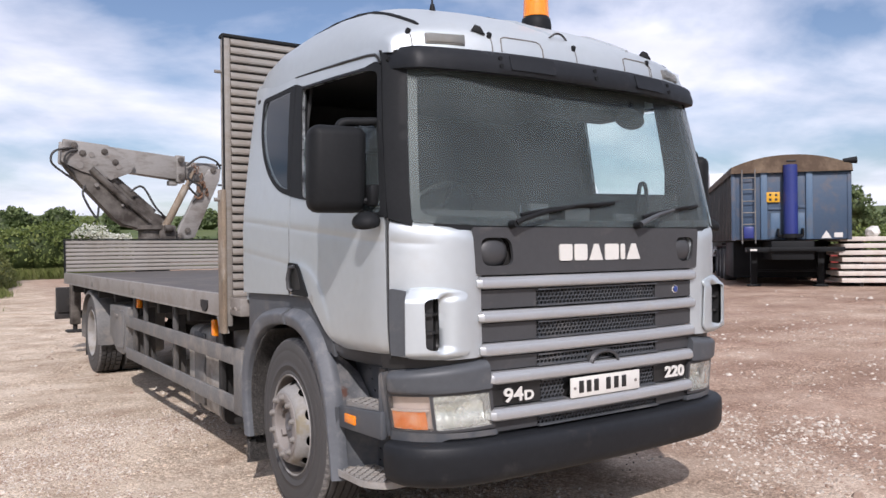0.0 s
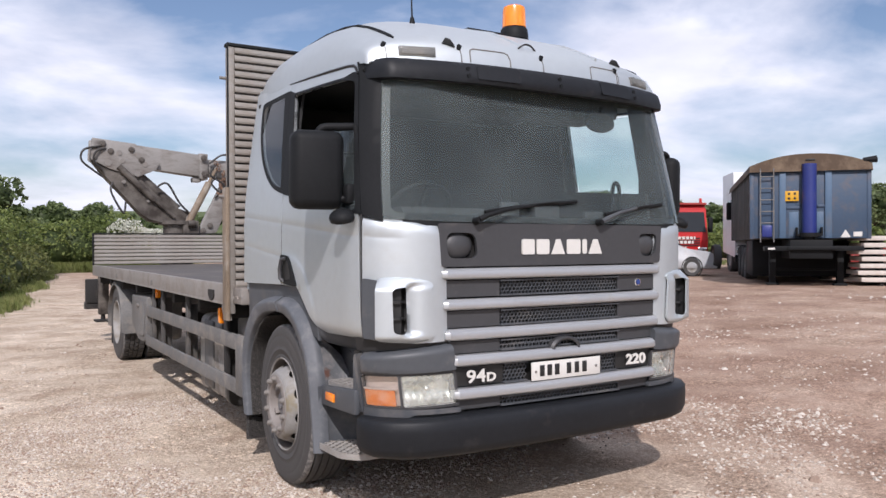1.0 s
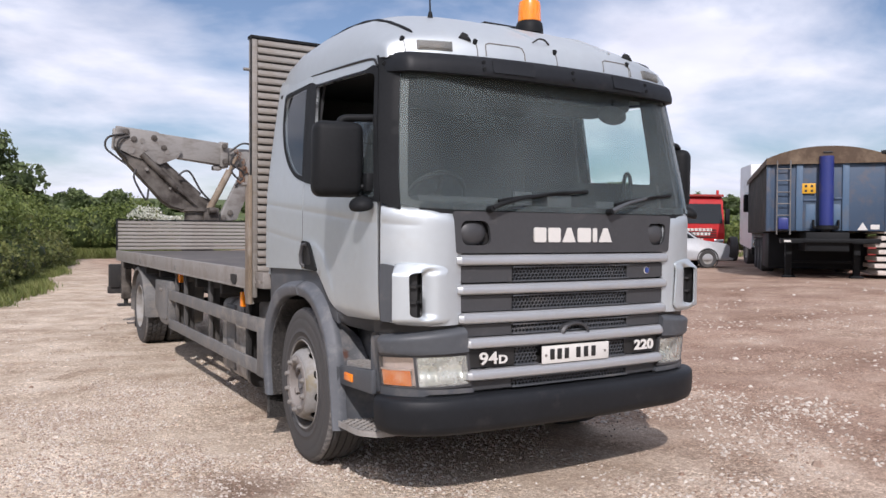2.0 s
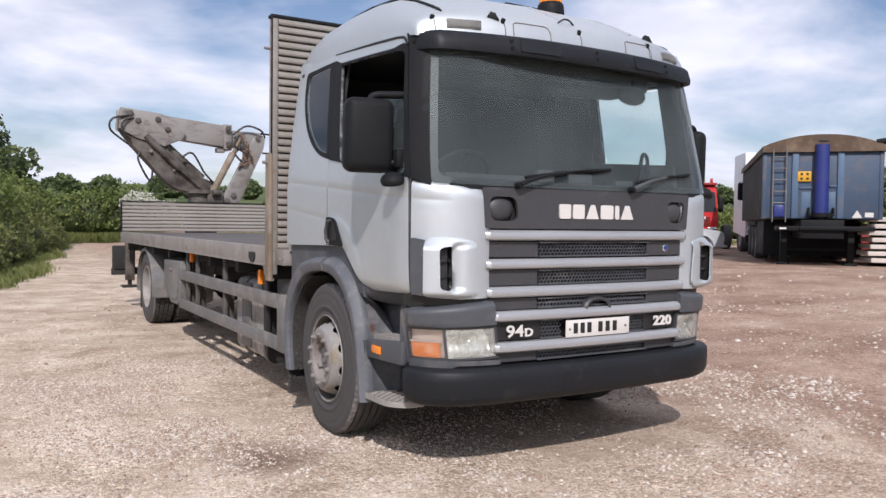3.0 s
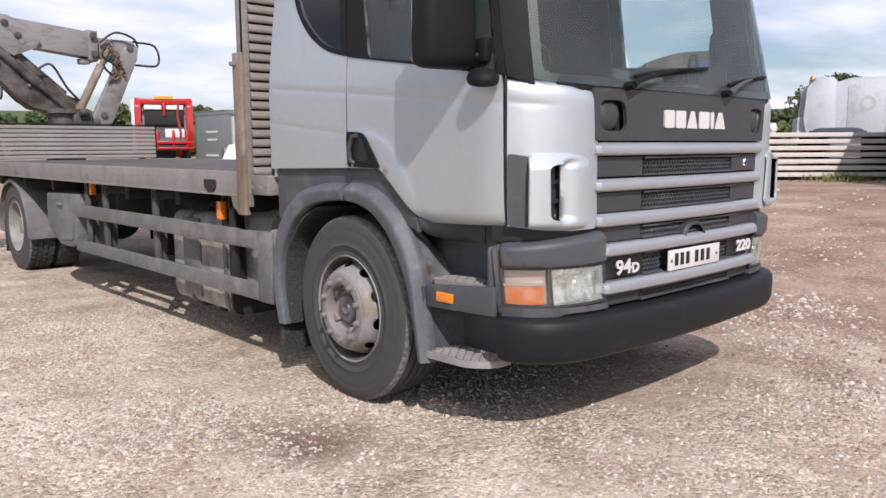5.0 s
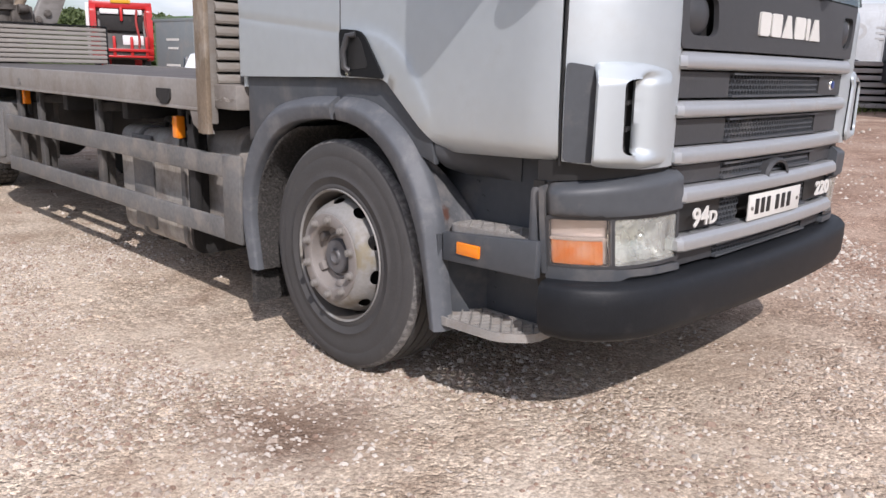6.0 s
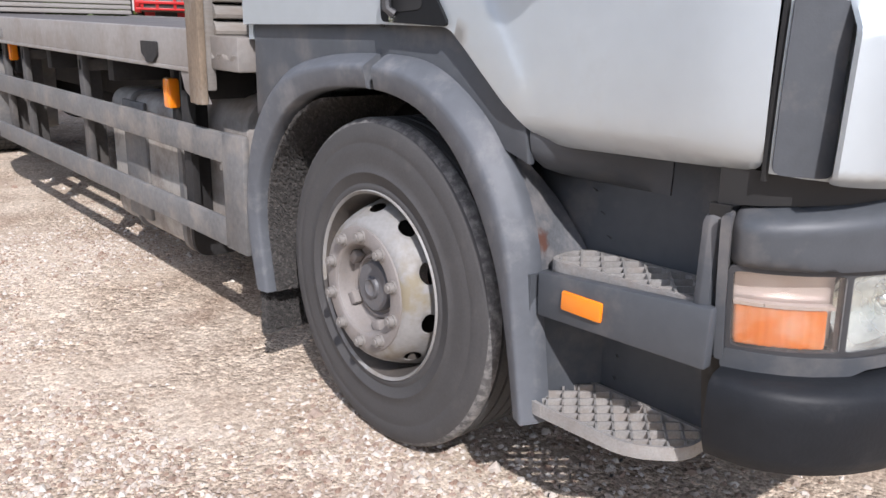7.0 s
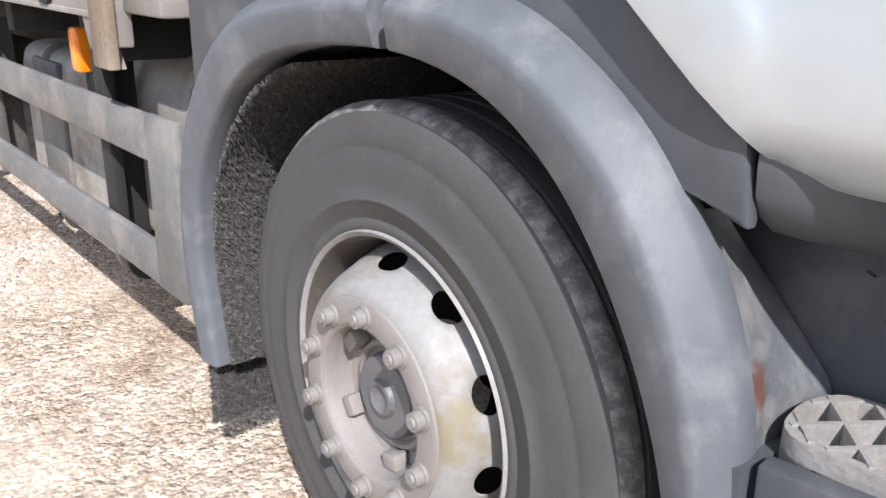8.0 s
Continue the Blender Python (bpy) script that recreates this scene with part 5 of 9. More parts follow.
# front wheel arches
OUTER = [(2.115, 0.345), (2.165, 0.53), (2.172, 0.72), (2.105, 0.955), (1.93, 1.145), (1.70, 1.215), (1.41, 1.238), (1.18, 1.222), (0.99, 1.122), (0.868, 0.985), (0.793, 0.82), (0.760, 0.62), (0.718, 0.355)]
INNER = [(2.035, 0.34), (2.08, 0.60), (2.055, 0.78), (1.975, 0.92), (1.84, 1.045), (1.66, 1.115), (1.41, 1.138), (1.22, 1.112), (1.08, 1.04), (0.968, 0.92), (0.878, 0.755), (0.825, 0.58), (0.78, 0.36)]
for sx in (-1, 1):
    o = [Vector((p.x, p.y)) for p in smooth_path([(a, b, 0) for a, b in OUTER], 6)]
    q = [Vector((p.x, p.y)) for p in smooth_path([(a, b, 0) for a, b in INNER], 6)]
    halves = ((0, 37, "rear_arch"), (37, len(o), "front_arch"))
    for a, b, nm in halves:
        bm = bmesh.new()
        rows = []
        for i in range(a, b):
            A, B = o[i], q[i]
            ring = [(1.185, 0.04), (1.205, 0.0), (1.222, 0.02), (1.232, 0.05), (1.262, 0.25), (1.272, 0.31), (1.277, 0.38), (1.276, 0.50), (1.266, 0.93), (1.262, 0.975), (1.250, 1.0), (1.10, 1.0)]
            rows.append([bm.verts.new((sx * x, (A * (1 - t) + B * t).x, (A * (1 - t) + B * t).y)) for x, t in ring])
        for A, B in zip(rows, rows[1:]):
            for k in range(11):
                bm.faces.new((A[k], A[k + 1], B[k + 1], B[k]))
        for r_ in (rows[0], rows[-1]):
            bm.faces.new(r_)
        part(nm, bm, ARCH, truck, "dark grey plastic wheel arch with scuffed lip", 60)
    # inner liner behind the wheel
    bm = bmesh.new()
    rows = [[bm.verts.new((sx * x, p.x, p.y)) for x in (1.2, 0.62)] for p in q]
    for A, B in zip(rows, rows[1:]):
        bm.faces.new((A[0], A[1], B[1], B[0]))
    rows = [[bm.verts.new((sx * x, p.x, p.y)) for x in (1.2, 0.62)] for p in (a + (a - Vector((1.4, 0.5))) * 0.05 for a in q)]
    for A, B in zip(rows, rows[1:]):
        bm.faces.new((A[0], A[1], B[1], B[0]))
    part("arch_liner", bm, DARK, truck)
    # panel between arch and cab
    bm = bmesh.new()
    prism(bm, [(2.15, 0.98), (2.15, 1.335), (1.08, 1.335), (0.84, 1.12), (0.82, 1.0), (0.90, 1.03), (1.2, 1.16), (1.7, 1.18), (2.0, 1.05)], "x", sx * 1.214, sx * 1.186, 0.008)
    part("arch_filler", bm, PLASTIC, truck, "dark grey filler panel under the cab")
    # foot of the filler along the top of the step recess
    bm = bmesh.new()
    rows = []
    for z, dx in ((1.10, 0.0), (1.07, 0.0), (1.04, 0.006), (1.015, 0.022), (0.99, 0.06), (0.97, 0.12), (0.955, 0.175)):
        row = []
        for j in range(15):
            t = j / 14
            row.append((1.212 - dx - (0.187 - dx) * (0.5 - 0.5 * math.cos(math.pi * t)), 0.822 - 0.28 * t, z))
        rows.append([bm.verts.new((sx * x, y, z)) for x, y, z in row + [(1.0, 0.54, z), (1.0, 0.9, z)]])
    for A, B in zip(rows, rows[1:]):
        for k in range(17):
            bm.faces.new((A[k], A[(k + 1) % 17], B[(k + 1) % 17], B[k]))
    bm.faces.new(rows[0])
    bm.faces.new(rows[-1][::-1])
    part("recess_corner", bm, PLASTIC, truck, "", 70)
    # wing: a leaning wall that sweeps from the arch into the recess behind the step
    def wing_at(z, table):
        for (z0, v0), (z1, v1) in zip(table, table[1:]):
            if z >= z1:
                return v0 + (v1 - v0) * (z0 - z) / (z0 - z1)
        return table[-1][1]
    bm = bmesh.new()
    rows = []
    for i in range(19):
        z = 1.005 - 0.28 * i / 18
        yl = wing_at(z, ((1.005, 0.888), (0.98, 0.874), (0.911, 0.836), (0.847, 0.806), (0.78, 0.788), (0.72, 0.778)))
        xr = wing_at(z, ((1.005, -1.165), (0.95, -1.09), (0.889, -1.035), (0.72, -1.02)))
        yr = wing_at(z, ((1.005, 0.875), (0.95, 0.885), (0.889, 0.868), (0.833, 0.817), (0.78, 0.772), (0.72, 0.755)))
        row = []
        for j in range(11):
            t = j / 10
            x = -1.214 + (xr + 1.214) * t
            y = yl + (yr - yl) * t * t + 0.012 * math.sin(math.pi * t) * t
            row.append((x, y, z))
        rows.append([bm.verts.new((-sx * x, y, z)) for x, y, z in row] + [bm.verts.new((-sx * x, y + 0.02, z)) for x, y, z in row[::-1]])
    for A, B in zip(rows, rows[1:]):
        for k in range(22):
            bm.faces.new((A[k], A[(k + 1) % 22], B[(k + 1) % 22], B[k]))
    bm.faces.new(rows[0])
    bm.faces.new(rows[-1][::-1])
    part("arch_wing", bm, WING if sx < 0 else PLASTIC, truck, "dusty scuffed grey arch wing", 60)
    # lower wall of the step recess, from the arch round to the back wall
    bm = bmesh.new()
    rows = []
    for i in range(9):
        z = 0.74 - 0.045 * i
        row = []
        for j in range(9):
            t = j / 8
            row.append((1.235 - 0.225 * t, 0.772 - 0.012 * i / 8 - 0.075 * t * t, z))
        rows.append([bm.verts.new((sx * x, y, z)) for x, y, z in row] + [bm.verts.new((sx * x, y + 0.02, z)) for x, y, z in row[::-1]])
    for A, B in zip(rows, rows[1:]):
        for k in range(18):
            bm.faces.new((A[k], A[(k + 1) % 18], B[(k + 1) % 18], B[k]))
    bm.faces.new(rows[0])
    bm.faces.new(rows[-1][::-1])
    part("recess_wall", bm, PLASTIC, truck, "", 60)
    # bristle lining and flap behind the wheel
    rng = random.Random(5)
    bm = bmesh.new()

    def bristle(p, way, h, w):
        u_, v_ = ring_axes(way)
        base = [bm.verts.new(p + w * (math.cos(a) * u_ + math.sin(a) * v_)) for a in (0.3, 2.4, 4.5)]
        tip = bm.verts.new(p + way * h + Vector((rng.uniform(-1, 1), rng.uniform(-1, 1), rng.uniform(-1, 0.4))) * h * 0.45)
        for a, b in ((0, 1), (1, 2), (2, 0)):
            bm.faces.new((base[a], base[b], tip))

    hub_at = Vector((1.41, 0.5))
    n_q = 30
    rows = []
    for k in range(n_q):
        p = q[k] + (hub_at - q[k]).normalized() * 0.02
        rows.append([bm.verts.new((sx * x, p.x - 0.02 * (1.2 - x), p.y)) for x in (1.235, 1.1, 1.0, 0.80)])
    for A, B in zip(rows, rows[1:]):
        for k in range(3):
            bm.faces.new((A[k], A[k + 1], B[k + 1], B[k]))
    if sx < 0:
        for k in range(15000):
            f = rng.random() * (n_q - 1.01)
            i, f = int(f), f % 1
            p = q[i] * (1 - f) + q[i + 1] * f
            w_ = (hub_at - p).normalized()
            p = p + w_ * 0.02
            x = 1.235 - 0.40 * rng.random()
            bristle(Vector((-x, p.x - 0.02 * (1.2 - x), p.y)), Vector((0, w_.x, w_.y)), 0.011, 0.0026)
    part("bristle_lining", bm, FLAP, truck, "dirty black bristle spray lining", 0)
    bm = bmesh.new()
    box(bm, *((-1.245, -0.86) if sx < 0 else (0.86, 1.245)), 2.09, 2.112, 0.15, 0.40, 0.008)
    if sx < 0:
        for k in range(6000):
            bristle(Vector((-1.243 + 0.37 * rng.random(), 2.09, 0.152 + 0.245 * rng.random())), Vector((0, -1, 0)), 0.011, 0.0026)
        for k in range(500):
            bristle(Vector((-1.243, 2.092 + 0.02 * rng.random(), 0.152 + 0.245 * rng.random())), Vector((-1, 0, 0)), 0.01, 0.003)
    part("spray_flap", bm, FLAP, truck, "black bristly spray suppression flap", 0)


# wheels
def wheel(name, y, x_out, front_wheel, dual, sx, label):
    w = part(name, bmesh.new(), RUBBER, truck, label)
    me_bm = bmesh.new()
    z0, R = 0.516, 0.515
    def P(h):
        return sx * (x_out - h)
    prof = [(0.292, 0.016), (0.298, 0.004), (0.306, 0.001), (0.316, 0.001), (0.319, 0.004), (0.323, 0.004), (0.326, 0.001), (0.350, -0.002), (0.352, -0.0045), (0.356, -0.0045), (0.358, -0.002), (0.385, -0.003), (0.41, -0.0035), (0.435, -0.003), (0.44, -0.001), (0.446, -0.001), (0.45, -0.002),
            (0.468, 0.0), (0.485, 0.004), (0.497, 0.009), (0.506, 0.017), (0.511, 0.027), (0.513, 0.04)]
    tr = []
    grooves = [0.053, 0.10, 0.15, 0.20, 0.243] if front_wheel else [0.09, 0.15, 0.21]
    h = 0.045
    tr.append((0.5135, h))
    for g in grooves:
        tr += [(R, g - 0.006), (R - 0.014, g - 0.004), (R - 0.014, g + 0.004), (R, g + 0.006)]
    tr.append((0.5135, 0.265))
    back = [(0.503, 0.285), (0.47, 0.30), (0.40, 0.305), (0.33, 0.30), (0.30, 0.29)]
    lathe(me_bm, [(r, P(hh)) for r, hh in prof], (0, y, z0), "x", 96)
    me = w.data
    bmesh.ops.recalc_face_normals(me_bm, faces=me_bm.faces[:])
    bm2 = bmesh.new()
    lathe(bm2, [(0.513, P(0.04))] + [(r, P(hh)) for r, hh in tr] + [(r, P(hh)) for r, hh in back], (0, y, z0), "x", 96)
    # sipes and blocks
    k_n = 80 if front_wheel else 44
    for k in range(k_n):
        a = 2 * math.pi * k / k_n
        if front_wheel:
            lanes = []
        else:
            lanes = [(0.03, 0.085), (0.098, 0.142), (0.158, 0.202), (0.218, 0.28)]
        for j, (h0, h1) in enumerate(lanes):
            aa = a + (0.07 if j % 2 else 0)
            da = (2.2 if front_wheel else 2 * math.pi / k_n * 0.36) if not front_wheel else 0.018
            m = Matrix.Translation((0, y, z0)) @ Matrix.Rotation(aa, 4, "X")
            r0, r1 = R - 0.012, R + (0.003 if front_wheel else 0.010)
            hw = 0.009 if front_wheel else R * da
            xs_ = sorted((P(h0), P(h1)))
            box(bm2, xs_[0], xs_[1], -hw, hw, r0, r1, 0, m=m)
    part("tread", bm2, TREAD, w, "worn dusty tread", 30)
    if front_wheel:
        # sipes: slightly raised black bars whose colour stands for the shade in cuts
        bm2 = bmesh.new()
        for k in range(80):
            a = 2 * math.pi * k / 80
            for h0, h1, da in ((0.026, 0.036, 0.004), (0.035, 0.046, -0.006)):
                xs_ = sorted((P(h0), P(h1)))
                box(bm2, xs_[0], xs_[1], -0.0014, 0.0014, 0.508, 0.5178, 0, m=Matrix.Translation((0, y, z0)) @ Matrix.Rotation(a + da, 4, "X") @ Matrix.Rotation(radians(35 if da > 0 else -30), 4, "Z"))
        tagged(part("tread_sipe", bm2, INK, w, "", 0), kind="stuff")
    bm2 = bmesh.new()
    lathe(bm2, [(0.494, P(0.0085)), (0.505, P(0.0145)), (0.5125, P(0.024)), (0.5165, P(0.034)), (0.5165, P(0.0455)), (0.505, P(0.047))], (0, y, z0), "x", 96)
    part("shoulder", bm2, SHOULDER, w, "pale scuffed tyre shoulder")
    me_bm.to_mesh(me)
    me_bm.free()
    me.materials.clear()
    me.materials.append(RUBBER)
    me.polygons.foreach_set("use_smooth", [True] * len(me.polygons))
    bm3 = bmesh.new()
    SEG = 160
    if front_wheel:
        rimp = [(0.262, 0.20), (0.272, 0.12), (0.276, 0.05), (0.284, 0.02), (0.290, 0.002), (0.298, -0.004), (0.302, 0.006), (0.298, 0.014)]
        lathe(bm3, [(r, P(hh)) for r, hh in rimp[:5]], (0, y, z0), "x", 96)
        part("rim", bm3, BARREL, w, "brown stained inner barrel of the rim with shadow painted in")
        bm3 = bmesh.new()
        lathe(bm3, [(0.289, P(0.004))] + [(r, P(hh)) for r, hh in rimp[4:]], (0, y, z0), "x", 96)
        part("rim_edge", bm3, RIM, w, "worn pale rim edge")
        # bell-shaped disc: ten wedges with round hand holes
        OUT = 0.044
        arc = [(0.269, 0.105)]
        for k in range(1, 15):
            t = k / 14
            arc.append((0.269 - 0.074 * t ** 1.15, 0.105 - (0.105 + OUT) * math.sin(t * math.pi / 2)))
        arc += [(0.18, -OUT), (0.140, -OUT)]
        run = [0.0]
        for a, b in zip(arc, arc[1:]):
            run.append(run[-1] + math.hypot(a[0] - b[0], a[1] - b[1]))

        def bell(u, v, d):
            for i in range(len(arc) - 1):
                if v <= run[i + 1] or i == len(arc) - 2:
                    t = (v - run[i]) / (run[i + 1] - run[i])
                    r, h = arc[i][0] * (1 - t) + arc[i + 1][0] * t, arc[i][1] * (1 - t) + arc[i + 1][1] * t
                    break
            return Vector((P(h + d), y + r * math.cos(u / 0.25), z0 + r * math.sin(u / 0.25)))
        bm4 = bmesh.new()
        full = 0.25 * 2 * math.pi
        holes = []
        for k in range(10):
            c0 = full * (k + 0.35) / 10
            holes.append([(c0 + 0.034 * math.cos(a), 0.086 + 0.029 * math.sin(a)) for a in (2 * math.pi * i / 18 for i in range(18))])
        panel([(0, 0), (full, 0), (full, run[-1]), (0, run[-1])], bell, 0.015, 0.008, holes, bm=bm4)
        part("wheel_disc", bm4, RIM, w, "off-white pressed steel disc with ten hand holes", 50)
        bm4 = bmesh.new()
        lathe(bm4, [(r, P(h - OUT)) for r, h in ((0.196, 0.004), (0.194, -0.004), (0.190, -0.006), (0.150, -0.006), (0.144, -0.004), (0.138, 0.004), (0.136, 0.03))], (0, y, z0), "x", 96)
        part("nut_flange", bm4, FLANGE, w, "dusty taupe nut flange")
        bm5 = bmesh.new()
        lathe(bm5, [(0.270, P(0.16)), (0.10, P(0.16))], (0, y, z0), "x", 48)
        part("drum", bm5, DARK, w)
        bm5 = bmesh.new()
        lathe(bm5, [(0.136, P(0.025 - OUT)), (0.130, P(0.055 - OUT)), (0.108, P(0.062 - OUT)), (0.100, P(0.050 - OUT)), (0.092, P(0.048 - OUT)), (0.086, P(0.058 - OUT)), (0.078, P(0.058 - OUT))], (0, y, z0), "x", 64)
        hub = part("hub", bm5, FLANGE, w, "dusty recessed hub with notches")
        bm5 = bmesh.new()
        lathe(bm5, [(0.080, P(0.060 - OUT)), (0.078, P(0.040 - OUT)), (0.074, P(0.036 - OUT)), (0.036, P(0.034 - OUT)), (0.032, P(0.026 - OUT)), (0.026, P(0.024 - OUT)), (0.022, P(0.028 - OUT)), (0.014, P(0.032 - OUT)), (0.0, P(0.034 - OUT))], (0, y, z0), "x", 48)
        part("hub_cap", bm5, CAP, hub, "dark grey round hub cap")
        for k in range(5):
            a = 2 * math.pi * (k + 0.3) / 5
            bm = bmesh.new()
            box(bm, min(P(0.058 - OUT), P(0.024 - OUT)), max(P(0.058 - OUT), P(0.024 - OUT)), -0.020, 0.020, 0.104, 0.134, 0.004, m=Matrix.Translation((0, y, z0)) @ Matrix.Rotation(a, 4, "X"))
            part("hub_lug", bm, FLANGE, hub)
        nut = None
        for k in range(10):
            a = 2 * math.pi * (k + 0.5) / 10
            cy, cz = y + 0.1675 * math.cos(a), z0 + 0.1675 * math.sin(a)
            if nut is None:
                bm = bmesh.new()
                cyl(bm, (P(-0.004 - OUT), 0, 0), (P(-0.012 - OUT), 0, 0), 0.021, 0.020, 20)
                cyl(bm, (P(-0.011 - OUT), 0, 0), (P(-0.028 - OUT), 0, 0), 0.0172, 0.0158, 12)
                cyl(bm, (P(-0.028 - OUT), 0, 0), (P(-0.032 - OUT), 0, 0), 0.0105, 0.0095, 12)
                nut = part("wheel_nut", bm, HUB, w, "dusty wheel nut", 30)
                nut.location = (0, cy, cz)
            else:
                share(nut, Matrix.Translation((0, cy, cz)), w)
    else:
        rimp = [(0.302, 0.006), (0.298, -0.004), (0.290, 0.002), (0.282, 0.03), (0.272, 0.06), (0.262, 0.12), (0.245, 0.155), (0.20, 0.165), (0.14, 0.168), (0.135, 0.12), (0.09, 0.06), (0.085, 0.05), (0.0, 0.05)]
        lathe(bm3, [(r, P(hh)) for r, hh in rimp], (0, y, z0), "x", 96)
        part("rim", bm3, RIM, w, "deep dished pale steel rim")
        bm5 = bmesh.new()
        for k in range(10):
            a = 2 * math.pi * k / 10
            cyl(bm5, (P(0.168), y + 0.1675 * math.cos(a), z0 + 0.1675 * math.sin(a)), (P(0.13), y + 0.1675 * math.cos(a), z0 + 0.1675 * math.sin(a)), 0.018, seg=6)
        part("hub", bm5, HUB, w)
    if dual:
        bm6 = bmesh.new()
        pr = [(0.29, 0.33), (0.40, 0.325), (0.47, 0.33), (0.505, 0.345), (0.512, 0.37), (0.512, 0.56), (0.505, 0.58), (0.40, 0.60), (0.29, 0.59)]
        lathe(bm6, [(r, P(hh)) for r, hh in pr], (0, y, z0), "x", 64)
        for k in range(44):
            a = 2 * math.pi * k / 44
            m = Matrix.Translation((0, y, z0)) @ Matrix.Rotation(a, 4, "X")
            for h0, h1 in ((0.345, 0.40), (0.415, 0.455), (0.47, 0.51), (0.525, 0.575)):
                xs_ = sorted((P(h0), P(h1)))
                box(bm6, xs_[0], xs_[1], -0.026, 0.026, 0.505, 0.525, 0, m=m)
        part("inner_tyre", bm6, TREAD, w, "inner twin tyre", 30)
    if front_wheel:
        c = Vector((sx * 1.07, y, z0))
        w.matrix_local = Matrix.Translation(c + Vector((0, 0, 0.007))) @ Matrix.Rotation(radians(-1.5), 4, "Z") @ Matrix.Diagonal((1.0, 1.018, 1.018, 1.0)) @ Matrix.Translation(-c)
    return w


YF, YR = 1.43, 8.1
for sx in (-1, 1):
    wheel("front_wheel", YF, 1.215, True, False, sx, "front wheel with dusty black tyre and white steel rim")
    wheel("rear_wheel", YR, 1.215, False, True, sx, "twin rear wheel with blocky tread")
bm = bmesh.new()
cyl(bm, (-0.95, YF, 0.50), (0.95, YF, 0.50), 0.06)
cyl(bm, (-0.7, YR, 0.508), (0.7, YR, 0.508), 0.10)
bmesh.ops.create_uvsphere(bm, u_segments=20, v_segments=12, radius=0.26, matrix=Matrix.Translation((0, YR, 0.52)))
cyl(bm, (0, 2.5, 0.62), (0, YR, 0.55), 0.06)
part("axle", bm, DARK, truck)

# ---- chassis, bed, guards and crane ----
bm = bmesh.new()
for sx in (-1, 1):
    x = sx * 0.42
    box(bm, x - 0.04, x + 0.04, 0.35, 10.5, 0.72, 1.0, 0.01)
for y in (2.6, 3.6, 4.6, 5.6, 6.6, 7.6, 8.6, 9.6):
    box(bm, -1.22, 1.22, y - 0.04, y + 0.04, 1.0, 1.12, 0.005)
    box(bm, -0.4, 0.4, y + 0.2, y + 0.28, 0.78, 0.95, 0.005)
part("chassis", bm, DARK, truck, "dirty black chassis frame")
bm = bmesh.new()
box(bm, -0.38, 0.38, 0.5, 2.4, 0.6, 1.2, 0.05)
box(bm, -0.95, 0.95, 2.1, 2.35, 0.72, 1.1, 0.02)
part("engine", bm, DARK, truck)
# bed floor with planks
bm = bmesh.new()
box(bm, -1.24, 1.24, 2.5, 9.95, 1.12, 1.262, 0)
floor_ = part("bed_floor", bm, DECK, truck, "dark worn boarded bed floor")
for sx in (-1, 1):
    bm = bmesh.new()
    xa, xb = (-1.285, -1.235) if sx < 0 else (1.235, 1.285)
    box(bm, xa, xb, 2.46, 9.97, 1.112, 1.275, 0.008)
    box(bm, xa + 0.006 * sx, xb + 0.006 * sx, 2.46, 9.97, 1.112, 1.128, 0.003)
    sr = part("side_rail", bm, DECKSIDE, truck, "grey painted steel bed side rail, scuffed")
    bm = bmesh.new()
    x0 = sx * 1.285
    prism(bm, rounded([(2.83, 1.215), (2.99, 1.215), (2.99, 1.165), (2.95, 1.145), (2.94, 1.13), (2.87, 1.13), (2.83, 1.16)], 0.01, 2), "x", x0, x0 + sx * 0.012)
    part("rail_catch", bm, DARK, sr, "dark steel catch")
    for y in (5.3, 7.6):
        bm = bmesh.new()
        prism(bm, rounded([(y, 1.2), (y + 0.07, 1.2), (y + 0.07, 1.15), (y, 1.15)], 0.01, 2), "x", x0, x0 + sx * 0.008)
        part("rail_catch", bm, RAIL, sr)
# headboard: posts, frame and horizontal slats
hb = thing("headboard", "tall slatted alloy headboard between cab and bed, weathered", "headboard")
for sx in (-1, 1):
    bm = bmesh.new()
    xa, xb = (-1.29, -1.24) if sx < 0 else (1.24, 1.29)
    box(bm, xa, xb, 2.40, 2.475, 1.05, 3.10, 0.008)
    part("post", bm, SLAT, hb, "pale alloy upright")
    bm = bmesh.new()
    xa, xb = (-1.315, -1.285) if sx < 0 else (1.285, 1.315)
    box(bm, xa, xb, 2.385, 2.49, 1.0, 2.02, 0.006)
    part("post_sleeve", bm, POST, hb, "tan weathered post sleeve")
    bm = bmesh.new()
    x0 = sx * 1.29
    cyl(bm, (x0, 2.45, 2.86), (x0 + sx * 0.05, 2.45, 2.86), 0.012, seg=10)
    cyl(bm, (x0, 2.45, 1.95), (x0 + sx * 0.06, 2.45, 1.95), 0.014, seg=10)
    part("pin", bm, HUB, hb)
bm = bmesh.new()
box(bm, -1.3, 1.3, 2.39, 2.48, 3.10, 3.125, 0.006)
for sx in (-1, 1):
    box(bm, sx * 1.296 - 0.006, sx * 1.296 + 0.006, 2.39, 2.398, 1.25, 3.11, 0.002)
part("top_capping", bm, BLACK, hb, "black edge capping")
bm = bmesh.new()
box(bm, -1.24, 1.24, 2.435, 2.45, 1.2, 3.1)
part("backing", bm, INK, hb)
bm = bmesh.new()
prism(bm, [(2.402, 0.0), (2.387, 0.004), (2.385, 0.016), (2.396, 0.042), (2.408, 0.052), (2.435, 0.052), (2.435, 0.0)], "x", -1.24, 1.24)
slat = part("slat", bm, SLAT, hb, "", 30)
slat.location = (0, 0, 1.255)
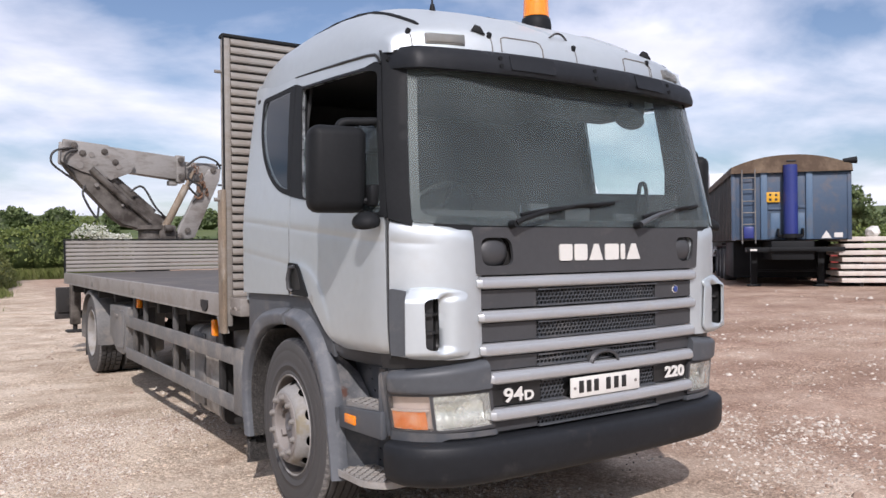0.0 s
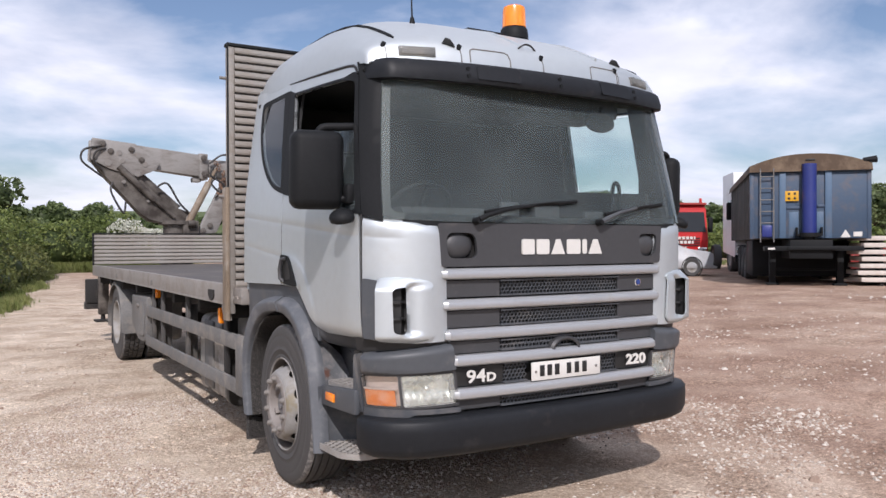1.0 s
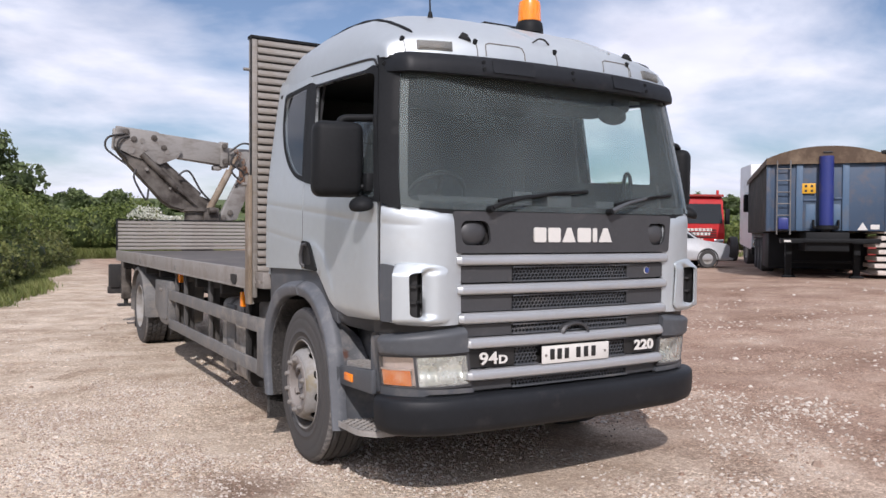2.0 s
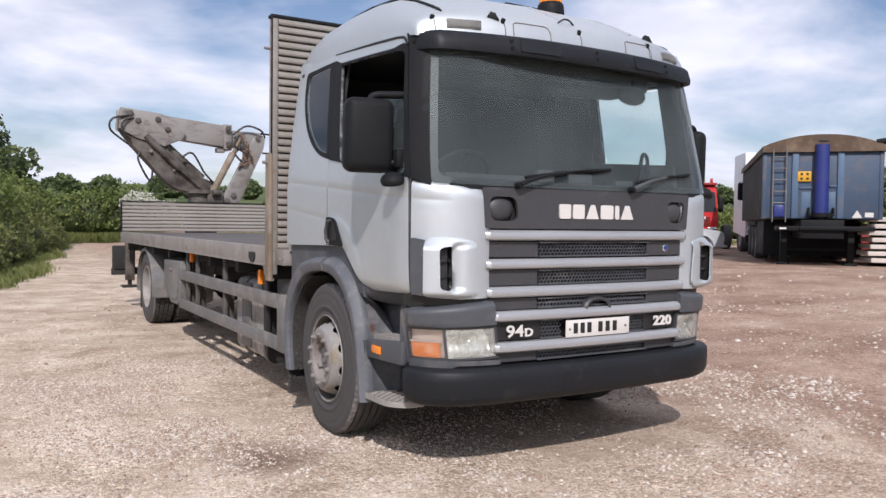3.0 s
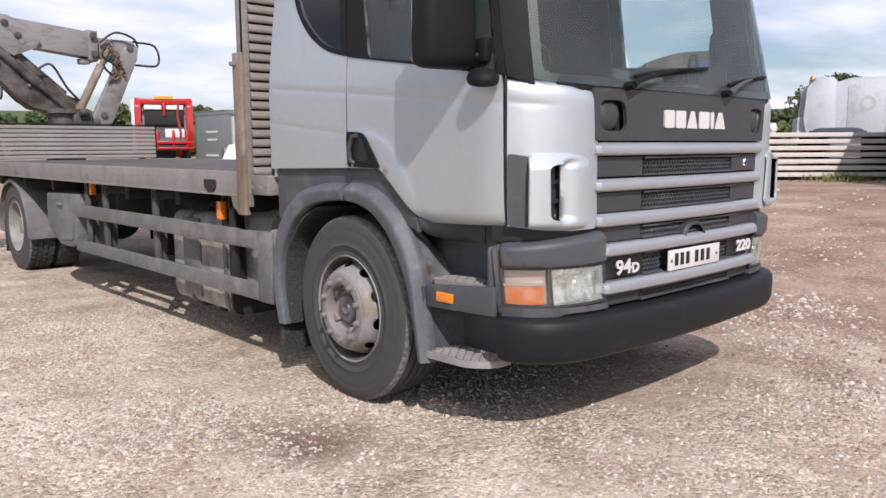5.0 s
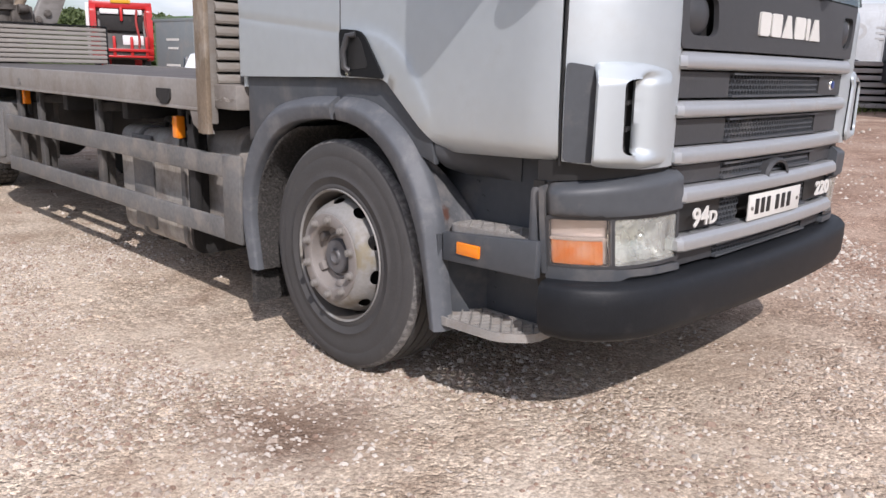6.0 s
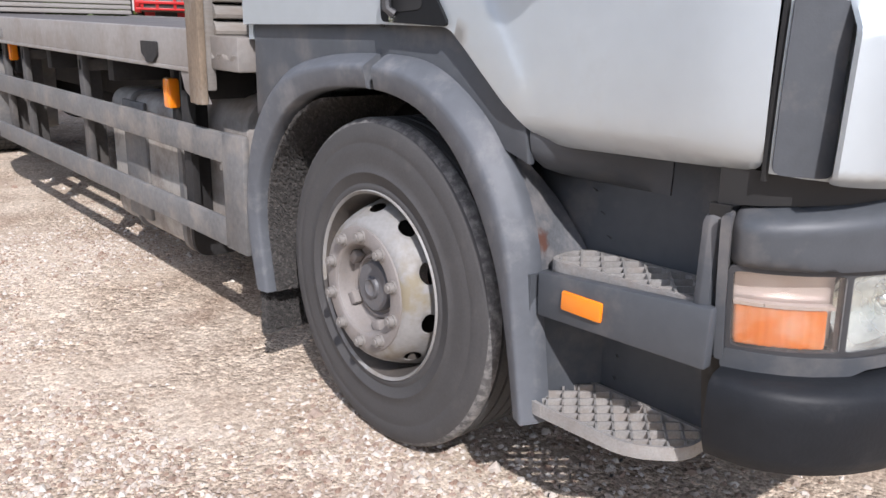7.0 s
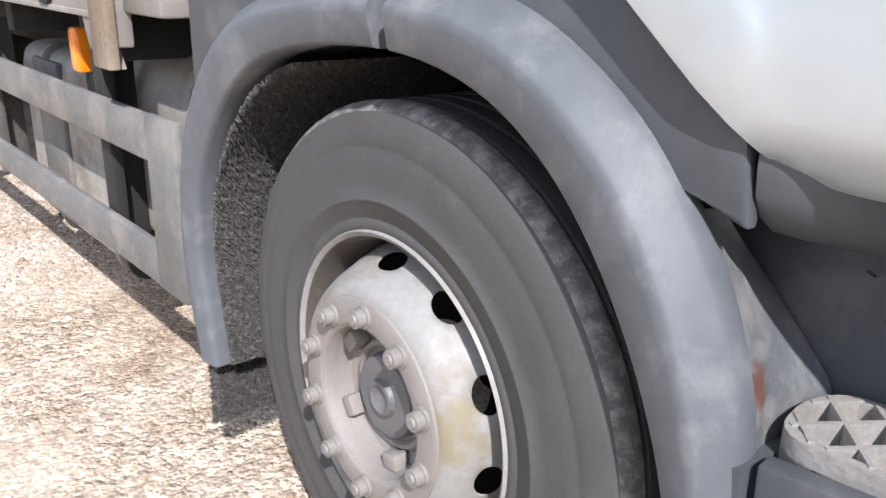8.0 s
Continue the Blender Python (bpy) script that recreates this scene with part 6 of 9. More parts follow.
for i in range(1, 31):
    share(slat, Matrix.Translation((0, 0, 1.255 + 0.0597 * i)), hb)
bm = bmesh.new()
box(bm, -1.26, 1.26, 2.19, 2.43, 1.13, 1.255, 0.01)
kick = part("kick_plate", bm, DECKSIDE, hb, "alloy kick plate with chequered patches")
bm = bmesh.new()
for j, zc in enumerate((1.18,)):
    for i in range(4):
        y = 2.225 + 0.058 * i + 0.029 * (j % 2)
        d = 0.010 if (i + j) % 2 else -0.010
        for k in range(4):
            yy = y - 0.015 + 0.010 * k
            cyl(bm, (-1.2605, yy - d, zc - 0.010), (-1.2605, yy + d, zc + 0.010), 0.0016, seg=5)
part("chequer", bm, SLAT, kick)
# tailboard
tb = thing("tailboard", "ribbed alloy tailboard raised at the rear of the bed", "tailboard")
bm = bmesh.new()
prism(bm, [(9.902, 0.0), (9.886, 0.005), (9.884, 0.018), (9.894, 0.046), (9.906, 0.055), (9.94, 0.055), (9.94, 0.0)], "x", -1.275, 1.275)
slat = part("slat", bm, SLAT, tb, "", 30)
slat.location = (0, 0, 1.28)
for i in range(1, 8):
    share(slat, Matrix.Translation((0, 0, 1.28 + 0.0605 * i)), tb)
bm = bmesh.new()
box(bm, -1.285, 1.285, 9.88, 9.95, 1.764, 1.782, 0.004)
part("top_edge", bm, BLACK, tb)
for sx in (-1, 1):
    bm = bmesh.new()
    xa, xb = (-1.29, -1.274) if sx < 0 else (1.274, 1.29)
    box(bm, xa, xb, 9.87, 9.95, 1.27, 1.78, 0.004)
    part("end_cap", bm, BLACK, tb)

# side guards, tool box, tanks
BRACKET = paint("bracket_grey", (0.075, 0.072, 0.069), 0.65, 0, 0.2, 4, (0.19, 0.165, 0.14), 0.3, 6, 0.2, 60)
for sx in (-1, 1):
    sg = thing("side_guard", "grey steel side guard with two rails under the bed", "side guard")
    xa, xb = (-1.255, -1.225) if sx < 0 else (1.225, 1.255)
    for z0, z1 in ((0.775, 0.895), (0.44, 0.555)):
        bm = bmesh.new()
        box(bm, xa, xb, 2.36, 5.86, z0, z1, 0.01)
        part("rail", bm, RAIL, sg)
    bm = bmesh.new()
    box(bm, xa - 0.002, xb + 0.002, 2.195, 2.368, 0.436, 0.899, 0.012)
    part("end_plate", bm, RAIL, sg)
    for y in (2.75, 4.04, 5.14, 5.6):
        bm = bmesh.new()
        xi, xo = (-1.225, -1.19) if sx < 0 else (1.19, 1.225)
        box(bm, xi, xo, y - 0.035, y + 0.035, 0.45, 1.115, 0.004)
        box(bm, *((-1.19, -1.11) if sx < 0 else (1.11, 1.19)), y + 0.025, y + 0.035, 0.45, 1.115, 0.002)
        box(bm, *((-1.225, -0.45) if sx < 0 else (0.45, 1.225)), y - 0.02, y + 0.02, 1.02, 1.08, 0.004)
        part("bracket", bm, BRACKET if y > 3 else DARK, sg)
    tbx = thing("tool_box", "grey steel tool box hung ahead of the rear wheel", "tool box")
    bm = bmesh.new()
    xa, xb = (-1.25, -0.85) if sx < 0 else (0.85, 1.25)
    prism(bm, [(5.78, 0.99), (6.72, 0.97), (6.74, 0.62), (6.35, 0.46), (6.05, 0.455), (5.86, 0.50)], "x", xa, xb, 0.015)
    part("body", bm, RAIL, tbx)
    bm = bmesh.new()
    x0 = sx * 1.25
    prism(bm, rounded([(5.9, 0.94), (6.62, 0.93), (6.62, 0.66), (6.32, 0.51), (5.95, 0.53)], 0.03, 3), "x", x0, x0 + sx * 0.012, 0.003)
    lid = part("lid", bm, RAIL, tbx)
    bm = bmesh.new()
    box(bm, *sorted((x0 + sx * 0.01, x0 + sx * 0.03)), 6.2, 6.32, 0.86, 0.89, 0.004)
    part("latch", bm, HUB, lid)
ft = thing("fuel_tank", "dented dusty metal fuel tank strapped to the chassis", "fuel tank")
bm = bmesh.new()
prism(bm, rounded([(-1.12, 0.235), (-0.55, 0.235), (-0.55, 0.94), (-1.12, 0.94)], [0.09, 0.06, 0.06, 0.09], 5), "y", 2.99, 3.92, 0.012)
tank = part("body", bm, paint("tank_metal", (0.40, 0.38, 0.345), 0.55, 0.2, 0.15, 3, (0.16, 0.13, 0.105), 0.5, 5, 0.2, 20), ft)
for y, w_ in ((2.94, 0.03), (3.02, 0.045), (3.60, 0.03)):
    bm = bmesh.new()
    prism(bm, rounded([(-1.135, 0.225), (-0.54, 0.225), (-0.54, 0.95), (-1.135, 0.95)], [0.09, 0.06, 0.06, 0.09], 5), "y", y, y + w_, 0.003)
    part("strap", bm, DARK if y < 3 else RAIL, ft)
# darker grey slab over part of the tank's outer face
bm = bmesh.new()
box(bm, -1.138, -1.115, 3.44, 3.72, 0.30, 0.90, 0.008)
part("cover_panel", bm, RAIL, ft, "dull grey panel on the tank")
for y in (3.30, 3.60):
    bm = bmesh.new()
    box(bm, -1.02, -0.6, y, y + 0.09, 0.185, 0.245, 0.012)
    part("foot", bm, DARK, ft)
bm = bmesh.new()
cyl(bm, (-0.98, 3.32, 0.93), (-0.98, 3.32, 0.98), 0.05, seg=18)
tube(bm, smooth_path([(-1.0, 3.0, 0.94), (-1.05, 3.15, 1.0), (-1.02, 3.3, 0.97), (-0.98, 3.5, 1.0), (-0.95, 3.62, 0.94)]), 0.02, 8)
tube(bm, smooth_path([(-0.9, 2.99, 0.94), (-1.0, 3.1, 1.02), (-0.95, 3.35, 1.03), (-0.9, 3.55, 0.95)]), 0.025, 8)
part("filler_hose", bm, HOSE, ft)
mk = thing("side_marker_lamp", "amber side marker lamp on a bracket below the bed", "marker lamp")
bm = bmesh.new()
box(bm, -1.225, -1.17, 2.905, 2.97, 0.93, 1.06, 0.012)
part("lens", bm, AMBER, mk)
bm = bmesh.new()
box(bm, -1.19, -1.16, 2.915, 2.96, 0.85, 1.12, 0.004)
part("bracket", bm, DARK, mk)
mk2 = copy_thing(mk, Matrix.Translation((0.02, 2.62, 0.06)))
bm = bmesh.new()
prism(bm, [(2.49, 1.12), (2.63, 1.12), (2.60, 1.04), (2.50, 0.99), (2.40, 1.0)], "x", -1.285, -1.265, 0.003)
part("corner_gusset", bm, DECKSIDE, truck)
bb = thing("battery_box", "taupe dusty battery box with a rounded lid", "battery box")
bm = bmesh.new()
prism(bm, rounded([(-1.11, 0.45), (-0.5, 0.45), (-0.5, 1.02), (-1.11, 1.02)], [0.03, 0.03, 0.16, 0.16], 7), "y", 2.43, 2.86, 0.012)
part("body", bm, paint("battery_box_paint", (0.30, 0.28, 0.255), 0.65, 0, 0.15, 3, (0.13, 0.105, 0.09), 0.4, 5, 0.15, 40), bb)
bm = bmesh.new()
box(bm, -1.128, -1.108, 2.79, 2.84, 0.55, 0.62, 0.006)
part("latch", bm, DARK, bb)
sb = thing("spare_carrier", "dark steel battery box on the far chassis rail", "battery box")
bm = bmesh.new()
box(bm, 0.5, 1.05, 3.0, 4.2, 0.35, 0.95, 0.03)
part("body", bm, DARK, sb)

# rear mudguards and underrun
for sx in (-1, 1):
    mg = thing("rear_mudguard", "grey plastic mudguard over the rear wheel", "mudguard")
    bm = bmesh.new()
    rows = []
    for i in range(25):
        a = math.radians(-8 + 196 * i / 24)
        r = 0.585
        y, z = YR - r * math.cos(a), 0.50 + r * math.sin(a)
        rows.append([bm.verts.new((sx * x, y + (k * 0) , zz)) for x, zz, k in ((0.6, z, 0), (1.22, z, 0), (1.245, z - 0.012 * math.sin(a), 0), (1.25, z - 0.05 * math.sin(a), 0), (1.235, z - 0.05 * math.sin(a), 0), (1.21, z - 0.015, 0), (0.6, z - 0.012, 0))])
    for A, B in zip(rows, rows[1:]):
        for k in range(6):
            bm.faces.new((A[k], A[k + 1], B[k + 1], B[k]))
    part("shell", bm, RAIL, mg)
    bm = bmesh.new()
    box(bm, *((-1.2, -0.62) if sx < 0 else (0.62, 1.2)), YR + 0.56, YR + 0.575, 0.16, 0.55, 0.004)
    part("flap", bm, DARK, mg)

# loader crane at the tail
crane = thing("loader_crane", "folded grey knuckle-boom loader crane, greasy and stained", "crane")
CY = 10.35
bm = bmesh.new()
box(bm, -0.45, 0.45, CY - 0.3, CY + 0.3, 0.72, 1.2, 0.02)
box(bm, -1.1, 1.2, CY - 0.1, CY + 0.1, 0.95, 1.15, 0.01)
part("subframe", bm, DARK, crane)
bm = bmesh.new()
lathe(bm, [(0.0, 1.15), (0.27, 1.15), (0.27, 1.72), (0.22, 1.76), (0.22, 1.92), (0.30, 1.94), (0.30, 2.0), (0.0, 2.0)], (0.1, CY, 0), "z", 32)
part("column", bm, CRANE, crane)
bm = bmesh.new()
prism(bm, [(0.33, 1.93), (0.38, 2.07), (0.32, 2.14), (0.05, 2.20), (-0.26, 2.40), (-0.66, 2.84), (-0.76, 2.97), (-0.98, 3.22), (-1.25, 3.20), (-1.26, 2.98), (-1.06, 2.72), (-0.50, 2.10), (-0.36, 1.99), (-0.1, 1.95)], "y", CY - 0.16, CY + 0.16, 0.025)
arm1 = part("inner_boom", bm, CRANE, crane, "bent grey inner boom with oil stains")
for y0, y1 in ((CY - 0.20, CY - 0.158), (CY + 0.158, CY + 0.20)):
    bm = bmesh.new()
    prism(bm, rounded([(-1.26, 3.325), (-0.60, 3.265), (-0.20, 2.96), (-0.28, 2.84), (-0.56, 2.72), (-1.0, 2.84), (-1.28, 2.98)], 0.02, 3), "y", y0, y1, 0.005)
    part("knuckle_plate", bm, BOOM, crane)
for x, z, r in ((-0.85, 3.10, 0.045), (-0.80, 2.97, 0.04), (-0.55, 3.07, 0.045), (-0.45, 2.93, 0.045), (-1.02, 2.93, 0.055), (-0.57, 2.77, 0.05), (0.28, 2.04, 0.06), (-0.78, 2.63, 0.03), (-0.52, 2.52, 0.025), (-0.40, 2.32, 0.02)):
    bm = bmesh.new()
    cyl(bm, (x, CY - 0.21, z), (x, CY + 0.21, z), r, seg=18)
    part("pivot_pin", bm, HUB, crane)
bm = bmesh.new()
prism(bm, [(-1.20, 3.315), (0.55, 3.145), (0.55, 2.76), (-0.30, 2.86), (-1.0, 2.98)], "y", CY - 0.13, CY + 0.13, 0.012)
part("outer_boom", bm, BOOM, crane, "long pale grey boom")
bm = bmesh.new()
prism(bm, [(0.46, 3.175), (0.60, 3.165), (0.60, 2.72), (0.46, 2.735)], "y", CY - 0.16, CY + 0.16, 0.01)
box(bm, 0.36, 0.5, CY - 0.08, CY + 0.08, 2.68, 2.76, 0.01)
part("boom_collar", bm, BOOM, crane)
bm = bmesh.new()
prism(bm, [(0.58, 3.08), (1.12, 3.07), (1.19, 3.01), (1.16, 2.85), (1.08, 2.68), (0.60, 2.80)], "y", CY - 0.10, CY + 0.10, 0.015)
part("boom_head", bm, BOOM, crane)
bm = bmesh.new()
prism(bm, [(1.20, 2.98), (1.17, 2.78), (0.74, 1.80), (0.42, 1.74), (0.46, 1.92), (0.90, 2.80), (0.98, 2.96)], "y", CY - 0.19, CY - 0.09, 0.015)
part("folded_jib", bm, BOOM, crane, "folded jib arm")
bm = bmesh.new()
cyl(bm, (0.24, CY - 0.22, 1.95), (0.60, CY - 0.22, 2.66), 0.06, seg=16)
cyl(bm, (0.60, CY - 0.22, 2.66), (0.72, CY - 0.22, 2.9), 0.03, seg=12)
part("jib_ram", bm, POST, crane, "rusty brown hydraulic ram")
bm = bmesh.new()
cyl(bm, (-0.56, CY - 0.02, 2.78), (0.1, CY - 0.02, 2.2), 0.085, seg=18)
part("boom_ram", bm, CRANE, crane)
bm = bmesh.new()
box(bm, 0.15, 0.42, CY - 0.28, CY - 0.05, 1.72, 2.0, 0.03)
cyl(bm, (0.22, CY - 0.32, 1.95), (0.34, CY - 0.32, 1.95), 0.06, seg=14)
part("valve_block", bm, CRANE, crane)
for pts in ([(-1.12, CY - 0.2, 3.2), (-1.38, CY - 0.24, 3.12), (-1.42, CY - 0.24, 2.95), (-1.25, CY - 0.22, 2.80), (-1.1, CY - 0.2, 2.7)],
            [(-1.05, CY - 0.2, 3.16), (-1.2, CY - 0.25, 3.1), (-1.24, CY - 0.25, 2.95), (-1.1, CY - 0.2, 2.8)],
            [(-0.95, CY - 0.2, 2.62), (-0.98, CY - 0.24, 2.45), (-0.8, CY - 0.24, 2.12), (-0.75, CY - 0.2, 2.3)],
            [(-0.28, CY - 0.2, 2.55), (-0.1, CY - 0.24, 2.62), (0.1, CY - 0.24, 2.3), (0.28, CY - 0.2, 2.12)],
            [(0.62, CY - 0.16, 3.0), (0.85, CY - 0.2, 3.16), (1.1, CY - 0.22, 3.1), (1.2, CY - 0.16, 2.98)],
            [(1.12, CY - 0.16, 3.05), (1.45, CY - 0.2, 3.0), (1.48, CY - 0.2, 2.72), (1.15, CY - 0.16, 2.7)],
            [(0.66, CY - 0.2, 2.95), (0.72, CY - 0.24, 2.78), (0.64, CY - 0.24, 2.65), (0.78, CY - 0.22, 2.5)],
            [(0.72, CY - 0.2, 2.98), (0.62, CY - 0.26, 2.8), (0.85, CY - 0.25, 2.62), (0.7, CY - 0.22, 2.4)]):
    bm = bmesh.new()
    tube(bm, smooth_path(pts, 8), 0.017, 8)
    part("hydraulic_hose", bm, HOSE, crane)
# tie bar over the inner boom, hook block and greasy chain at the head
bm = bmesh.new()
cyl(bm, (-0.86, CY - 0.215, 2.88), (-0.30, CY - 0.215, 2.34), 0.052, seg=16)
cyl(bm, (-0.30, CY - 0.215, 2.34), (0.02, CY - 0.215, 2.06), 0.03, seg=12)
part("lift_ram", bm, CRANE, crane, "greasy dark lift ram")
bm = bmesh.new()
rng_c = random.Random(3)
for k in range(16):
    x, z = 0.70 + 0.10 * rng_c.random() + 0.012 * k, 3.04 - 0.045 * k * 0.7 - 0.05 * rng_c.random()
    lathe(bm, [(0.022, -0.008), (0.034, -0.008), (0.034, 0.008), (0.022, 0.008)], (x, CY - 0.21 - 0.02 * (k % 2), z), "yx"[k % 2], 10, close=True)
part("chain", bm, RUST, crane, "greasy rusty chain")
bm = bmesh.new()
tube(bm, smooth_path([(0.80, CY - 0.23, 2.72), (0.80, CY - 0.23, 2.60), (0.86, CY - 0.23, 2.52), (0.80, CY - 0.23, 2.46), (0.73, CY - 0.23, 2.50)], 6), [0.03] * 12 + [0.022] * 12 + [0.01], 8)
part("hook", bm, RUST, crane)
for x, z in ((-1.1, 3.24), (-0.98, 3.12), (-0.66, 3.16), (-0.50, 3.0), (0.52, 3.09), (0.53, 2.82), (1.06, 2.95), (0.62, 1.92), (0.5, 1.83)):
    bm = bmesh.new()
    lathe(bm, [(0.0, -0.03), (0.03, -0.03), (0.036, -0.02), (0.05, -0.018), (0.05, 0.0)], (x, CY - 0.198, z), "y", 16)
    part("boss", bm, CRANE, crane)
# stabiliser legs of the crane
for sx in (-1, 1):
    bm = bmesh.new()
    x = sx * 1.08
    box(bm, x - 0.07, x + 0.07, CY - 0.07, CY + 0.07, 0.45, 1.2, 0.012)
    leg = part("stabiliser_leg", bm, CRANE, crane, "grey outrigger leg with foot plate")
    bm = bmesh.new()
    cyl(bm, (x, CY, 0.36), (x, CY, 0.46), 0.035, seg=12)
    box(bm, x - 0.13, x + 0.13, CY - 0.13, CY + 0.13, 0.33, 0.365, 0.01)
    part("foot", bm, DARK, leg)
bm = bmesh.new()
box(bm, -1.32, 1.2, CY + 0.28, CY + 0.42, 0.52, 0.64, 0.01)
box(bm, -1.3, -0.95, CY + 0.25, CY + 0.45, 0.62, 1.02, 0.02)
part("rear_underrun", bm, DARK, truck, "dark rear underrun bar and lamp box")

# ---- mirrors, wipers and the inside of the cab ----
for sx in (-1, 1):
    mi = thing("wing_mirror", "large black plastic lorry mirror on a bracket", "mirror")
    bm = bmesh.new()
    box(bm, -0.145, 0.145, -0.075, 0.075, -0.215, 0.215, 0.055, 4)
    for v in bm.verts:
        if v.co.y < 0:
            v.co.y -= 0.03 * (1 - (v.co.x / 0.145) ** 2) * (1 - (v.co.z / 0.215) ** 2)
        v.co.x += 0.012 * v.co.z
    m = pose(sx * (1.37 if sx < 0 else 1.34), 0.46 if sx < 0 else 0.52, 1.985, 0, 0, -9 if sx < 0 else -62)
    bm.transform(m)
    part("housing", bm, BLACK, mi)
    bm = bmesh.new()
    box(bm, -0.12, 0.12, 0.074, 0.080, -0.185, 0.185, 0.003)
    bm.transform(m)
    part("glass", bm, MIRRORG, mi)
    bm = bmesh.new()
    tube(bm, smooth_path([(sx * 1.36, 0.46, 2.16), (sx * 1.34, 0.45, 2.215), (sx * 1.24, 0.42, 2.225), (sx * 1.15, 0.40, 2.225), (sx * 1.13, 0.40, 2.17)], 5), 0.022, 10)
    part("upper_arm", bm, BLACK, mi)
    bm = bmesh.new()
    box(bm, *sorted((sx * 1.17, sx * 1.245)), 0.33, 0.40, 1.80, 1.91, 0.018)
    tube(bm, [(sx * 1.23, 0.38, 1.83), (sx * 1.33, 0.44, 1.82)], 0.018, 8)
    part("lower_bracket", bm, BLACK, mi)
    bm = bmesh.new()
    tube(bm, smooth_path([(sx * 1.18, 0.36, 2.23), (sx * 1.165, 0.355, 2.0), (sx * 1.19, 0.35, 1.85)], 5), 0.014, 8)
    part("stay", bm, BLACK, mi)
    km = thing("kerb_mirror", "small black rounded proximity mirror on the door", "mirror")
    bm = bmesh.new()
    bmesh.ops.create_uvsphere(bm, u_segments=24, v_segments=14, radius=1)
    for v in bm.verts:
        v.co = Vector((v.co.x * 0.068, v.co.y * 0.075, v.co.z * 0.048))
        if v.co.z < -0.02:
            v.co.z = -0.02 + (v.co.z + 0.02) * 0.3
    bm.transform(pose(sx * 1.29, 0.30, 1.722, 12, sx * 14, 0))
    part("shell", bm, BLACK, km)
    bm = bmesh.new()
    tube(bm, [(sx * 1.21, 0.36, 1.75), (sx * 1.26, 0.33, 1.745), (sx * 1.29, 0.30, 1.735)], 0.02, 8)
    part("stalk", bm, BLACK, km)

for x0, x1, name in ((-0.62, 0.10, 0), (0.26, 0.86, 1)):
    wp = thing("wiper", "black windscreen wiper parked low across the screen", "wiper")
    bm = bmesh.new()
    ya = screen(x0, 1.71, 0).y
    cyl(bm, (x0, ya - 0.005, 1.705), (x0, ya - 0.05, 1.71), 0.022, 0.018, 12)
    part("spindle", bm, BLACK, wp)
    xm = x0 + (x1 - x0) * 0.55
    zm = 1.80
    bm = bmesh.new()
    tube(bm, [(x0, ya - 0.045, 1.712), (x0 + 0.05, ya - 0.05, 1.735), (x0 + (xm - x0) * 0.5, screen(x0 + (xm - x0) * 0.5, 1.77, 0).y - 0.055, 1.772), (xm, screen(xm, zm, 0).y - 0.035, zm)], [0.016, 0.014, 0.010, 0.008], 8)
    part("arm", bm, BLACK if name == 0 else PLASTIC, wp)
    bm = bmesh.new()
    pts = []
    for i in range(9):
        t = i / 8
        x = x0 + 0.06 + (x1 - x0 - 0.06) * t
        z = 1.755 + 0.075 * t ** 0.8
        pts.append((x, screen(x, z, 0).y - 0.016, z))
    tube(bm, pts, 0.011, 6)
    tube(bm, [(p[0], p[1] - 0.014, p[2] + 0.006) for p in pts[2:7]], 0.006, 6)
    part("blade", bm, BLACK, wp)

dash = thing("dashboard", "dark grey dashboard behind the windscreen", "dashboard")
bm = bmesh.new()
prism(bm, rounded([(0.16, 1.50), (0.18, 1.70), (0.42, 1.75), (0.62, 1.69), (0.66, 1.55), (0.6, 1.30), (0.3, 1.28)], 0.03, 3), "x", -1.03, 1.03)
part("body", bm, CABIN, dash)
bm = bmesh.new()
prism(bm, rounded([(0.40, 1.74), (0.46, 1.80), (0.64, 1.79), (0.66, 1.68)], 0.02, 3), "x", -0.85, -0.25)
part("binnacle", bm, CABIN, dash)
for x, y, z, w, h in ((-0.10, 0.40, 1.75, 0.07, 0.09), (0.18, 0.38, 1.75, 0.10, 0.07), (0.55, 0.35, 1.74, 0.08, 0.05)):
    bm = bmesh.new()
    box(bm, x - w, x + w, y, y + 0.03, z - 0.01, z + h, 0.006)
    part("document", bm, GRILLE, dash)
sw = thing("steering_wheel", "black steering wheel on the driver's side", "steering wheel")
bm = bmesh.new()
m = pose(-0.55, 0.78, 1.78, -52, 0, 0)
tube(bm, [m @ Vector((0.225 * math.cos(a), 0.225 * math.sin(a), 0)) for a in (2 * math.pi * i / 36 for i in range(36))], 0.016, 8, close=True)
part("rim", bm, BLACK, sw)
bm = bmesh.new()
for a in (0.5, 2.6, 4.7):
    tube(bm, [m @ Vector((0, 0, 0)), m @ Vector((0.22 * math.cos(a), 0.22 * math.sin(a), 0))], 0.018, 6)
cyl(bm, m @ Vector((0, 0, 0.02)), (-0.55, 0.55, 1.55), 0.07, 0.04, 16)
part("spokes_and_column", bm, BLACK, sw)
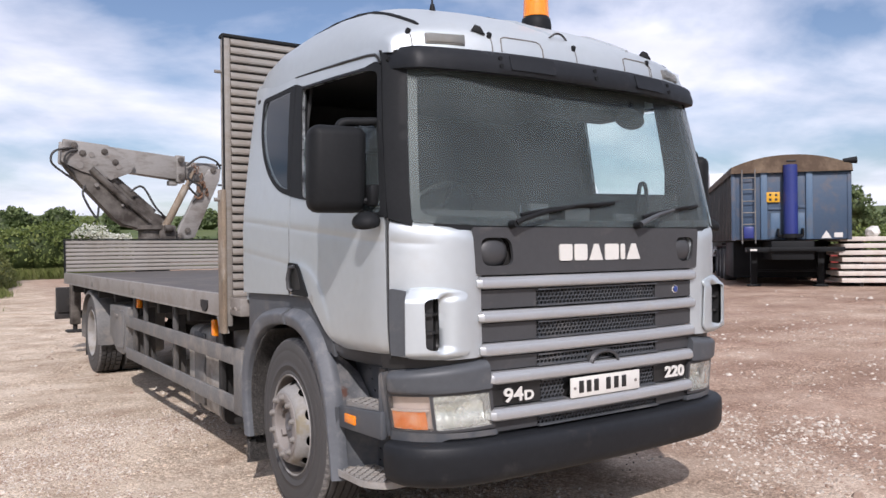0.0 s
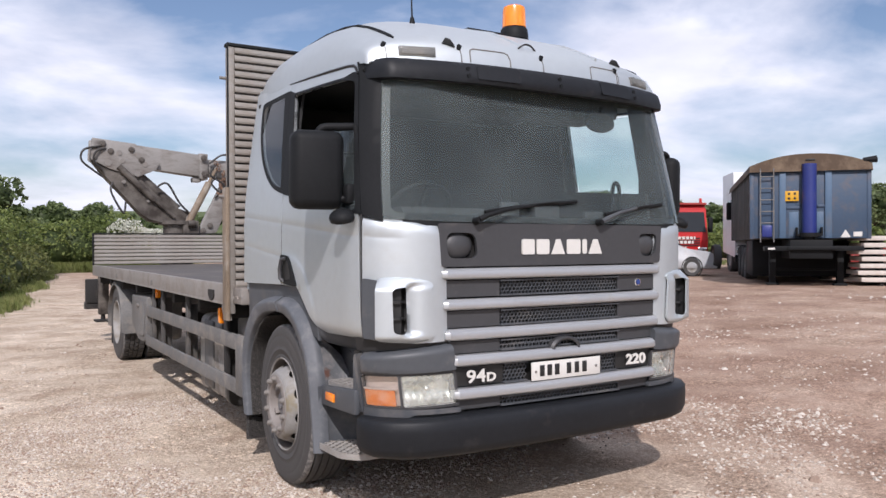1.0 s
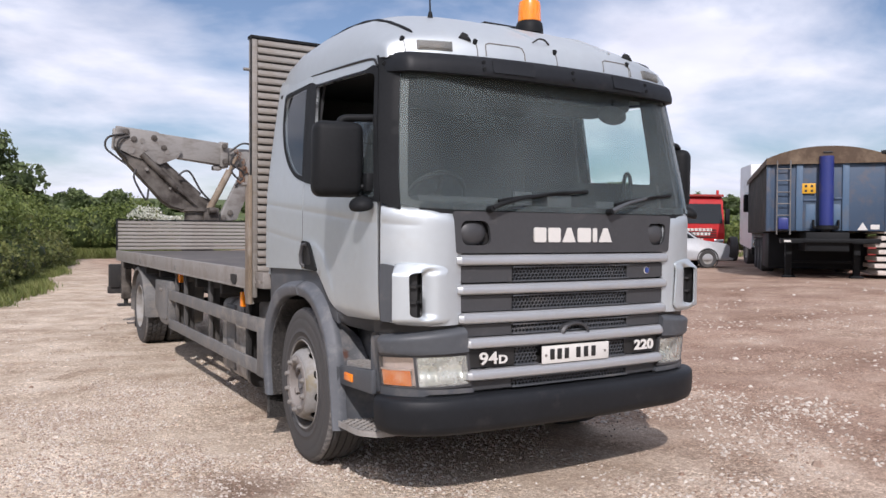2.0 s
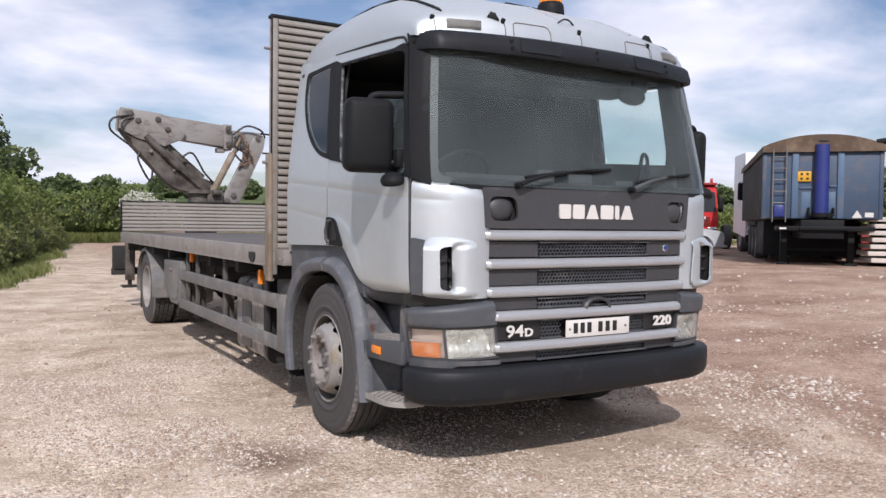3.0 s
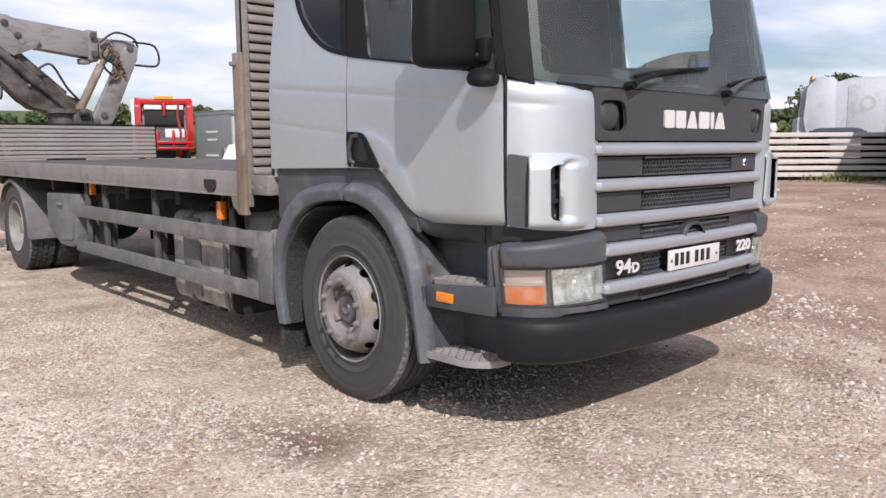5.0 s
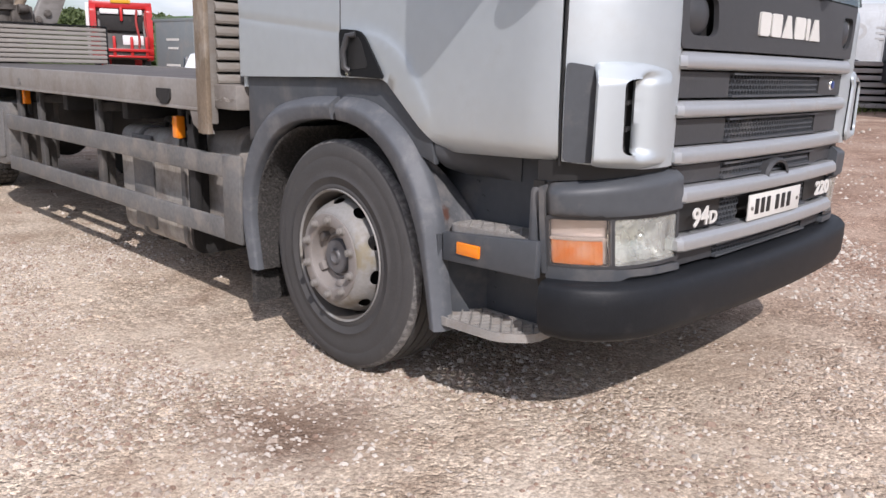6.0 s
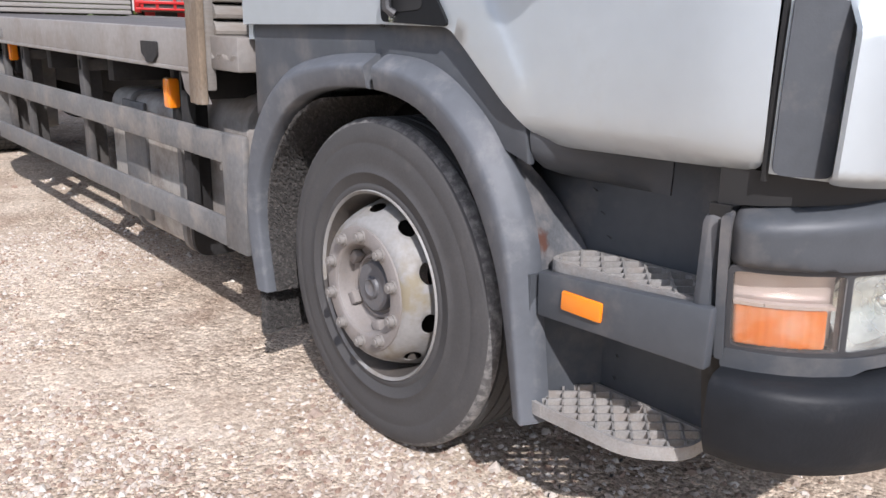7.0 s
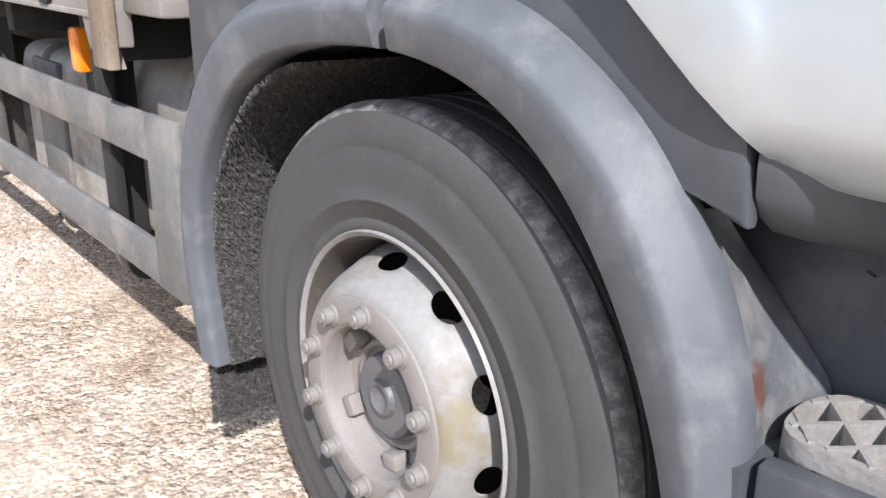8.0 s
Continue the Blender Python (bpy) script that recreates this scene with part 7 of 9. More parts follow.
for x in (-0.58, 0.58):
    if x > 0:
        continue
    back = 0.0
    seat = thing("cab_seat", "dark grey cloth lorry seat with headrest", "seat", Matrix.Translation((0, back, 0)), group="cab seats")
    bm = bmesh.new()
    box(bm, x - 0.25, x + 0.25, 1.02, 1.52, 1.48, 1.62, 0.05, 3)
    part("cushion", bm, CABIN, seat)
    bm = bmesh.new()
    box(bm, x - 0.24, x + 0.24, -0.07, 0.07, 0.0, 0.66 if x < 0 else 0.40, 0.05, 3, m=Matrix.Translation((0, 1.5, 1.58)) @ pose(0, 0, 0, -10, 0, 0))
    part("backrest", bm, CABIN, seat)
    bm = bmesh.new()
    box(bm, x - 0.13, x + 0.13, 1.58, 1.68, 2.24 - (0 if x < 0 else 0.27), 2.42 - (0 if x < 0 else 0.30), 0.04, 3)
    part("headrest", bm, CABIN, seat)
    bm = bmesh.new()
    box(bm, x - 0.2, x + 0.2, 1.1, 1.45, 1.25, 1.5, 0.03)
    part("pedestal", bm, CABIN, seat)
im = thing("interior_mirror", "oval black mirror hung inside the top of the screen", "mirror")
bm = bmesh.new()
bmesh.ops.create_uvsphere(bm, u_segments=24, v_segments=12, radius=1)
for v in bm.verts:
    v.co = Vector((0.62 + v.co.x * 0.13, 0.37 + v.co.y * 0.03, 2.385 + v.co.z * 0.066))
part("shell", bm, GRILLE, im)
bm = bmesh.new()
tube(bm, [(0.62, 0.37, 2.43), (0.63, 0.36, 2.56)], 0.012, 6)
part("stem", bm, BLACK, im)
bm = bmesh.new()
tube(bm, smooth_path([(1.0, 0.58, 1.80), (0.985, 0.57, 1.98), (0.965, 0.60, 2.0), (0.965, 0.63, 1.82)], 5), 0.014, 8)
part("grab_rail", bm, BLACK, truck)
bm = bmesh.new()
box(bm, -0.9, 0.9, 0.48, 0.9, 2.44, 2.62, 0.03)
part("overhead_shelf", bm, CABIN, truck)
bm = panel([(0.21, 1.70), (0.50, 1.70), (0.50, 2.60), (0.21, 2.60)], lambda u, z, d: skin(u, z, 0.03 + d, 1), 0.08, 0.04)
part("pillar_trim", bm, CABIN, truck)

# ---- other vehicles and things in the yard ----
def flat(name, col, rough=0.5, metal=0.0, dirt=(0.25, 0.2, 0.16), amt=0.25, sc=1.5, bump=0.0):
    return paint(name, col, rough, metal, 0.1, 1.0, dirt, amt, sc, bump, 20)


BLUE = flat("trailer_blue", (0.046, 0.078, 0.128), 0.5, 0, (0.16, 0.12, 0.09), 0.34, 2.6)
BLUEL = flat("trailer_blue_light", (0.07, 0.125, 0.20), 0.5, 0, (0.2, 0.17, 0.14), 0.25)
RAMBLUE = flat("ram_blue", (0.022, 0.034, 0.17), 0.4, 0, (0.12, 0.1, 0.1), 0.15)
SHEET = flat("brown_sheet", (0.092, 0.063, 0.042), 0.9, 0, (0.24, 0.18, 0.12), 0.4, 2.0, 0.4)
GREYSIDE = flat("grey_side", (0.07, 0.067, 0.064), 0.6, 0, (0.22, 0.18, 0.15), 0.3)
RED = flat("red_paint", (0.45, 0.018, 0.018), 0.35, 0, (0.2, 0.1, 0.08), 0.12)
REDDARK = flat("red_dull", (0.30, 0.03, 0.025), 0.6, 0, (0.2, 0.12, 0.1), 0.3)
WHITEP = flat("white_paint", (0.72, 0.73, 0.73), 0.4, 0, (0.45, 0.41, 0.36), 0.2)
GREYWHITE = flat("grey_white", (0.46, 0.49, 0.51), 0.5, 0, (0.3, 0.29, 0.27), 0.3)
CONC = flat("pale_concrete", (0.62, 0.57, 0.52), 0.9, 0, (0.45, 0.37, 0.3), 0.3, 2.0, 0.3)
SKIPG = flat("skip_grey", (0.17, 0.19, 0.195), 0.6, 0, (0.28, 0.25, 0.22), 0.3)
SKIPL = flat("skip_pale", (0.42, 0.43, 0.43), 0.6, 0, (0.3, 0.26, 0.22), 0.3)
GREEN = flat("dull_green", (0.10, 0.16, 0.08), 0.7)
YELLOW = flat("yellow_sign", (0.62, 0.33, 0.015), 0.5, 0, (0.4, 0.3, 0.2), 0.1)
CARSILVER = flat("car_silver", (0.55, 0.57, 0.59), 0.3, 0.4, (0.4, 0.36, 0.32), 0.1)
VANBLACK = flat("charcoal_paint", (0.035, 0.036, 0.042), 0.45, 0, (0.14, 0.12, 0.11), 0.2)
WINDOW = paint("dark_window", (0.03, 0.035, 0.04), 0.06, 0, 0.05)


def slab(parent, name, mat, x0, x1, y0, y1, z0, z1, bev=0.02, label=""):
    bm = bmesh.new()
    box(bm, x0, x1, y0, y1, z0, z1, bev)
    return part(name, bm, mat, parent, label)


def far_wheel(parent, x, y, r, w, rimmat=RIM, name="wheel"):
    s = 1 if x > 0 else -1
    bm = bmesh.new()
    lathe(bm, [(r * 0.58, s * w * 0.45), (r * 0.62, s * w * 0.5), (r * 0.93, s * w * 0.5), (r, s * w * 0.36), (r, -s * w * 0.4), (r * 0.9, -s * w * 0.5), (r * 0.3, -s * w * 0.5)], (x, y, r), "x", 32)
    t = part(name, bm, TREAD, parent)
    bm = bmesh.new()
    lathe(bm, [(r * 0.59, s * w * 0.45), (r * 0.52, s * w * 0.28), (r * 0.3, s * w * 0.22), (r * 0.16, s * w * 0.4), (0, s * w * 0.4)], (x, y, r), "x", 24)
    for k in range(5):
        a = 2 * math.pi * k / 5
        cyl(bm, (x + s * w * 0.24, y + r * 0.36 * math.cos(a), r + r * 0.36 * math.sin(a)), (x + s * w * 0.3, y + r * 0.36 * math.cos(a), r + r * 0.36 * math.sin(a)), r * 0.06, seg=6)
    part("rim", bm, rimmat, t)


def at(x, y, deg):
    return pose(x, y, ground_z(x, y), 0, 0, deg)


# blue tipping trailer: x across, y back from its nose
def tipper():
    T = thing("tipper_trailer", "parked blue tipping trailer with brown roll-over sheet, legs down", "trailer", at(15.5, 8.65, -48.5))
    W, L, B, H = 1.38, 9.0, 1.22, 3.10
    bm = bmesh.new()
    box(bm, -W + 0.03, W - 0.03, 0.05, L, B, H, 0.02)
    body = part("body", bm, GREYSIDE, T, "dirty grey ribbed body")
    bm = bmesh.new()
    box(bm, -W, W, 0.0, 0.06, B + 0.02, H, 0.01)
    fw = part("front_wall", bm, BLUE, T, "scuffed blue front wall")
    for xa, xb in ((-0.72, -0.56), (0.36, 0.52)):
        slab(fw, "stiffener", BLUEL, xa, xb, -0.05, 0.01, B + 0.02, H - 0.05, 0.012)
    for sx in (-1, 1):
        slab(fw, "corner_post", BLUE, sx * W - 0.05, sx * W + 0.05, -0.02, 0.09, B, H, 0.012)
    for xa, xb, za, zb in ((-0.54, -0.2, 2.0, 2.06), (0.18, 0.36, 2.04, 2.10), (-1.3, 1.3, H - 0.12, H - 0.06)):
        slab(fw, "cross_rib", BLUEL if zb < 2 else BLUE, xa, xb, -0.03, 0.01, za, zb, 0.008)
    slab(fw, "lower_recess", paint("recess_blue", (0.05, 0.08, 0.12), 0.6), -0.5, 0.34, -0.008, 0.01, B + 0.05, 1.96, 0)
    for xa, xb in ((-0.48, -0.26), (0.14, 0.33)):
        slab(fw, "recess_panel", BLUEL, xa, xb, -0.02, 0.01, B + 0.08, 1.92, 0.006)
    # tipping ram in its cradle
    bm = bmesh.new()
    cyl(bm, (-0.02, -0.16, 1.35), (-0.02, -0.13, H + 0.04), 0.17, seg=28)
    part("tipping_ram", bm, RAMBLUE, T, "bright blue hydraulic tipping ram")
    bm = bmesh.new()
    cyl(bm, (-0.02, -0.16, 1.28), (-0.02, -0.16, 1.38), 0.23, seg=24)
    cyl(bm, (-0.02, -0.16, 1.02), (-0.02, -0.16, 1.28), 0.13, seg=20)
    box(bm, -0.30, 0.26, -0.2, 0.0, 1.30, 1.36, 0.01)
    box(bm, -0.33, -0.29, -0.2, 0.0, 1.3, 1.52, 0.01)
    box(bm, 0.25, 0.29, -0.2, 0.0, 1.3, 1.52, 0.01)
    part("ram_cradle", bm, BLACK, T)
    # ladder
    for x in (-1.18, -0.86):
        bm = bmesh.new()
        tube(bm, [(x, -0.12, B - 0.08), (x, -0.10, H - 0.05), (x, 0.0, H - 0.02)], 0.018, 8)
        part("ladder_rail", bm, RAIL, T)
    for k in range(6):
        bm = bmesh.new()
        z = B + 0.12 + 0.3 * k
        cyl(bm, (-1.18, -0.115, z), (-0.86, -0.115, z), 0.014, seg=8)
        part("rung", bm, RAIL, T)
    slab(T, "blue_can", RAMBLUE, -1.15, -0.9, -0.16, 0.0, B + 0.05, B + 0.36, 0.03)
    # hazard and plate markings as plain shapes
    sg = slab(fw, "yellow_sign", YELLOW, -0.58, -0.26, -0.058, -0.05, 2.20, 2.46, 0.004, "yellow plate with dark bars")
    for z in (2.27, 2.39):
        for x in (-0.49, -0.35):
            slab(sg, "sign_bar", INK, x - 0.03, x + 0.03, -0.062, -0.057, z - 0.03, z + 0.03, 0)
    bm = bmesh.new()
    prism(bm, [(0.72, 1.26), (0.96, 1.26), (0.84, 1.46)], "y", -0.012, -0.004)
    part("triangle_sign", bm, WHITE, fw)
    slab(fw, "white_sign", WHITE, 1.02, 1.22, -0.012, -0.004, 1.28, 1.40, 0)
    # side ribs
    for sx in (-1, 1):
        for k in range(20):
            y = 0.3 + 0.42 * k
            slab(body, "side_rib", GREYSIDE, *sorted((sx * (W - 0.03), sx * (W + 0.03))), y, y + 0.09, B, H - 0.05, 0.01)
        slab(body, "top_rail", RAIL, *sorted((sx * (W - 0.05), sx * (W + 0.05))), 0, L, H - 0.05, H + 0.04, 0.01)
    # roll-over sheet, humped
    bm = bmesh.new()
    rows = []
    for j in range(25):
        y = -0.10 + (L + 0.1) * j / 24
        row = []
        for i in range(19):
            q = -1 + 2 * i / 18
            z = H + 0.02 + 0.29 * (1 - abs(q) ** 2.2) + (0.018 * math.sin(j * 1.9 + q * 4) + 0.012 * math.sin(q * 11 + j)) * min(1.0, j / 2)
            row.append(bm.verts.new((q * (W + 0.05), y, z)))
        row = [bm.verts.new((-W - 0.07, y, H - 0.16))] + row + [bm.verts.new((W + 0.07, y, H - 0.16))]
        rows.append(row)
    for A, Bq in zip(rows, rows[1:]):
        for i in range(len(A) - 1):
            bm.faces.new((A[i], A[i + 1], Bq[i + 1], Bq[i]))
    low = [bm.verts.new((v.co.x, v.co.y - 0.005, H - 0.14)) for v in rows[0]]
    for i in range(len(low) - 1):
        bm.faces.new((rows[0][i], rows[0][i + 1], low[i + 1], low[i]))
    sheet = part("load_sheet", bm, SHEET, T, "brown dusty roll-over sheet", 60)
    slab(sheet, "vent", INK, -0.1, 0.12, -0.12, -0.09, H + 0.13, H + 0.17, 0.005)
    bm = bmesh.new()
    cyl(bm, (W - 0.15, -0.05, H + 0.10), (W + 0.16, -0.05, H + 0.12), 0.06, 0.09, 16)
    part("sheet_roller", bm, BLACK, sheet)
    # chassis, legs and running gear
    bm = bmesh.new()
    box(bm, -1.1, 1.2, -0.35, 0.1, 0.92, 1.04, 0.01)
    box(bm, -0.5, 0.5, -0.3, L, 0.72, 1.2, 0.01)
    part("chassis", bm, BLACK, T)
    # added black box paints in the deep shade under the trailer
    slab(T, "belly_tank", BLACK, -1.25, 1.25, 1.5, 3.7, 0.2, 1.2, 0.03)
    slab(T, "number_board", WHITE, -1.02, -0.86, -0.37, -0.34, 0.95, 1.0, 0)
    slab(T, "coupling_plate", BLACK, -0.55, 0.55, -0.4, -0.34, 0.94, 1.02, 0.01)
    for sx in (-1, 1):
        bm = bmesh.new()
        box(bm, sx * 0.82 - 0.08, sx * 0.82 + 0.08, 0.55, 0.72, 0.05, 1.0, 0.01)
        leg = part("landing_leg", bm, BLACK, T)
        slab(leg, "foot", BLACK, sx * 0.82 - 0.16, sx * 0.82 + 0.16, 0.48, 0.79, 0.0, 0.06, 0.01)
    bm = bmesh.new()
    cyl(bm, (-0.8, 0.62, 0.42), (0.8, 0.62, 0.42), 0.03, seg=8)
    part("leg_brace", bm, BLACK, T)
    for y in (4.3, 5.6, 6.9):
        for sx in (-1, 1):
            far_wheel(T, sx * 1.06, y, 0.52, 0.38)
            slab(T, "mudguard", BLACK, sx * 1.06 - 0.2, sx * 1.06 + 0.2, y - 0.5, y + 0.5, 1.03, 1.07, 0.01)


tipper()


def slabs():
    """Stack of long pale concrete beams on dark bearers."""
    m = at(16.9, 8.29, -45)
    for k in range(7):
        S = thing("concrete_beam", "long pale concrete beam in a stack with dark gaps", "concrete beam", m, group="stack of concrete beams")
        z = 0.10 + 0.178 * k
        dx = (0.05, -0.03, 0.02, 0.06, -0.02, 0.03, 0.0)[k]
        slab(S, "beam", CONC, dx, 4.6 + dx, -0.45, 1.6, z, z + 0.115, 0.012)
        for x in (0.5, 2.3, 4.1):
            slab(S, "bearer", DARK, x, x + 0.08, -0.38, 1.5, z - 0.06 if k else 0.0, z, 0)
    R = thing("white_bag", "crumpled white plastic bag on the beam stack", "bag", m)
    bm = bmesh.new()
    bmesh.ops.create_icosphere(bm, subdivisions=3, radius=0.2)
    for v in bm.verts:
        v.co = Vector((v.co.x * 0.9, v.co.y * 0.8, v.co.z * 0.75)) * (1 + 0.35 * noise.noise(v.co * 9))
        v.co += Vector((1.0, 0.2, 0.10 + 0.178 * 6 + 0.115 + 0.13))
    part("plastic", bm, WHITE, R)


slabs()


def lorry_cab(T, w, h, mat, y0=0.0, depth=1.9, glassz=(1.75, 2.55), visor_up=True):
    """A plain far-off cab facing -y."""
    hw = w / 2
    bm = bmesh.new()
    prism(bm, rounded([(y0 + 0.05, 0.55), (y0, 1.2), (y0 + 0.05, glassz[0]), (y0 + 0.22, glassz[1]), (y0 + 0.3, h), (y0 + depth, h), (y0 + depth, 0.75)], [0.04, 0.05, 0.03, 0.05, 0.12, 0.08, 0.02], 3), "x", -hw, hw, 0.03)
    c = part("cab", bm, mat, T)
    bm = bmesh.new()
    a0, a1 = y0 + 0.03, y0 + 0.18
    vs = [bm.verts.new(p) for p in ((-hw + 0.08, a0, glassz[0] + 0.03), (hw - 0.08, a0, glassz[0] + 0.03), (hw - 0.1, a1 - 0.0, glassz[1] - 0.03), (-hw + 0.1, a1 - 0.0, glassz[1] - 0.03))]
    ws_ = [bm.verts.new(v.co + Vector((0, 0.06, 0))) for v in vs]
    bm.faces.new(vs)
    bm.faces.new(ws_[::-1])
    for i in range(4):
        bm.faces.new((vs[i], vs[(i + 1) % 4], ws_[(i + 1) % 4], ws_[i]))
    part("windscreen", bm, WINDOW, c)
    for sx in (-1, 1):
        slab(c, "side_window", WINDOW, *sorted((sx * (hw - 0.02), sx * (hw + 0.012))), y0 + 0.35, y0 + 1.2, glassz[0] + 0.05, glassz[1] - 0.05, 0.01)
        slab(c, "headlamp", CHROME, sx * (hw - 0.25) - 0.2, sx * (hw - 0.25) + 0.2, y0 - 0.02, y0 + 0.1, 0.72, 0.92, 0.02)
        slab(c, "wing_mirror", BLACK, sx * (hw + 0.17) - 0.10, sx * (hw + 0.17) + 0.10, y0 + 0.1, y0 + 0.25, glassz[0], glassz[0] + 0.65, 0.04)
        slab(c, "mirror_arm", BLACK, *sorted((sx * (hw - 0.02), sx * (hw + 0.12))), y0 + 0.16, y0 + 0.2, glassz[1] - 0.22, glassz[1] - 0.18, 0)
    slab(c, "bumper", BLACK if mat is not RED else RED, -hw, hw, y0 - 0.06, y0 + 0.2, 0.38, 0.66, 0.04)
    for k in range(4):
        slab(c, "grille_slot", INK, -hw + 0.35, hw - 0.35, y0 - 0.015, y0 + 0.08, 0.98 + 0.1 * k, 1.03 + 0.1 * k, 0)
    return c


def red_lorry():
    T = thing("red_lorry", "red steel-haulage lorry facing the yard, white lettering as bars", "lorry", at(22.75, 19.4, -28))
    c = lorry_cab(T, 2.5, 2.75, RED, 0, 1.8, (1.55, 2.45))
    slab(c, "roof_strip", REDDARK, -1.25, 1.25, 0.12, 0.5, 2.72, 2.82, 0.03)
    slab(c, "beacon_post", RED, 1.05, 1.15, 0.4, 0.5, 2.78, 3.02, 0.02)
    for z, xa, xb in ((1.32, -0.55, 0.7), (1.14, -0.3, 0.62), (0.92, 0.0, 0.4)):
        x = xa
        while x < xb - 0.05:
            w = 0.12 if z > 1 else 0.07
            slab(c, "letter_bar", WHITE, x, min(x + w, xb), -0.02, 0.02, z - 0.06 if z > 1 else z - 0.035, z + 0.06 if z > 1 else z + 0.035, 0)
            x += w + 0.05
    slab(T, "load_bed", RAIL, -1.22, 1.22, 1.9, 8.0, 1.0, 1.15, 0.01)
    slab(T, "chassis", DARK, -0.45, 0.45, 0.4, 8.0, 0.6, 1.0, 0.01)
    for y in (1.0, 6.3):
        for sx in (-1, 1):
            far_wheel(T, sx * 1.05, y, 0.5, 0.3)


red_lorry()


def hatchback(name, label, m, mat):
    T = thing(name, label, "car", m)
    L, hw = 4.1, 0.85
    side = [(-2.05, 0.35), (-2.08, 0.62), (-1.95, 0.82), (-1.05, 0.98), (-0.45, 1.38), (0.2, 1.48), (1.1, 1.45), (1.75, 1.18), (2.0, 0.95), (2.05, 0.5), (1.98, 0.30), (-1.9, 0.25)]
    bm = bmesh.new()
    outline = [(p.x, p.y) for p in smooth_path([(a, b, 0) for a, b in side] + [(side[0][0], side[0][1], 0)], 4)[:-1]]
    rows = []
    for q, k in ((-1, 0.90), (-0.97, 0.97), (-0.8, 1.0), (0, 1.012), (0.8, 1.0), (0.97, 0.97), (1, 0.90)):
        row = []
        for y, z in outline:
            inset = 1 - 0.2 * max(0.0, z - 0.85) / 0.6
            row.append(bm.verts.new((q * hw * inset, y * (1 - 0.03 * abs(q) ** 3), 0.75 + (z - 0.75) * k)))
        rows.append(row)
    n = len(outline)
    for A, B in zip(rows, rows[1:]):
        for i in range(n):
            bm.faces.new((A[i], A[(i + 1) % n], B[(i + 1) % n], B[i]))
    bm.faces.new(rows[0])
    bm.faces.new(rows[-1][::-1])
    body = part("body", bm, mat, T, "", 50)
    for sx in (-1, 1):
        bm = bmesh.new()
        prism(bm, rounded([(-0.85, 1.0), (-0.40, 1.32), (0.2, 1.40), (0.2, 1.0)], 0.03, 2), "x", sx * (hw - 0.085), sx * (hw - 0.05))
        part("window", bm, WINDOW, body)
        bm = bmesh.new()
        prism(bm, rounded([(0.28, 1.0), (0.28, 1.40), (1.05, 1.37), (1.5, 1.08), (1.4, 1.0)], 0.03, 2), "x", sx * (hw - 0.085), sx * (hw - 0.05))
        part("window", bm, WINDOW, body)
        slab(body, "headlamp", CHROME, sx * 0.62 - 0.15, sx * 0.62 + 0.15, -2.02, -1.8, 0.66, 0.80, 0.03)
        slab(body, "tail_lamp", REDLENS, sx * 0.66 - 0.1, sx * 0.66 + 0.1, 1.85, 2.04, 0.75, 0.98, 0.03)
        for y in (-1.28, 1.25):
            far_wheel(T, sx * 0.76, y, 0.31, 0.2, HUB if False else RIM)
            bm = bmesh.new()
            lathe(bm, [(0.34, sx * 0.80), (0.36, sx * 0.862), (0.33, sx * 0.862)], (0, y, 0.31), "x", 28)
            part("wheel_arch", bm, INK, body)
    bm = bmesh.new()
    vs = [bm.verts.new(p) for p in ((-0.66, -1.0, 1.01), (0.66, -1.0, 1.01), (0.58, -0.46, 1.38), (-0.58, -0.46, 1.38))]
    vb = [bm.verts.new(v.co + Vector((0, -0.012, 0.022))) for v in vs]
    bm.faces.new(vb)
    bm.faces.new(vs[::-1])
    for i in range(4):
        bm.faces.new((vs[i], vs[(i + 1) % 4], vb[(i + 1) % 4], vb[i]))
    part("windscreen", bm, WINDOW, body)
    slab(body, "grille", INK, -0.4, 0.4, -2.09, -2.0, 0.42, 0.56, 0.01)
    return T


hatchback("silver_car", "silver hatchback parked before the red lorry", at(17.1, 15.8, 60), CARSILVER)
hatchback("black_car", "black car with red tail lamps behind the beams", at(24.5, 8.6, 120), VANBLACK)

W = thing("white_lorry", "white tractor unit parked behind the tipping trailer", "lorry", at(22.2, 14.6, -40))
lorry_cab(W, 2.5, 3.75, WHITEP, 0, 2.2, (1.95, 2.75))
slab(W, "chassis", DARK, -0.45, 0.45, 0.4, 6.0, 0.6, 1.0, 0.01)
for y in (1.2, 4.6):
    for sx in (-1, 1):
        far_wheel(W, sx * 1.05, y, 0.52, 0.32)


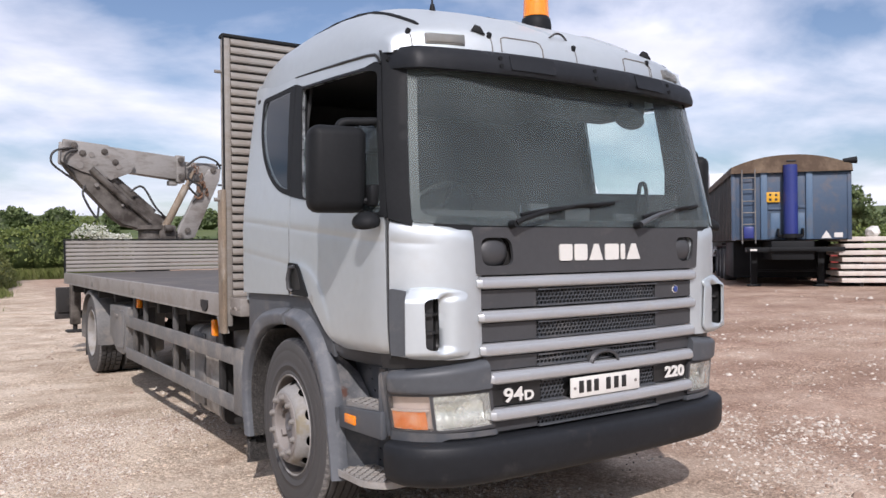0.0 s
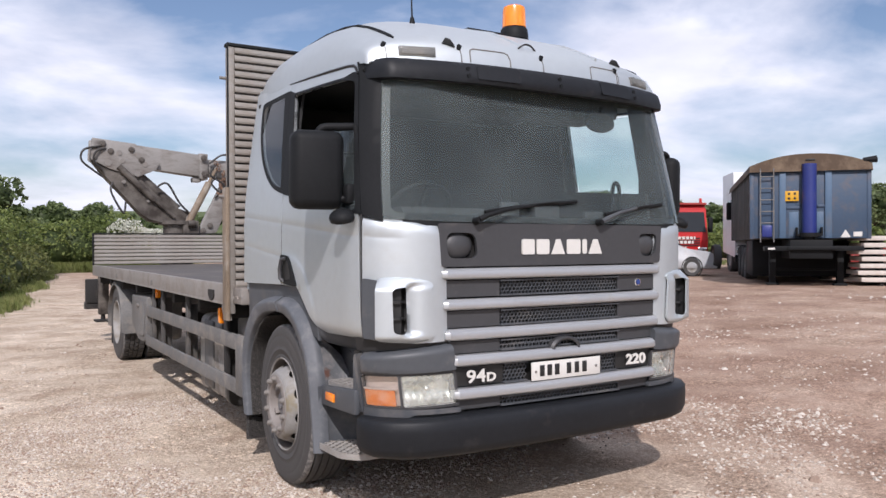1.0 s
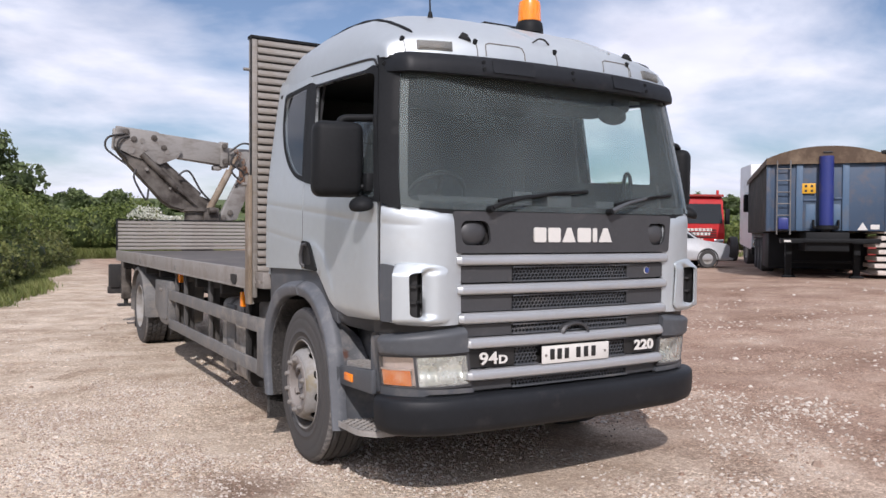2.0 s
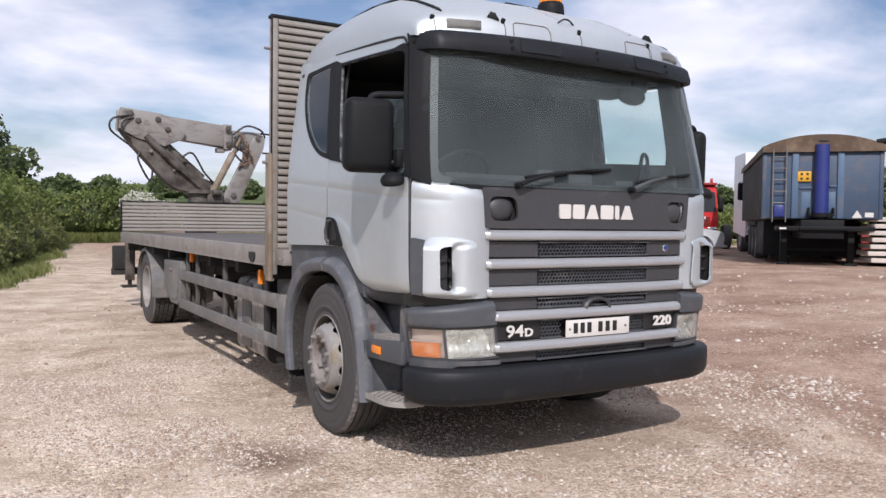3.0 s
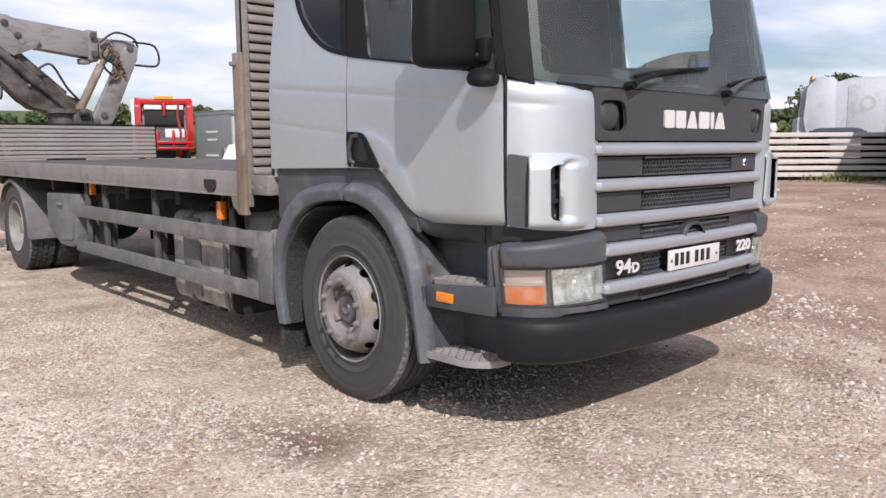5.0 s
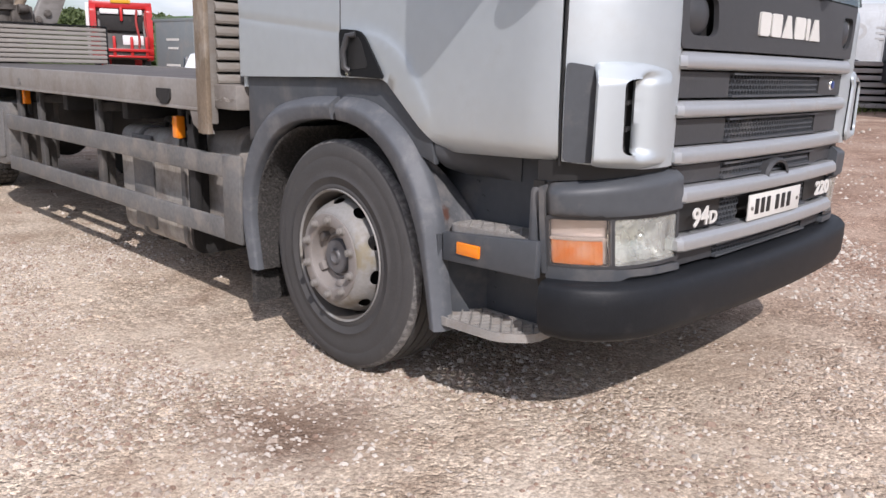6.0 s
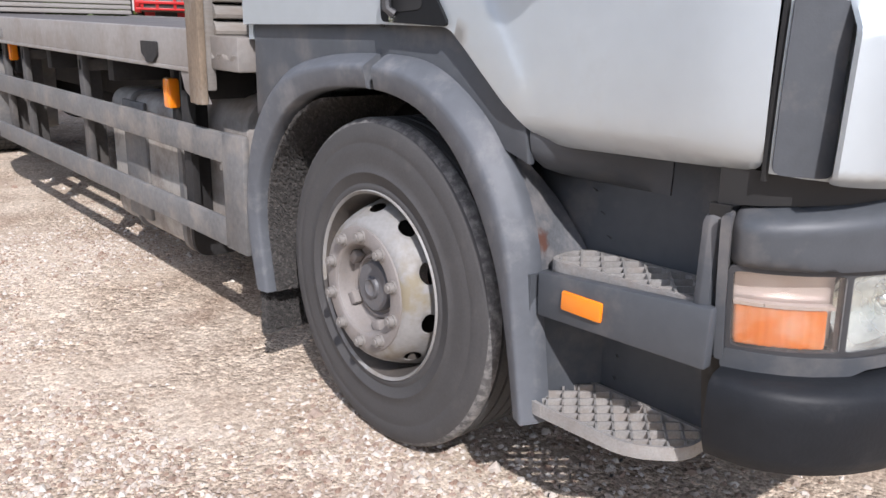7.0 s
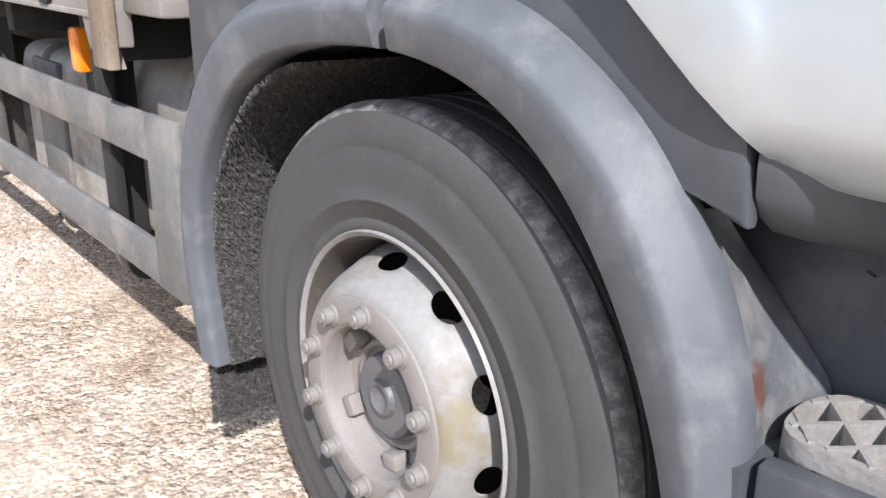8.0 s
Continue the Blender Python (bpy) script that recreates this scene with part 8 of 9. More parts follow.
def refuse(name, label, m, mat, tail):
    """Refuse truck: tail end at y = 0, cab far off."""
    T = thing(name, label, "refuse truck", m)
    bm = bmesh.new()
    prism(bm, rounded([(1.0, 1.0), (1.0, 3.3), (1.6, 3.5), (6.2, 3.5), (6.4, 3.3), (6.4, 1.0)], 0.12, 3), "x", -1.22, 1.22, 0.03)
    b = part("body", bm, mat, T)
    for sx in (-1, 1):
        for k in range(3):
            y = 1.5 + 1.6 * k
            slab(b, "side_panel", mat, *sorted((sx * 1.21, sx * 1.245)), y, y + 1.45, 1.3, 3.2, 0.02)
        bm = bmesh.new()
        lathe(bm, [(0.16, sx * 1.24), (0.17, sx * 1.252), (0.30, sx * 1.252), (0.31, sx * 1.24)], (0, 2.2, 2.5), "x", 24)
        part("round_mark", bm, SKIPL, b)
        slab(b, "lower_ledge", mat, *sorted((sx * 1.2, sx * 1.3)), 1.4, 6.0, 1.15, 1.3, 0.02)
        for z in (2.2, 2.4, 2.6):
            slab(b, "letter_bar", SKIPL, *sorted((sx * 1.245, sx * 1.252)), 2.8, 4.6, z, z + 0.08, 0)
    t = None
    for sx in (-1, 1):
        bm = bmesh.new()
        prism(bm, rounded([(1.1, 0.9), (1.1, 3.45), (0.55, 3.6), (0.05, 3.2), (-0.05, 1.9), (0.15, 0.95)], 0.1, 3), "x", *sorted((sx * 1.0, sx * 1.25)), 0.02)
        t = part("tail_frame", bm, tail, T)
    slab(t, "top_beam", tail, -1.2, 1.2, 0.3, 1.0, 3.25, 3.55, 0.05)
    slab(t, "amber_board", YELLOW, -0.4, 0.4, 0.25, 0.32, 3.5, 3.66, 0.01)
    for xa, xb in ((-0.85, -0.1), (0.1, 0.85)):
        slab(t, "white_panel", WHITEP, xa, xb, 0.25, 0.35, 3.0, 3.22, 0.02)
    slab(t, "hopper", DARK, -1.0, 1.0, 0.75, 1.1, 1.6, 3.0, 0)
    slab(t, "hopper_mid", GREYSIDE, -1.0, 1.0, 0.5, 0.8, 1.5, 2.3, 0.05)
    bm = bmesh.new()
    prism(bm, rounded([(0.6, 0.95), (-0.2, 1.15), (-0.12, 1.5), (0.6, 2.3)], 0.08, 3), "x", -1.0, 1.0, 0.02)
    part("tail_scoop", bm, mat if tail is not RED else GREYSIDE, t)
    if tail is RED:
        slab(t, "white_blade", WHITEP, 0.0, 0.85, -0.02, 0.3, 1.62, 2.05, 0.03)
        slab(t, "white_blade", WHITEP, 0.05, 0.8, -0.1, 0.2, 1.25, 1.5, 0.03)
        slab(t, "packer_blade", DARK, -0.95, 0.95, 0.3, 0.55, 2.25, 2.95, 0.05)
        slab(t, "centre_post", RED, -0.06, 0.06, 0.2, 0.4, 2.7, 3.3, 0.02)
        for x in (-1.02, 0.98, 0.62):
            bm = bmesh.new()
            tube(bm, smooth_path([(x, -0.05, 1.2), (x + 0.05, -0.1, 1.9), (x - 0.04, 0.05, 2.6), (x, 0.2, 3.2)], 5), 0.05, 8)
            part("hydraulic_pipe", bm, REDDARK, t)
        slab(T, "body_side", WHITEP, -1.42, -1.27, 0.9, 3.0, 1.0, 3.5, 0.04)
    slab(t, "lift_bar", tail, -1.2, 1.2, -0.3, -0.15, 1.32, 1.45, 0.02)
    slab(t, "lift_bar", tail, -1.2, 1.2, -0.25, -0.1, 1.05, 1.15, 0.02)
    for x in (-0.95, -0.35, 0.35, 0.95):
        slab(t, "lift_arm", tail, x - 0.06, x + 0.06, -0.25, 0.2, 1.1, 2.0, 0.02)
    for sx in (-1, 1):
        bm = bmesh.new()
        cyl(bm, (sx * 0.92, 0.05, 1.5), (sx * 0.9, 0.45, 3.1), 0.06, seg=10)
        part("ram", bm, RAIL, t)
        slab(t, "rear_lamp", REDLENS, sx * 1.1 - 0.08, sx * 1.1 + 0.08, 0.0, 0.1, 0.95, 1.15, 0.01)
    slab(T, "chassis", DARK, -0.45, 0.45, 0.6, 9.0, 0.6, 1.0, 0.01)
    slab(T, "cab", WHITEP if tail is not RED else RED, -1.25, 1.25, 6.9, 8.9, 0.6, 3.0, 0.12)
    for sx in (-1, 1):
        slab(T, "cab_window", WINDOW, *sorted((sx * 1.24, sx * 1.26)), 7.3, 8.6, 1.8, 2.6, 0.02)
    for y in (2.4, 3.8, 7.9):
        for sx in (-1, 1):
            far_wheel(T, sx * 1.05, y, 0.5, 0.3)
    return T


refuse("red_refuse_truck", "red and white refuse truck seen from its open tail", at(11.5, 33.1, -22) @ Matrix.Diagonal((1, 1, 0.93, 1)), WHITEP, RED)
refuse("white_refuse_truck", "greyish white refuse truck with grey marks on its side", at(29.2, 11.7, -152), GREYWHITE, GREYWHITE)

# roll-on bin and small van past the bed
S = thing("steel_bin", "grey steel roll-on bin with pale end and bars for lettering", "bin", at(9.0, 23.3, -88) @ Matrix.Diagonal((1, 1, 0.90, 1)))
bm = bmesh.new()
prism(bm, [(-1.2, 0.3), (1.2, 0.3), (1.28, 2.55), (-1.28, 2.55)], "y", 0.0, 5.4, 0.02)
bb = part("body", bm, SKIPL, S)
slab(bb, "rim", SKIPG, -1.34, 1.34, -0.05, 5.45, 2.5, 2.62, 0.02)
for k in range(6):
    for sx in (-1, 1):
        slab(bb, "rib", SKIPL, *sorted((sx * 1.33, sx * 1.25)), 0.3 + 0.95 * k, 0.42 + 0.95 * k, 0.35, 2.5, 0.01)
    slab(bb, "side_step", SKIPL, 1.2, 1.27, 0.45 + 0.95 * k, 1.2 + 0.95 * k, 1.75, 2.45, 0.01)
slab(bb, "end_panel", SKIPG, -1.2, 1.2, -0.04, 0.01, 0.32, 2.52, 0.02)
for z, w in ((1.85, 0.5), (1.55, 0.4), (0.95, 0.55)):
    slab(bb, "letter_bar", WHITE, -w, w * 0.6, -0.05, -0.04, z, z + 0.08, 0)
for sx in (-1, 1):
    slab(S, "skid", DARK, sx * 0.5 - 0.08, sx * 0.5 + 0.08, 0, 5.4, 0.0, 0.32, 0.01)
G = thing("green_bin", "dull green steel bin beside the grey one", "bin", at(10.25, 26.15, -88))
slab(G, "body", GREEN, -1.2, 1.2, 0, 5.0, 0.1, 2.45, 0.03)
slab(G, "rim", GREEN, -1.26, 1.26, -0.05, 5.05, 2.4, 2.5, 0.02)
hatchback("white_van", "small white car-derived van parked past the bed", at(6.95, 16.9, 150) @ Matrix.Diagonal((1, 1, 0.9, 1)), WHITEP)

# red machine behind the beam stack, stood in for by a plain tapered box
K = thing("red_skip", "small dull red box standing in for a machine behind the beam stack", "skip", at(20.4, 10.6, -50))
bm = bmesh.new()
prism(bm, [(-0.9, 0.15), (0.9, 0.15), (1.1, 1.0), (-1.1, 1.0)], "y", 0.0, 1.6, 0.02)
kb = part("body", bm, REDDARK, K)
slab(kb, "rim", RED, -1.15, 1.15, -0.05, 1.65, 0.96, 1.05, 0.02)
for x in (-0.6, 0.0, 0.6):
    slab(kb, "rib", REDDARK, x - 0.05, x + 0.05, -0.04, 0.02, 0.2, 0.98, 0.01)
for x in (-0.7, 0.7):
    slab(K, "skid", DARK, x - 0.06, x + 0.06, 0.0, 1.6, 0.0, 0.16, 0.01)

# charcoal lorry at the yard's side
B = thing("charcoal_lorry", "charcoal box lorry standing before the beam stack", "lorry", at(15.75, 0.95, -52))
bm = bmesh.new()
prism(bm, rounded([(0.0, 0.75), (0.0, 3.15), (0.35, 3.4), (5.6, 3.4), (5.6, 0.75)], [0.02, 0.1, 0.2, 0.05, 0.02], 3), "x", -1.22, 1.22, 0.02)
b = part("body", bm, VANBLACK, B)
slab(b, "side_door", VANBLACK, -1.24, -1.2, 0.4, 1.7, 0.85, 2.7, 0.03)
for yy in (0.5, 2.2, 4.3, 5.0):
    slab(b, "side_window", WINDOW, -1.235, -1.21, yy, yy + 0.3, 2.75, 3.05, 0.02)
slab(b, "waist_strip", BLACK, -1.24, -1.2, 0.1, 5.5, 1.25, 1.33, 0.01)
slab(B, "chassis", DARK, -1.1, 1.1, 0.2, 5.4, 0.4, 0.78, 0.02)
for y in (1.1, 4.4):
    for sx in (-1, 1):
        far_wheel(B, sx * 1.05, y, 0.42, 0.26)

# ---- hedges, trees, verge and loose stones ----
def leaf_material(name, dark, mid, light, blossom=0.0):
    m, nt, p = nodes_of(name)
    N, L = nt.nodes.new, nt.links.new
    geo = N("ShaderNodeNewGeometry")
    r = N("ShaderNodeValToRGB")
    e = r.color_ramp.elements
    e.new(0.5)
    for el, (q, c) in zip(e, ((0.1, dark), (0.5, mid), (0.92, light))):
        el.position, el.color = q, (*c, 1)
    n = N("ShaderNodeTexNoise")
    n.inputs["Scale"].default_value, n.inputs["Detail"].default_value = 0.35, 4
    L(geo.outputs["Position"], n.inputs["Vector"])
    ad = N("ShaderNodeMath")
    ad.operation = "MULTIPLY_ADD"
    ad.inputs[1].default_value = 0.55
    L(geo.outputs["Random Per Island"], ad.inputs[0])
    sb = N("ShaderNodeMath")
    sb.operation = "MULTIPLY_ADD"
    sb.inputs[1].default_value, sb.inputs[2].default_value = 1.3, -0.42
    L(n.outputs["Fac"], sb.inputs[0])
    L(sb.outputs[0], ad.inputs[2])
    L(ad.outputs[0], r.inputs[0])
    L(r.outputs["Color"], p.inputs["Base Color"])
    p.inputs["Roughness"].default_value = 0.55
    p.inputs["Specular IOR Level"].default_value = 0.3
    tr = N("ShaderNodeBsdfTranslucent")
    L(r.outputs["Color"], tr.inputs[0])
    mx = N("ShaderNodeMixShader")
    mx.inputs[0].default_value = 0.35
    L(p.outputs[0], mx.inputs[1])
    L(tr.outputs[0], mx.inputs[2])
    L(mx.outputs[0], nt.nodes["Material Output"].inputs[0])
    return m


HEDGE = leaf_material("hedge_leaf", (0.07, 0.098, 0.028), (0.145, 0.19, 0.052), (0.25, 0.29, 0.095))
TREE = leaf_material("tree_leaf", (0.07, 0.10, 0.042), (0.125, 0.165, 0.068), (0.20, 0.24, 0.105))
GRASS = leaf_material("verge_grass", (0.085, 0.11, 0.032), (0.16, 0.19, 0.055), (0.26, 0.265, 0.10))
SCRUB = leaf_material("bramble_leaf", (0.075, 0.088, 0.03), (0.14, 0.165, 0.052), (0.23, 0.245, 0.09))
BLOSSOM = leaf_material("hawthorn_blossom", (0.55, 0.57, 0.48), (0.68, 0.69, 0.6), (0.75, 0.75, 0.7))
BARK = paint("bark", (0.09, 0.07, 0.05), 0.9, 0, 0.3, 4, None, 0, 1, 0.5, 20)
# dark green that paints the shade deep inside the foliage
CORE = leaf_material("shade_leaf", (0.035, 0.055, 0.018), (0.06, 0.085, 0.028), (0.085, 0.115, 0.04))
rng = np.random.default_rng(7)


def leaves(blobs, per, size, flat_=0.0):
    """Small bent leaf quads over lumpy ellipsoids (centre, radii): the vertices and faces."""
    V, F = [], []
    for c, rad in blobs:
        area = (rad[0] * rad[1] + rad[1] * rad[2] + rad[0] * rad[2]) * 4
        n = int(area * per)
        d = rng.normal(size=(n, 3))
        d /= np.linalg.norm(d, axis=1)[:, None]
        d[:, 2] = np.where(d[:, 2] < -0.35, -d[:, 2], d[:, 2])
        rr = 0.80 + 0.28 * rng.random(n) ** 0.7 + 0.12 * np.sin(d[:, 0] * 7 + c[0]) * np.sin(d[:, 1] * 6 + c[1]) + 0.08 * np.sin(d[:, 2] * 9 + c[0])
        pos = np.array(c) + d * np.array(rad) * rr[:, None]
        a = rng.normal(size=(n, 3)) + d * 0.5
        a /= np.linalg.norm(a, axis=1)[:, None]
        u = np.cross(a, rng.normal(size=(n, 3)))
        u /= np.linalg.norm(u, axis=1)[:, None]
        w = np.cross(a, u)
        s = size * (0.55 + 0.9 * rng.random(n))[:, None]
        o = len(V)
        P = np.stack([pos - u * s * 0.5, pos - w * s * 0.32 + a * s * 0.1, pos + u * s * 0.5, pos + w * s * 0.32 + a * s * 0.1], 1).reshape(-1, 3)
        V.extend(P.tolist())
        F.extend([(o + 4 * i, o + 4 * i + 1, o + 4 * i + 2, o + 4 * i + 3) for i in range(n)])
    return V, F


def raw(name, V, F, mat, parent=None):
    me = bpy.data.meshes.new(name)
    me.from_pydata(V, [], F)
    me.materials.append(mat)
    ob = new(name, me)
    ob.parent = parent
    return ob


# solid dark lumps within the leaves: block the view through, colour stands for shade
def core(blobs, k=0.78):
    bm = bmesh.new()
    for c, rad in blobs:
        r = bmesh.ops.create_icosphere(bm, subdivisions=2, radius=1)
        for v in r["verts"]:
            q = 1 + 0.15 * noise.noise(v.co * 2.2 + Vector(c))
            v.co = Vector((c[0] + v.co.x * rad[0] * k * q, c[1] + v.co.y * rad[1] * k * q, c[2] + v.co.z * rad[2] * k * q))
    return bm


def hedge(name, label, line, height, width, per=26, size=0.2, mat=HEDGE, wild=0.3):
    blobs = []
    for (x0, y0), (x1, y1) in zip(line, line[1:]):
        n = max(1, int(math.hypot(x1 - x0, y1 - y0) / (width * 0.55)))
        for i in range(n):
            t = (i + rng.random() * 0.6) / n
            x, y = x0 + (x1 - x0) * t, y0 + (y1 - y0) * t
            h = height * (1 + wild * (rng.random() - 0.5))
            blobs.append(((x + (rng.random() - 0.5) * width * 0.4, y + (rng.random() - 0.5) * width * 0.4, ground_z(x, y) + h * 0.46), (width * (0.7 + 0.4 * rng.random()), width * (0.7 + 0.4 * rng.random()), h * 0.54)))
    ob = raw(name, *leaves(blobs, per, size), mat)
    tagged(ob, label, "hedge", kind="stuff")
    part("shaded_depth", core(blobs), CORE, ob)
    return blobs


hedge("verge_bushes", "wild green bushes along the edge of the track", [(-5.6, 14), (-4.5, 19), (-3.7, 24), (-2.9, 30), (-1.7, 37), (-0.6, 43)], 2.7, 1.25, 34, 0.15, HEDGE, 0.5)
hedge("low_scrub", "low bramble and weeds before the bushes", [(-4.6, 13), (-3.5, 17), (-2.75, 22), (-1.9, 28), (-0.7, 36), (0.3, 43)], 1.15, 0.7, 50, 0.11, SCRUB, 0.8)
blobs = hedge("field_hedge", "thick green hedge across the end of the track", [(-4, 47), (1, 48.6), (6.3, 50.2)], 3.1, 1.7, 26, 0.2, HEDGE, 0.25)
hedge("low_field_hedge", "low hedge along the field", [(4, 64), (17, 66), (26, 62), (36, 56), (44, 46)], 1.5, 1.3, 26, 0.2, HEDGE, 0.4)
hedge("yard_hedge", "hedge behind the parked lorries", [(28, 36), (38, 28), (44, 20), (48, 10), (48, 0), (44, -14)], 2.1, 1.5, 24, 0.22, HEDGE, 0.5)
# two unseen hedges close the yard and give paint and glass something to reflect
hedge("back_hedge", "unseen hedge added round the rest of the yard", [(44, -14), (30, -34), (0, -42), (-25, -35)], 3.0, 2.0, 10, 0.35, HEDGE, 0.4)
hedge("side_hedge", "unseen bushy hedge added along the track side of the yard", [(-25, -35), (-32, -12), (-27, 8), (-14, 17)], 3.2, 2.2, 14, 0.35, HEDGE, 0.5)
# hawthorn in flower in the hedge
hb_blobs = [((5.2 + 0.75 * i, 48.3 + 0.3 * i, 2.3 - 0.25 * i + 0.3 * (i % 2)), (0.75, 0.7, 0.8)) for i in range(5)]
hw = raw("hawthorn_blossom", *leaves(hb_blobs, 55, 0.15), BLOSSOM)
tagged(hw, "white hawthorn blossom in the hedge", "blossom", kind="stuff")


def tree(x, y, h, spread, label="broad green tree at the field's edge", per=16, size=0.32, mat=TREE):
    z0 = ground_z(x, y)
    T = thing("tree", label, "tree", Matrix.Translation((x, y, z0)))
    bm = bmesh.new()
    top = h * 0.6
    tube(bm, [(0, 0, -0.2), (0.05, 0, h * 0.15), (-0.05, 0.08, h * 0.35), (0.06, 0, top)], [h * 0.035, h * 0.028, h * 0.022, h * 0.008], 8)
    bl = []
    for k in range(11):
        a = 2.4 * k
        q = (k + 0.5) / 11
        r = spread * (0.25 + 0.55 * math.sin(math.pi * min(1, 0.2 + q * 0.85))) * (0.7 + 0.5 * rng.random())
        c = (r * math.cos(a), r * math.sin(a), h * (0.30 + 0.58 * q))
        tube(bm, [(0, 0, h * (0.18 + 0.35 * q)), (c[0] * 0.5, c[1] * 0.5, h * (0.22 + 0.46 * q)), c], [h * 0.012, h * 0.008, h * 0.003], 6)
        s = spread * (0.34 + 0.22 * rng.random())
        bl.append((c, (s, s, s * 0.8)))
    bl.append(((0, 0, h * 0.86), (spread * 0.42, spread * 0.42, h * 0.13)))
    part("trunk", bm, BARK, T)
    cr = raw("crown", *leaves(bl, per, size), mat, T)
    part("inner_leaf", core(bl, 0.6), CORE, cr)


for x, y, h, s in ((-3.4, 42, 6.7, 2.5), (-9.5, 34, 6.6, 2.8), (-4.0, 74, 4.6, 2.2), (3.0, 82, 3.7, 2.0), (8.0, 92, 3.2, 1.8), (17, 104, 3.2, 1.7), (63, 14, 7.4, 3.2), (60, 12, 7.0, 3.4), (63, 6, 6.6, 3.2), (66, 24, 6.4, 3.0), (54, 58, 6.2, 2.8), (56, 30, 5.2, 2.6), (24.3, 36.4, 5.7, 1.6)):
    tree(x, y, h, s)


# far hedgerows and woods on the rising fields: each a strip of tree-like lumps
def woods(name, label, line, height, per=1.3, size=1.3):
    bl = []
    for (x0, y0), (x1, y1) in zip(line, line[1:]):
        n = max(2, int(math.hypot(x1 - x0, y1 - y0) / (height * 0.8)))
        for i in range(n):
            t = (i + rng.random()) / n
            x, y = x0 + (x1 - x0) * t, y0 + (y1 - y0) * t
            h = height * (0.45 + 0.75 * rng.random() ** 1.5)
            bl.append(((x, y, ground_z(x, y) + h * 0.42), (h * 0.62, h * 0.62, h * 0.58)))
    ob = raw(name, *leaves(bl, per, size), TREE)
    tagged(ob, label, "woods", kind="stuff")
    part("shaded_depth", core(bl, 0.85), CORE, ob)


woods("far_hedgerow", "far hedgerow with trees on the rising field", [(-70, 130), (-20, 165), (40, 175), (95, 160), (150, 110), (180, 40), (170, -30)], 2.6, 2.2, 0.8)
woods("far_woods", "dark woods on the skyline", [(-220, 240), (-90, 330), (40, 370), (180, 330), (300, 220), (360, 60), (330, -120)], 8, 0.9, 1.8)
# unseen woods, added to close the skyline in reflections
woods("rear_woods", "unseen woods added behind the yard", [(330, -120), (180, -260), (-60, -300), (-260, -150), (-300, 60), (-220, 240)], 13, 0.3, 3.0)


# verge grass: clumps of blades
def blades(spots, h, n_each, spread):
    V, F = [], []
    for x, y in spots:
        z = ground_z(x, y)
        for _ in range(n_each):
            px, py = x + rng.normal() * spread, y + rng.normal() * spread
            a = rng.random() * 6.28
            w = 0.012 + 0.015 * rng.random()
            hh = h * (0.4 + 0.9 * rng.random())
            lx, ly = math.cos(a + 1.3) * hh * 0.4, math.sin(a + 1.3) * hh * 0.4
            o = len(V)
            V += [(px - w * math.cos(a), py - w * math.sin(a), z - 0.02), (px + w * math.cos(a), py + w * math.sin(a), z - 0.02), (px + lx * 0.4 + w * 0.6, py + ly * 0.4, z + hh * 0.6), (px + lx, py + ly, z + hh)]
            F += [(o, o + 1, o + 2), (o, o + 2, o + 3)]
    return V, F


spots = []
for _ in range(2600):
    y = 15 + 33 * rng.random() ** 1.2
    edge_x = -2.75 + 0.125 * (y - 15) + 0.25 * math.sin(y * 0.7)
    spots.append((edge_x - abs(rng.normal()) * 0.8, y))
g = raw("verge_grass", *blades(spots, 0.22, 18, 0.18), GRASS)
tagged(g, "long grass and weeds on the verge", "grass", kind="stuff")
spots = [(6 + 16 * rng.random(), 50.5 + 3 * rng.random()) for _ in range(500)] + [(17.2 + 3 * rng.random(), 7.0 - 1.1 * rng.random() - 0.9 * k / 60) for k in range(60)] + [(24 + 10 * rng.random(), 22 + 9 * rng.random()) for _ in range(300)]
g = raw("yard_weeds", *blades(spots, 0.2, 9, 0.2), GRASS)
spots = [(-3.5 + 10.5 * rng.random(), 0.0) for _ in range(700)]
spots = [(x, 46.2 + 0.33 * x + 1.4 * rng.random()) for x, _ in spots]
base_g = raw("hedge_foot_grass", *blades(spots, 0.55, 16, 0.25), GRASS)
tagged(base_g, "long grass along the foot of the hedge", "grass", kind="stuff")
tagged(g, "thin weeds at the yard's edge", "weeds", kind="stuff")


# loose chippings and rocks
def stone_material():
    m, nt, p = nodes_of("loose_stone")
    N, L = nt.nodes.new, nt.links.new
    geo = N("ShaderNodeNewGeometry")
    r = N("ShaderNodeValToRGB")
    e = r.color_ramp.elements
    e.new(0.5)
    for el, (q, c) in zip(e, ((0.05, (0.26, 0.18, 0.135)), (0.5, (0.39, 0.33, 0.275)), (0.95, (0.565, 0.515, 0.455)))):
        el.position, el.color = q, (*c, 1)
    L(geo.outputs["Random Per Island"], r.inputs[0])
    n = N("ShaderNodeTexNoise")
    n.inputs["Scale"].default_value, n.inputs["Detail"].default_value = 60, 5
    L(geo.outputs["Position"], n.inputs["Vector"])
    mx = N("ShaderNodeMix")
    mx.data_type, mx.blend_type = "RGBA", "OVERLAY"
    mx.inputs["Factor"].default_value = 0.4
    L(r.outputs["Color"], mx.inputs["A"])
    L(n.outputs["Fac"], mx.inputs["B"])
    L(mx.outputs["Result"], p.inputs["Base Color"])
    p.inputs["Roughness"].default_value = 0.95
    p.inputs["Specular IOR Level"].default_value = 0.15
    return m


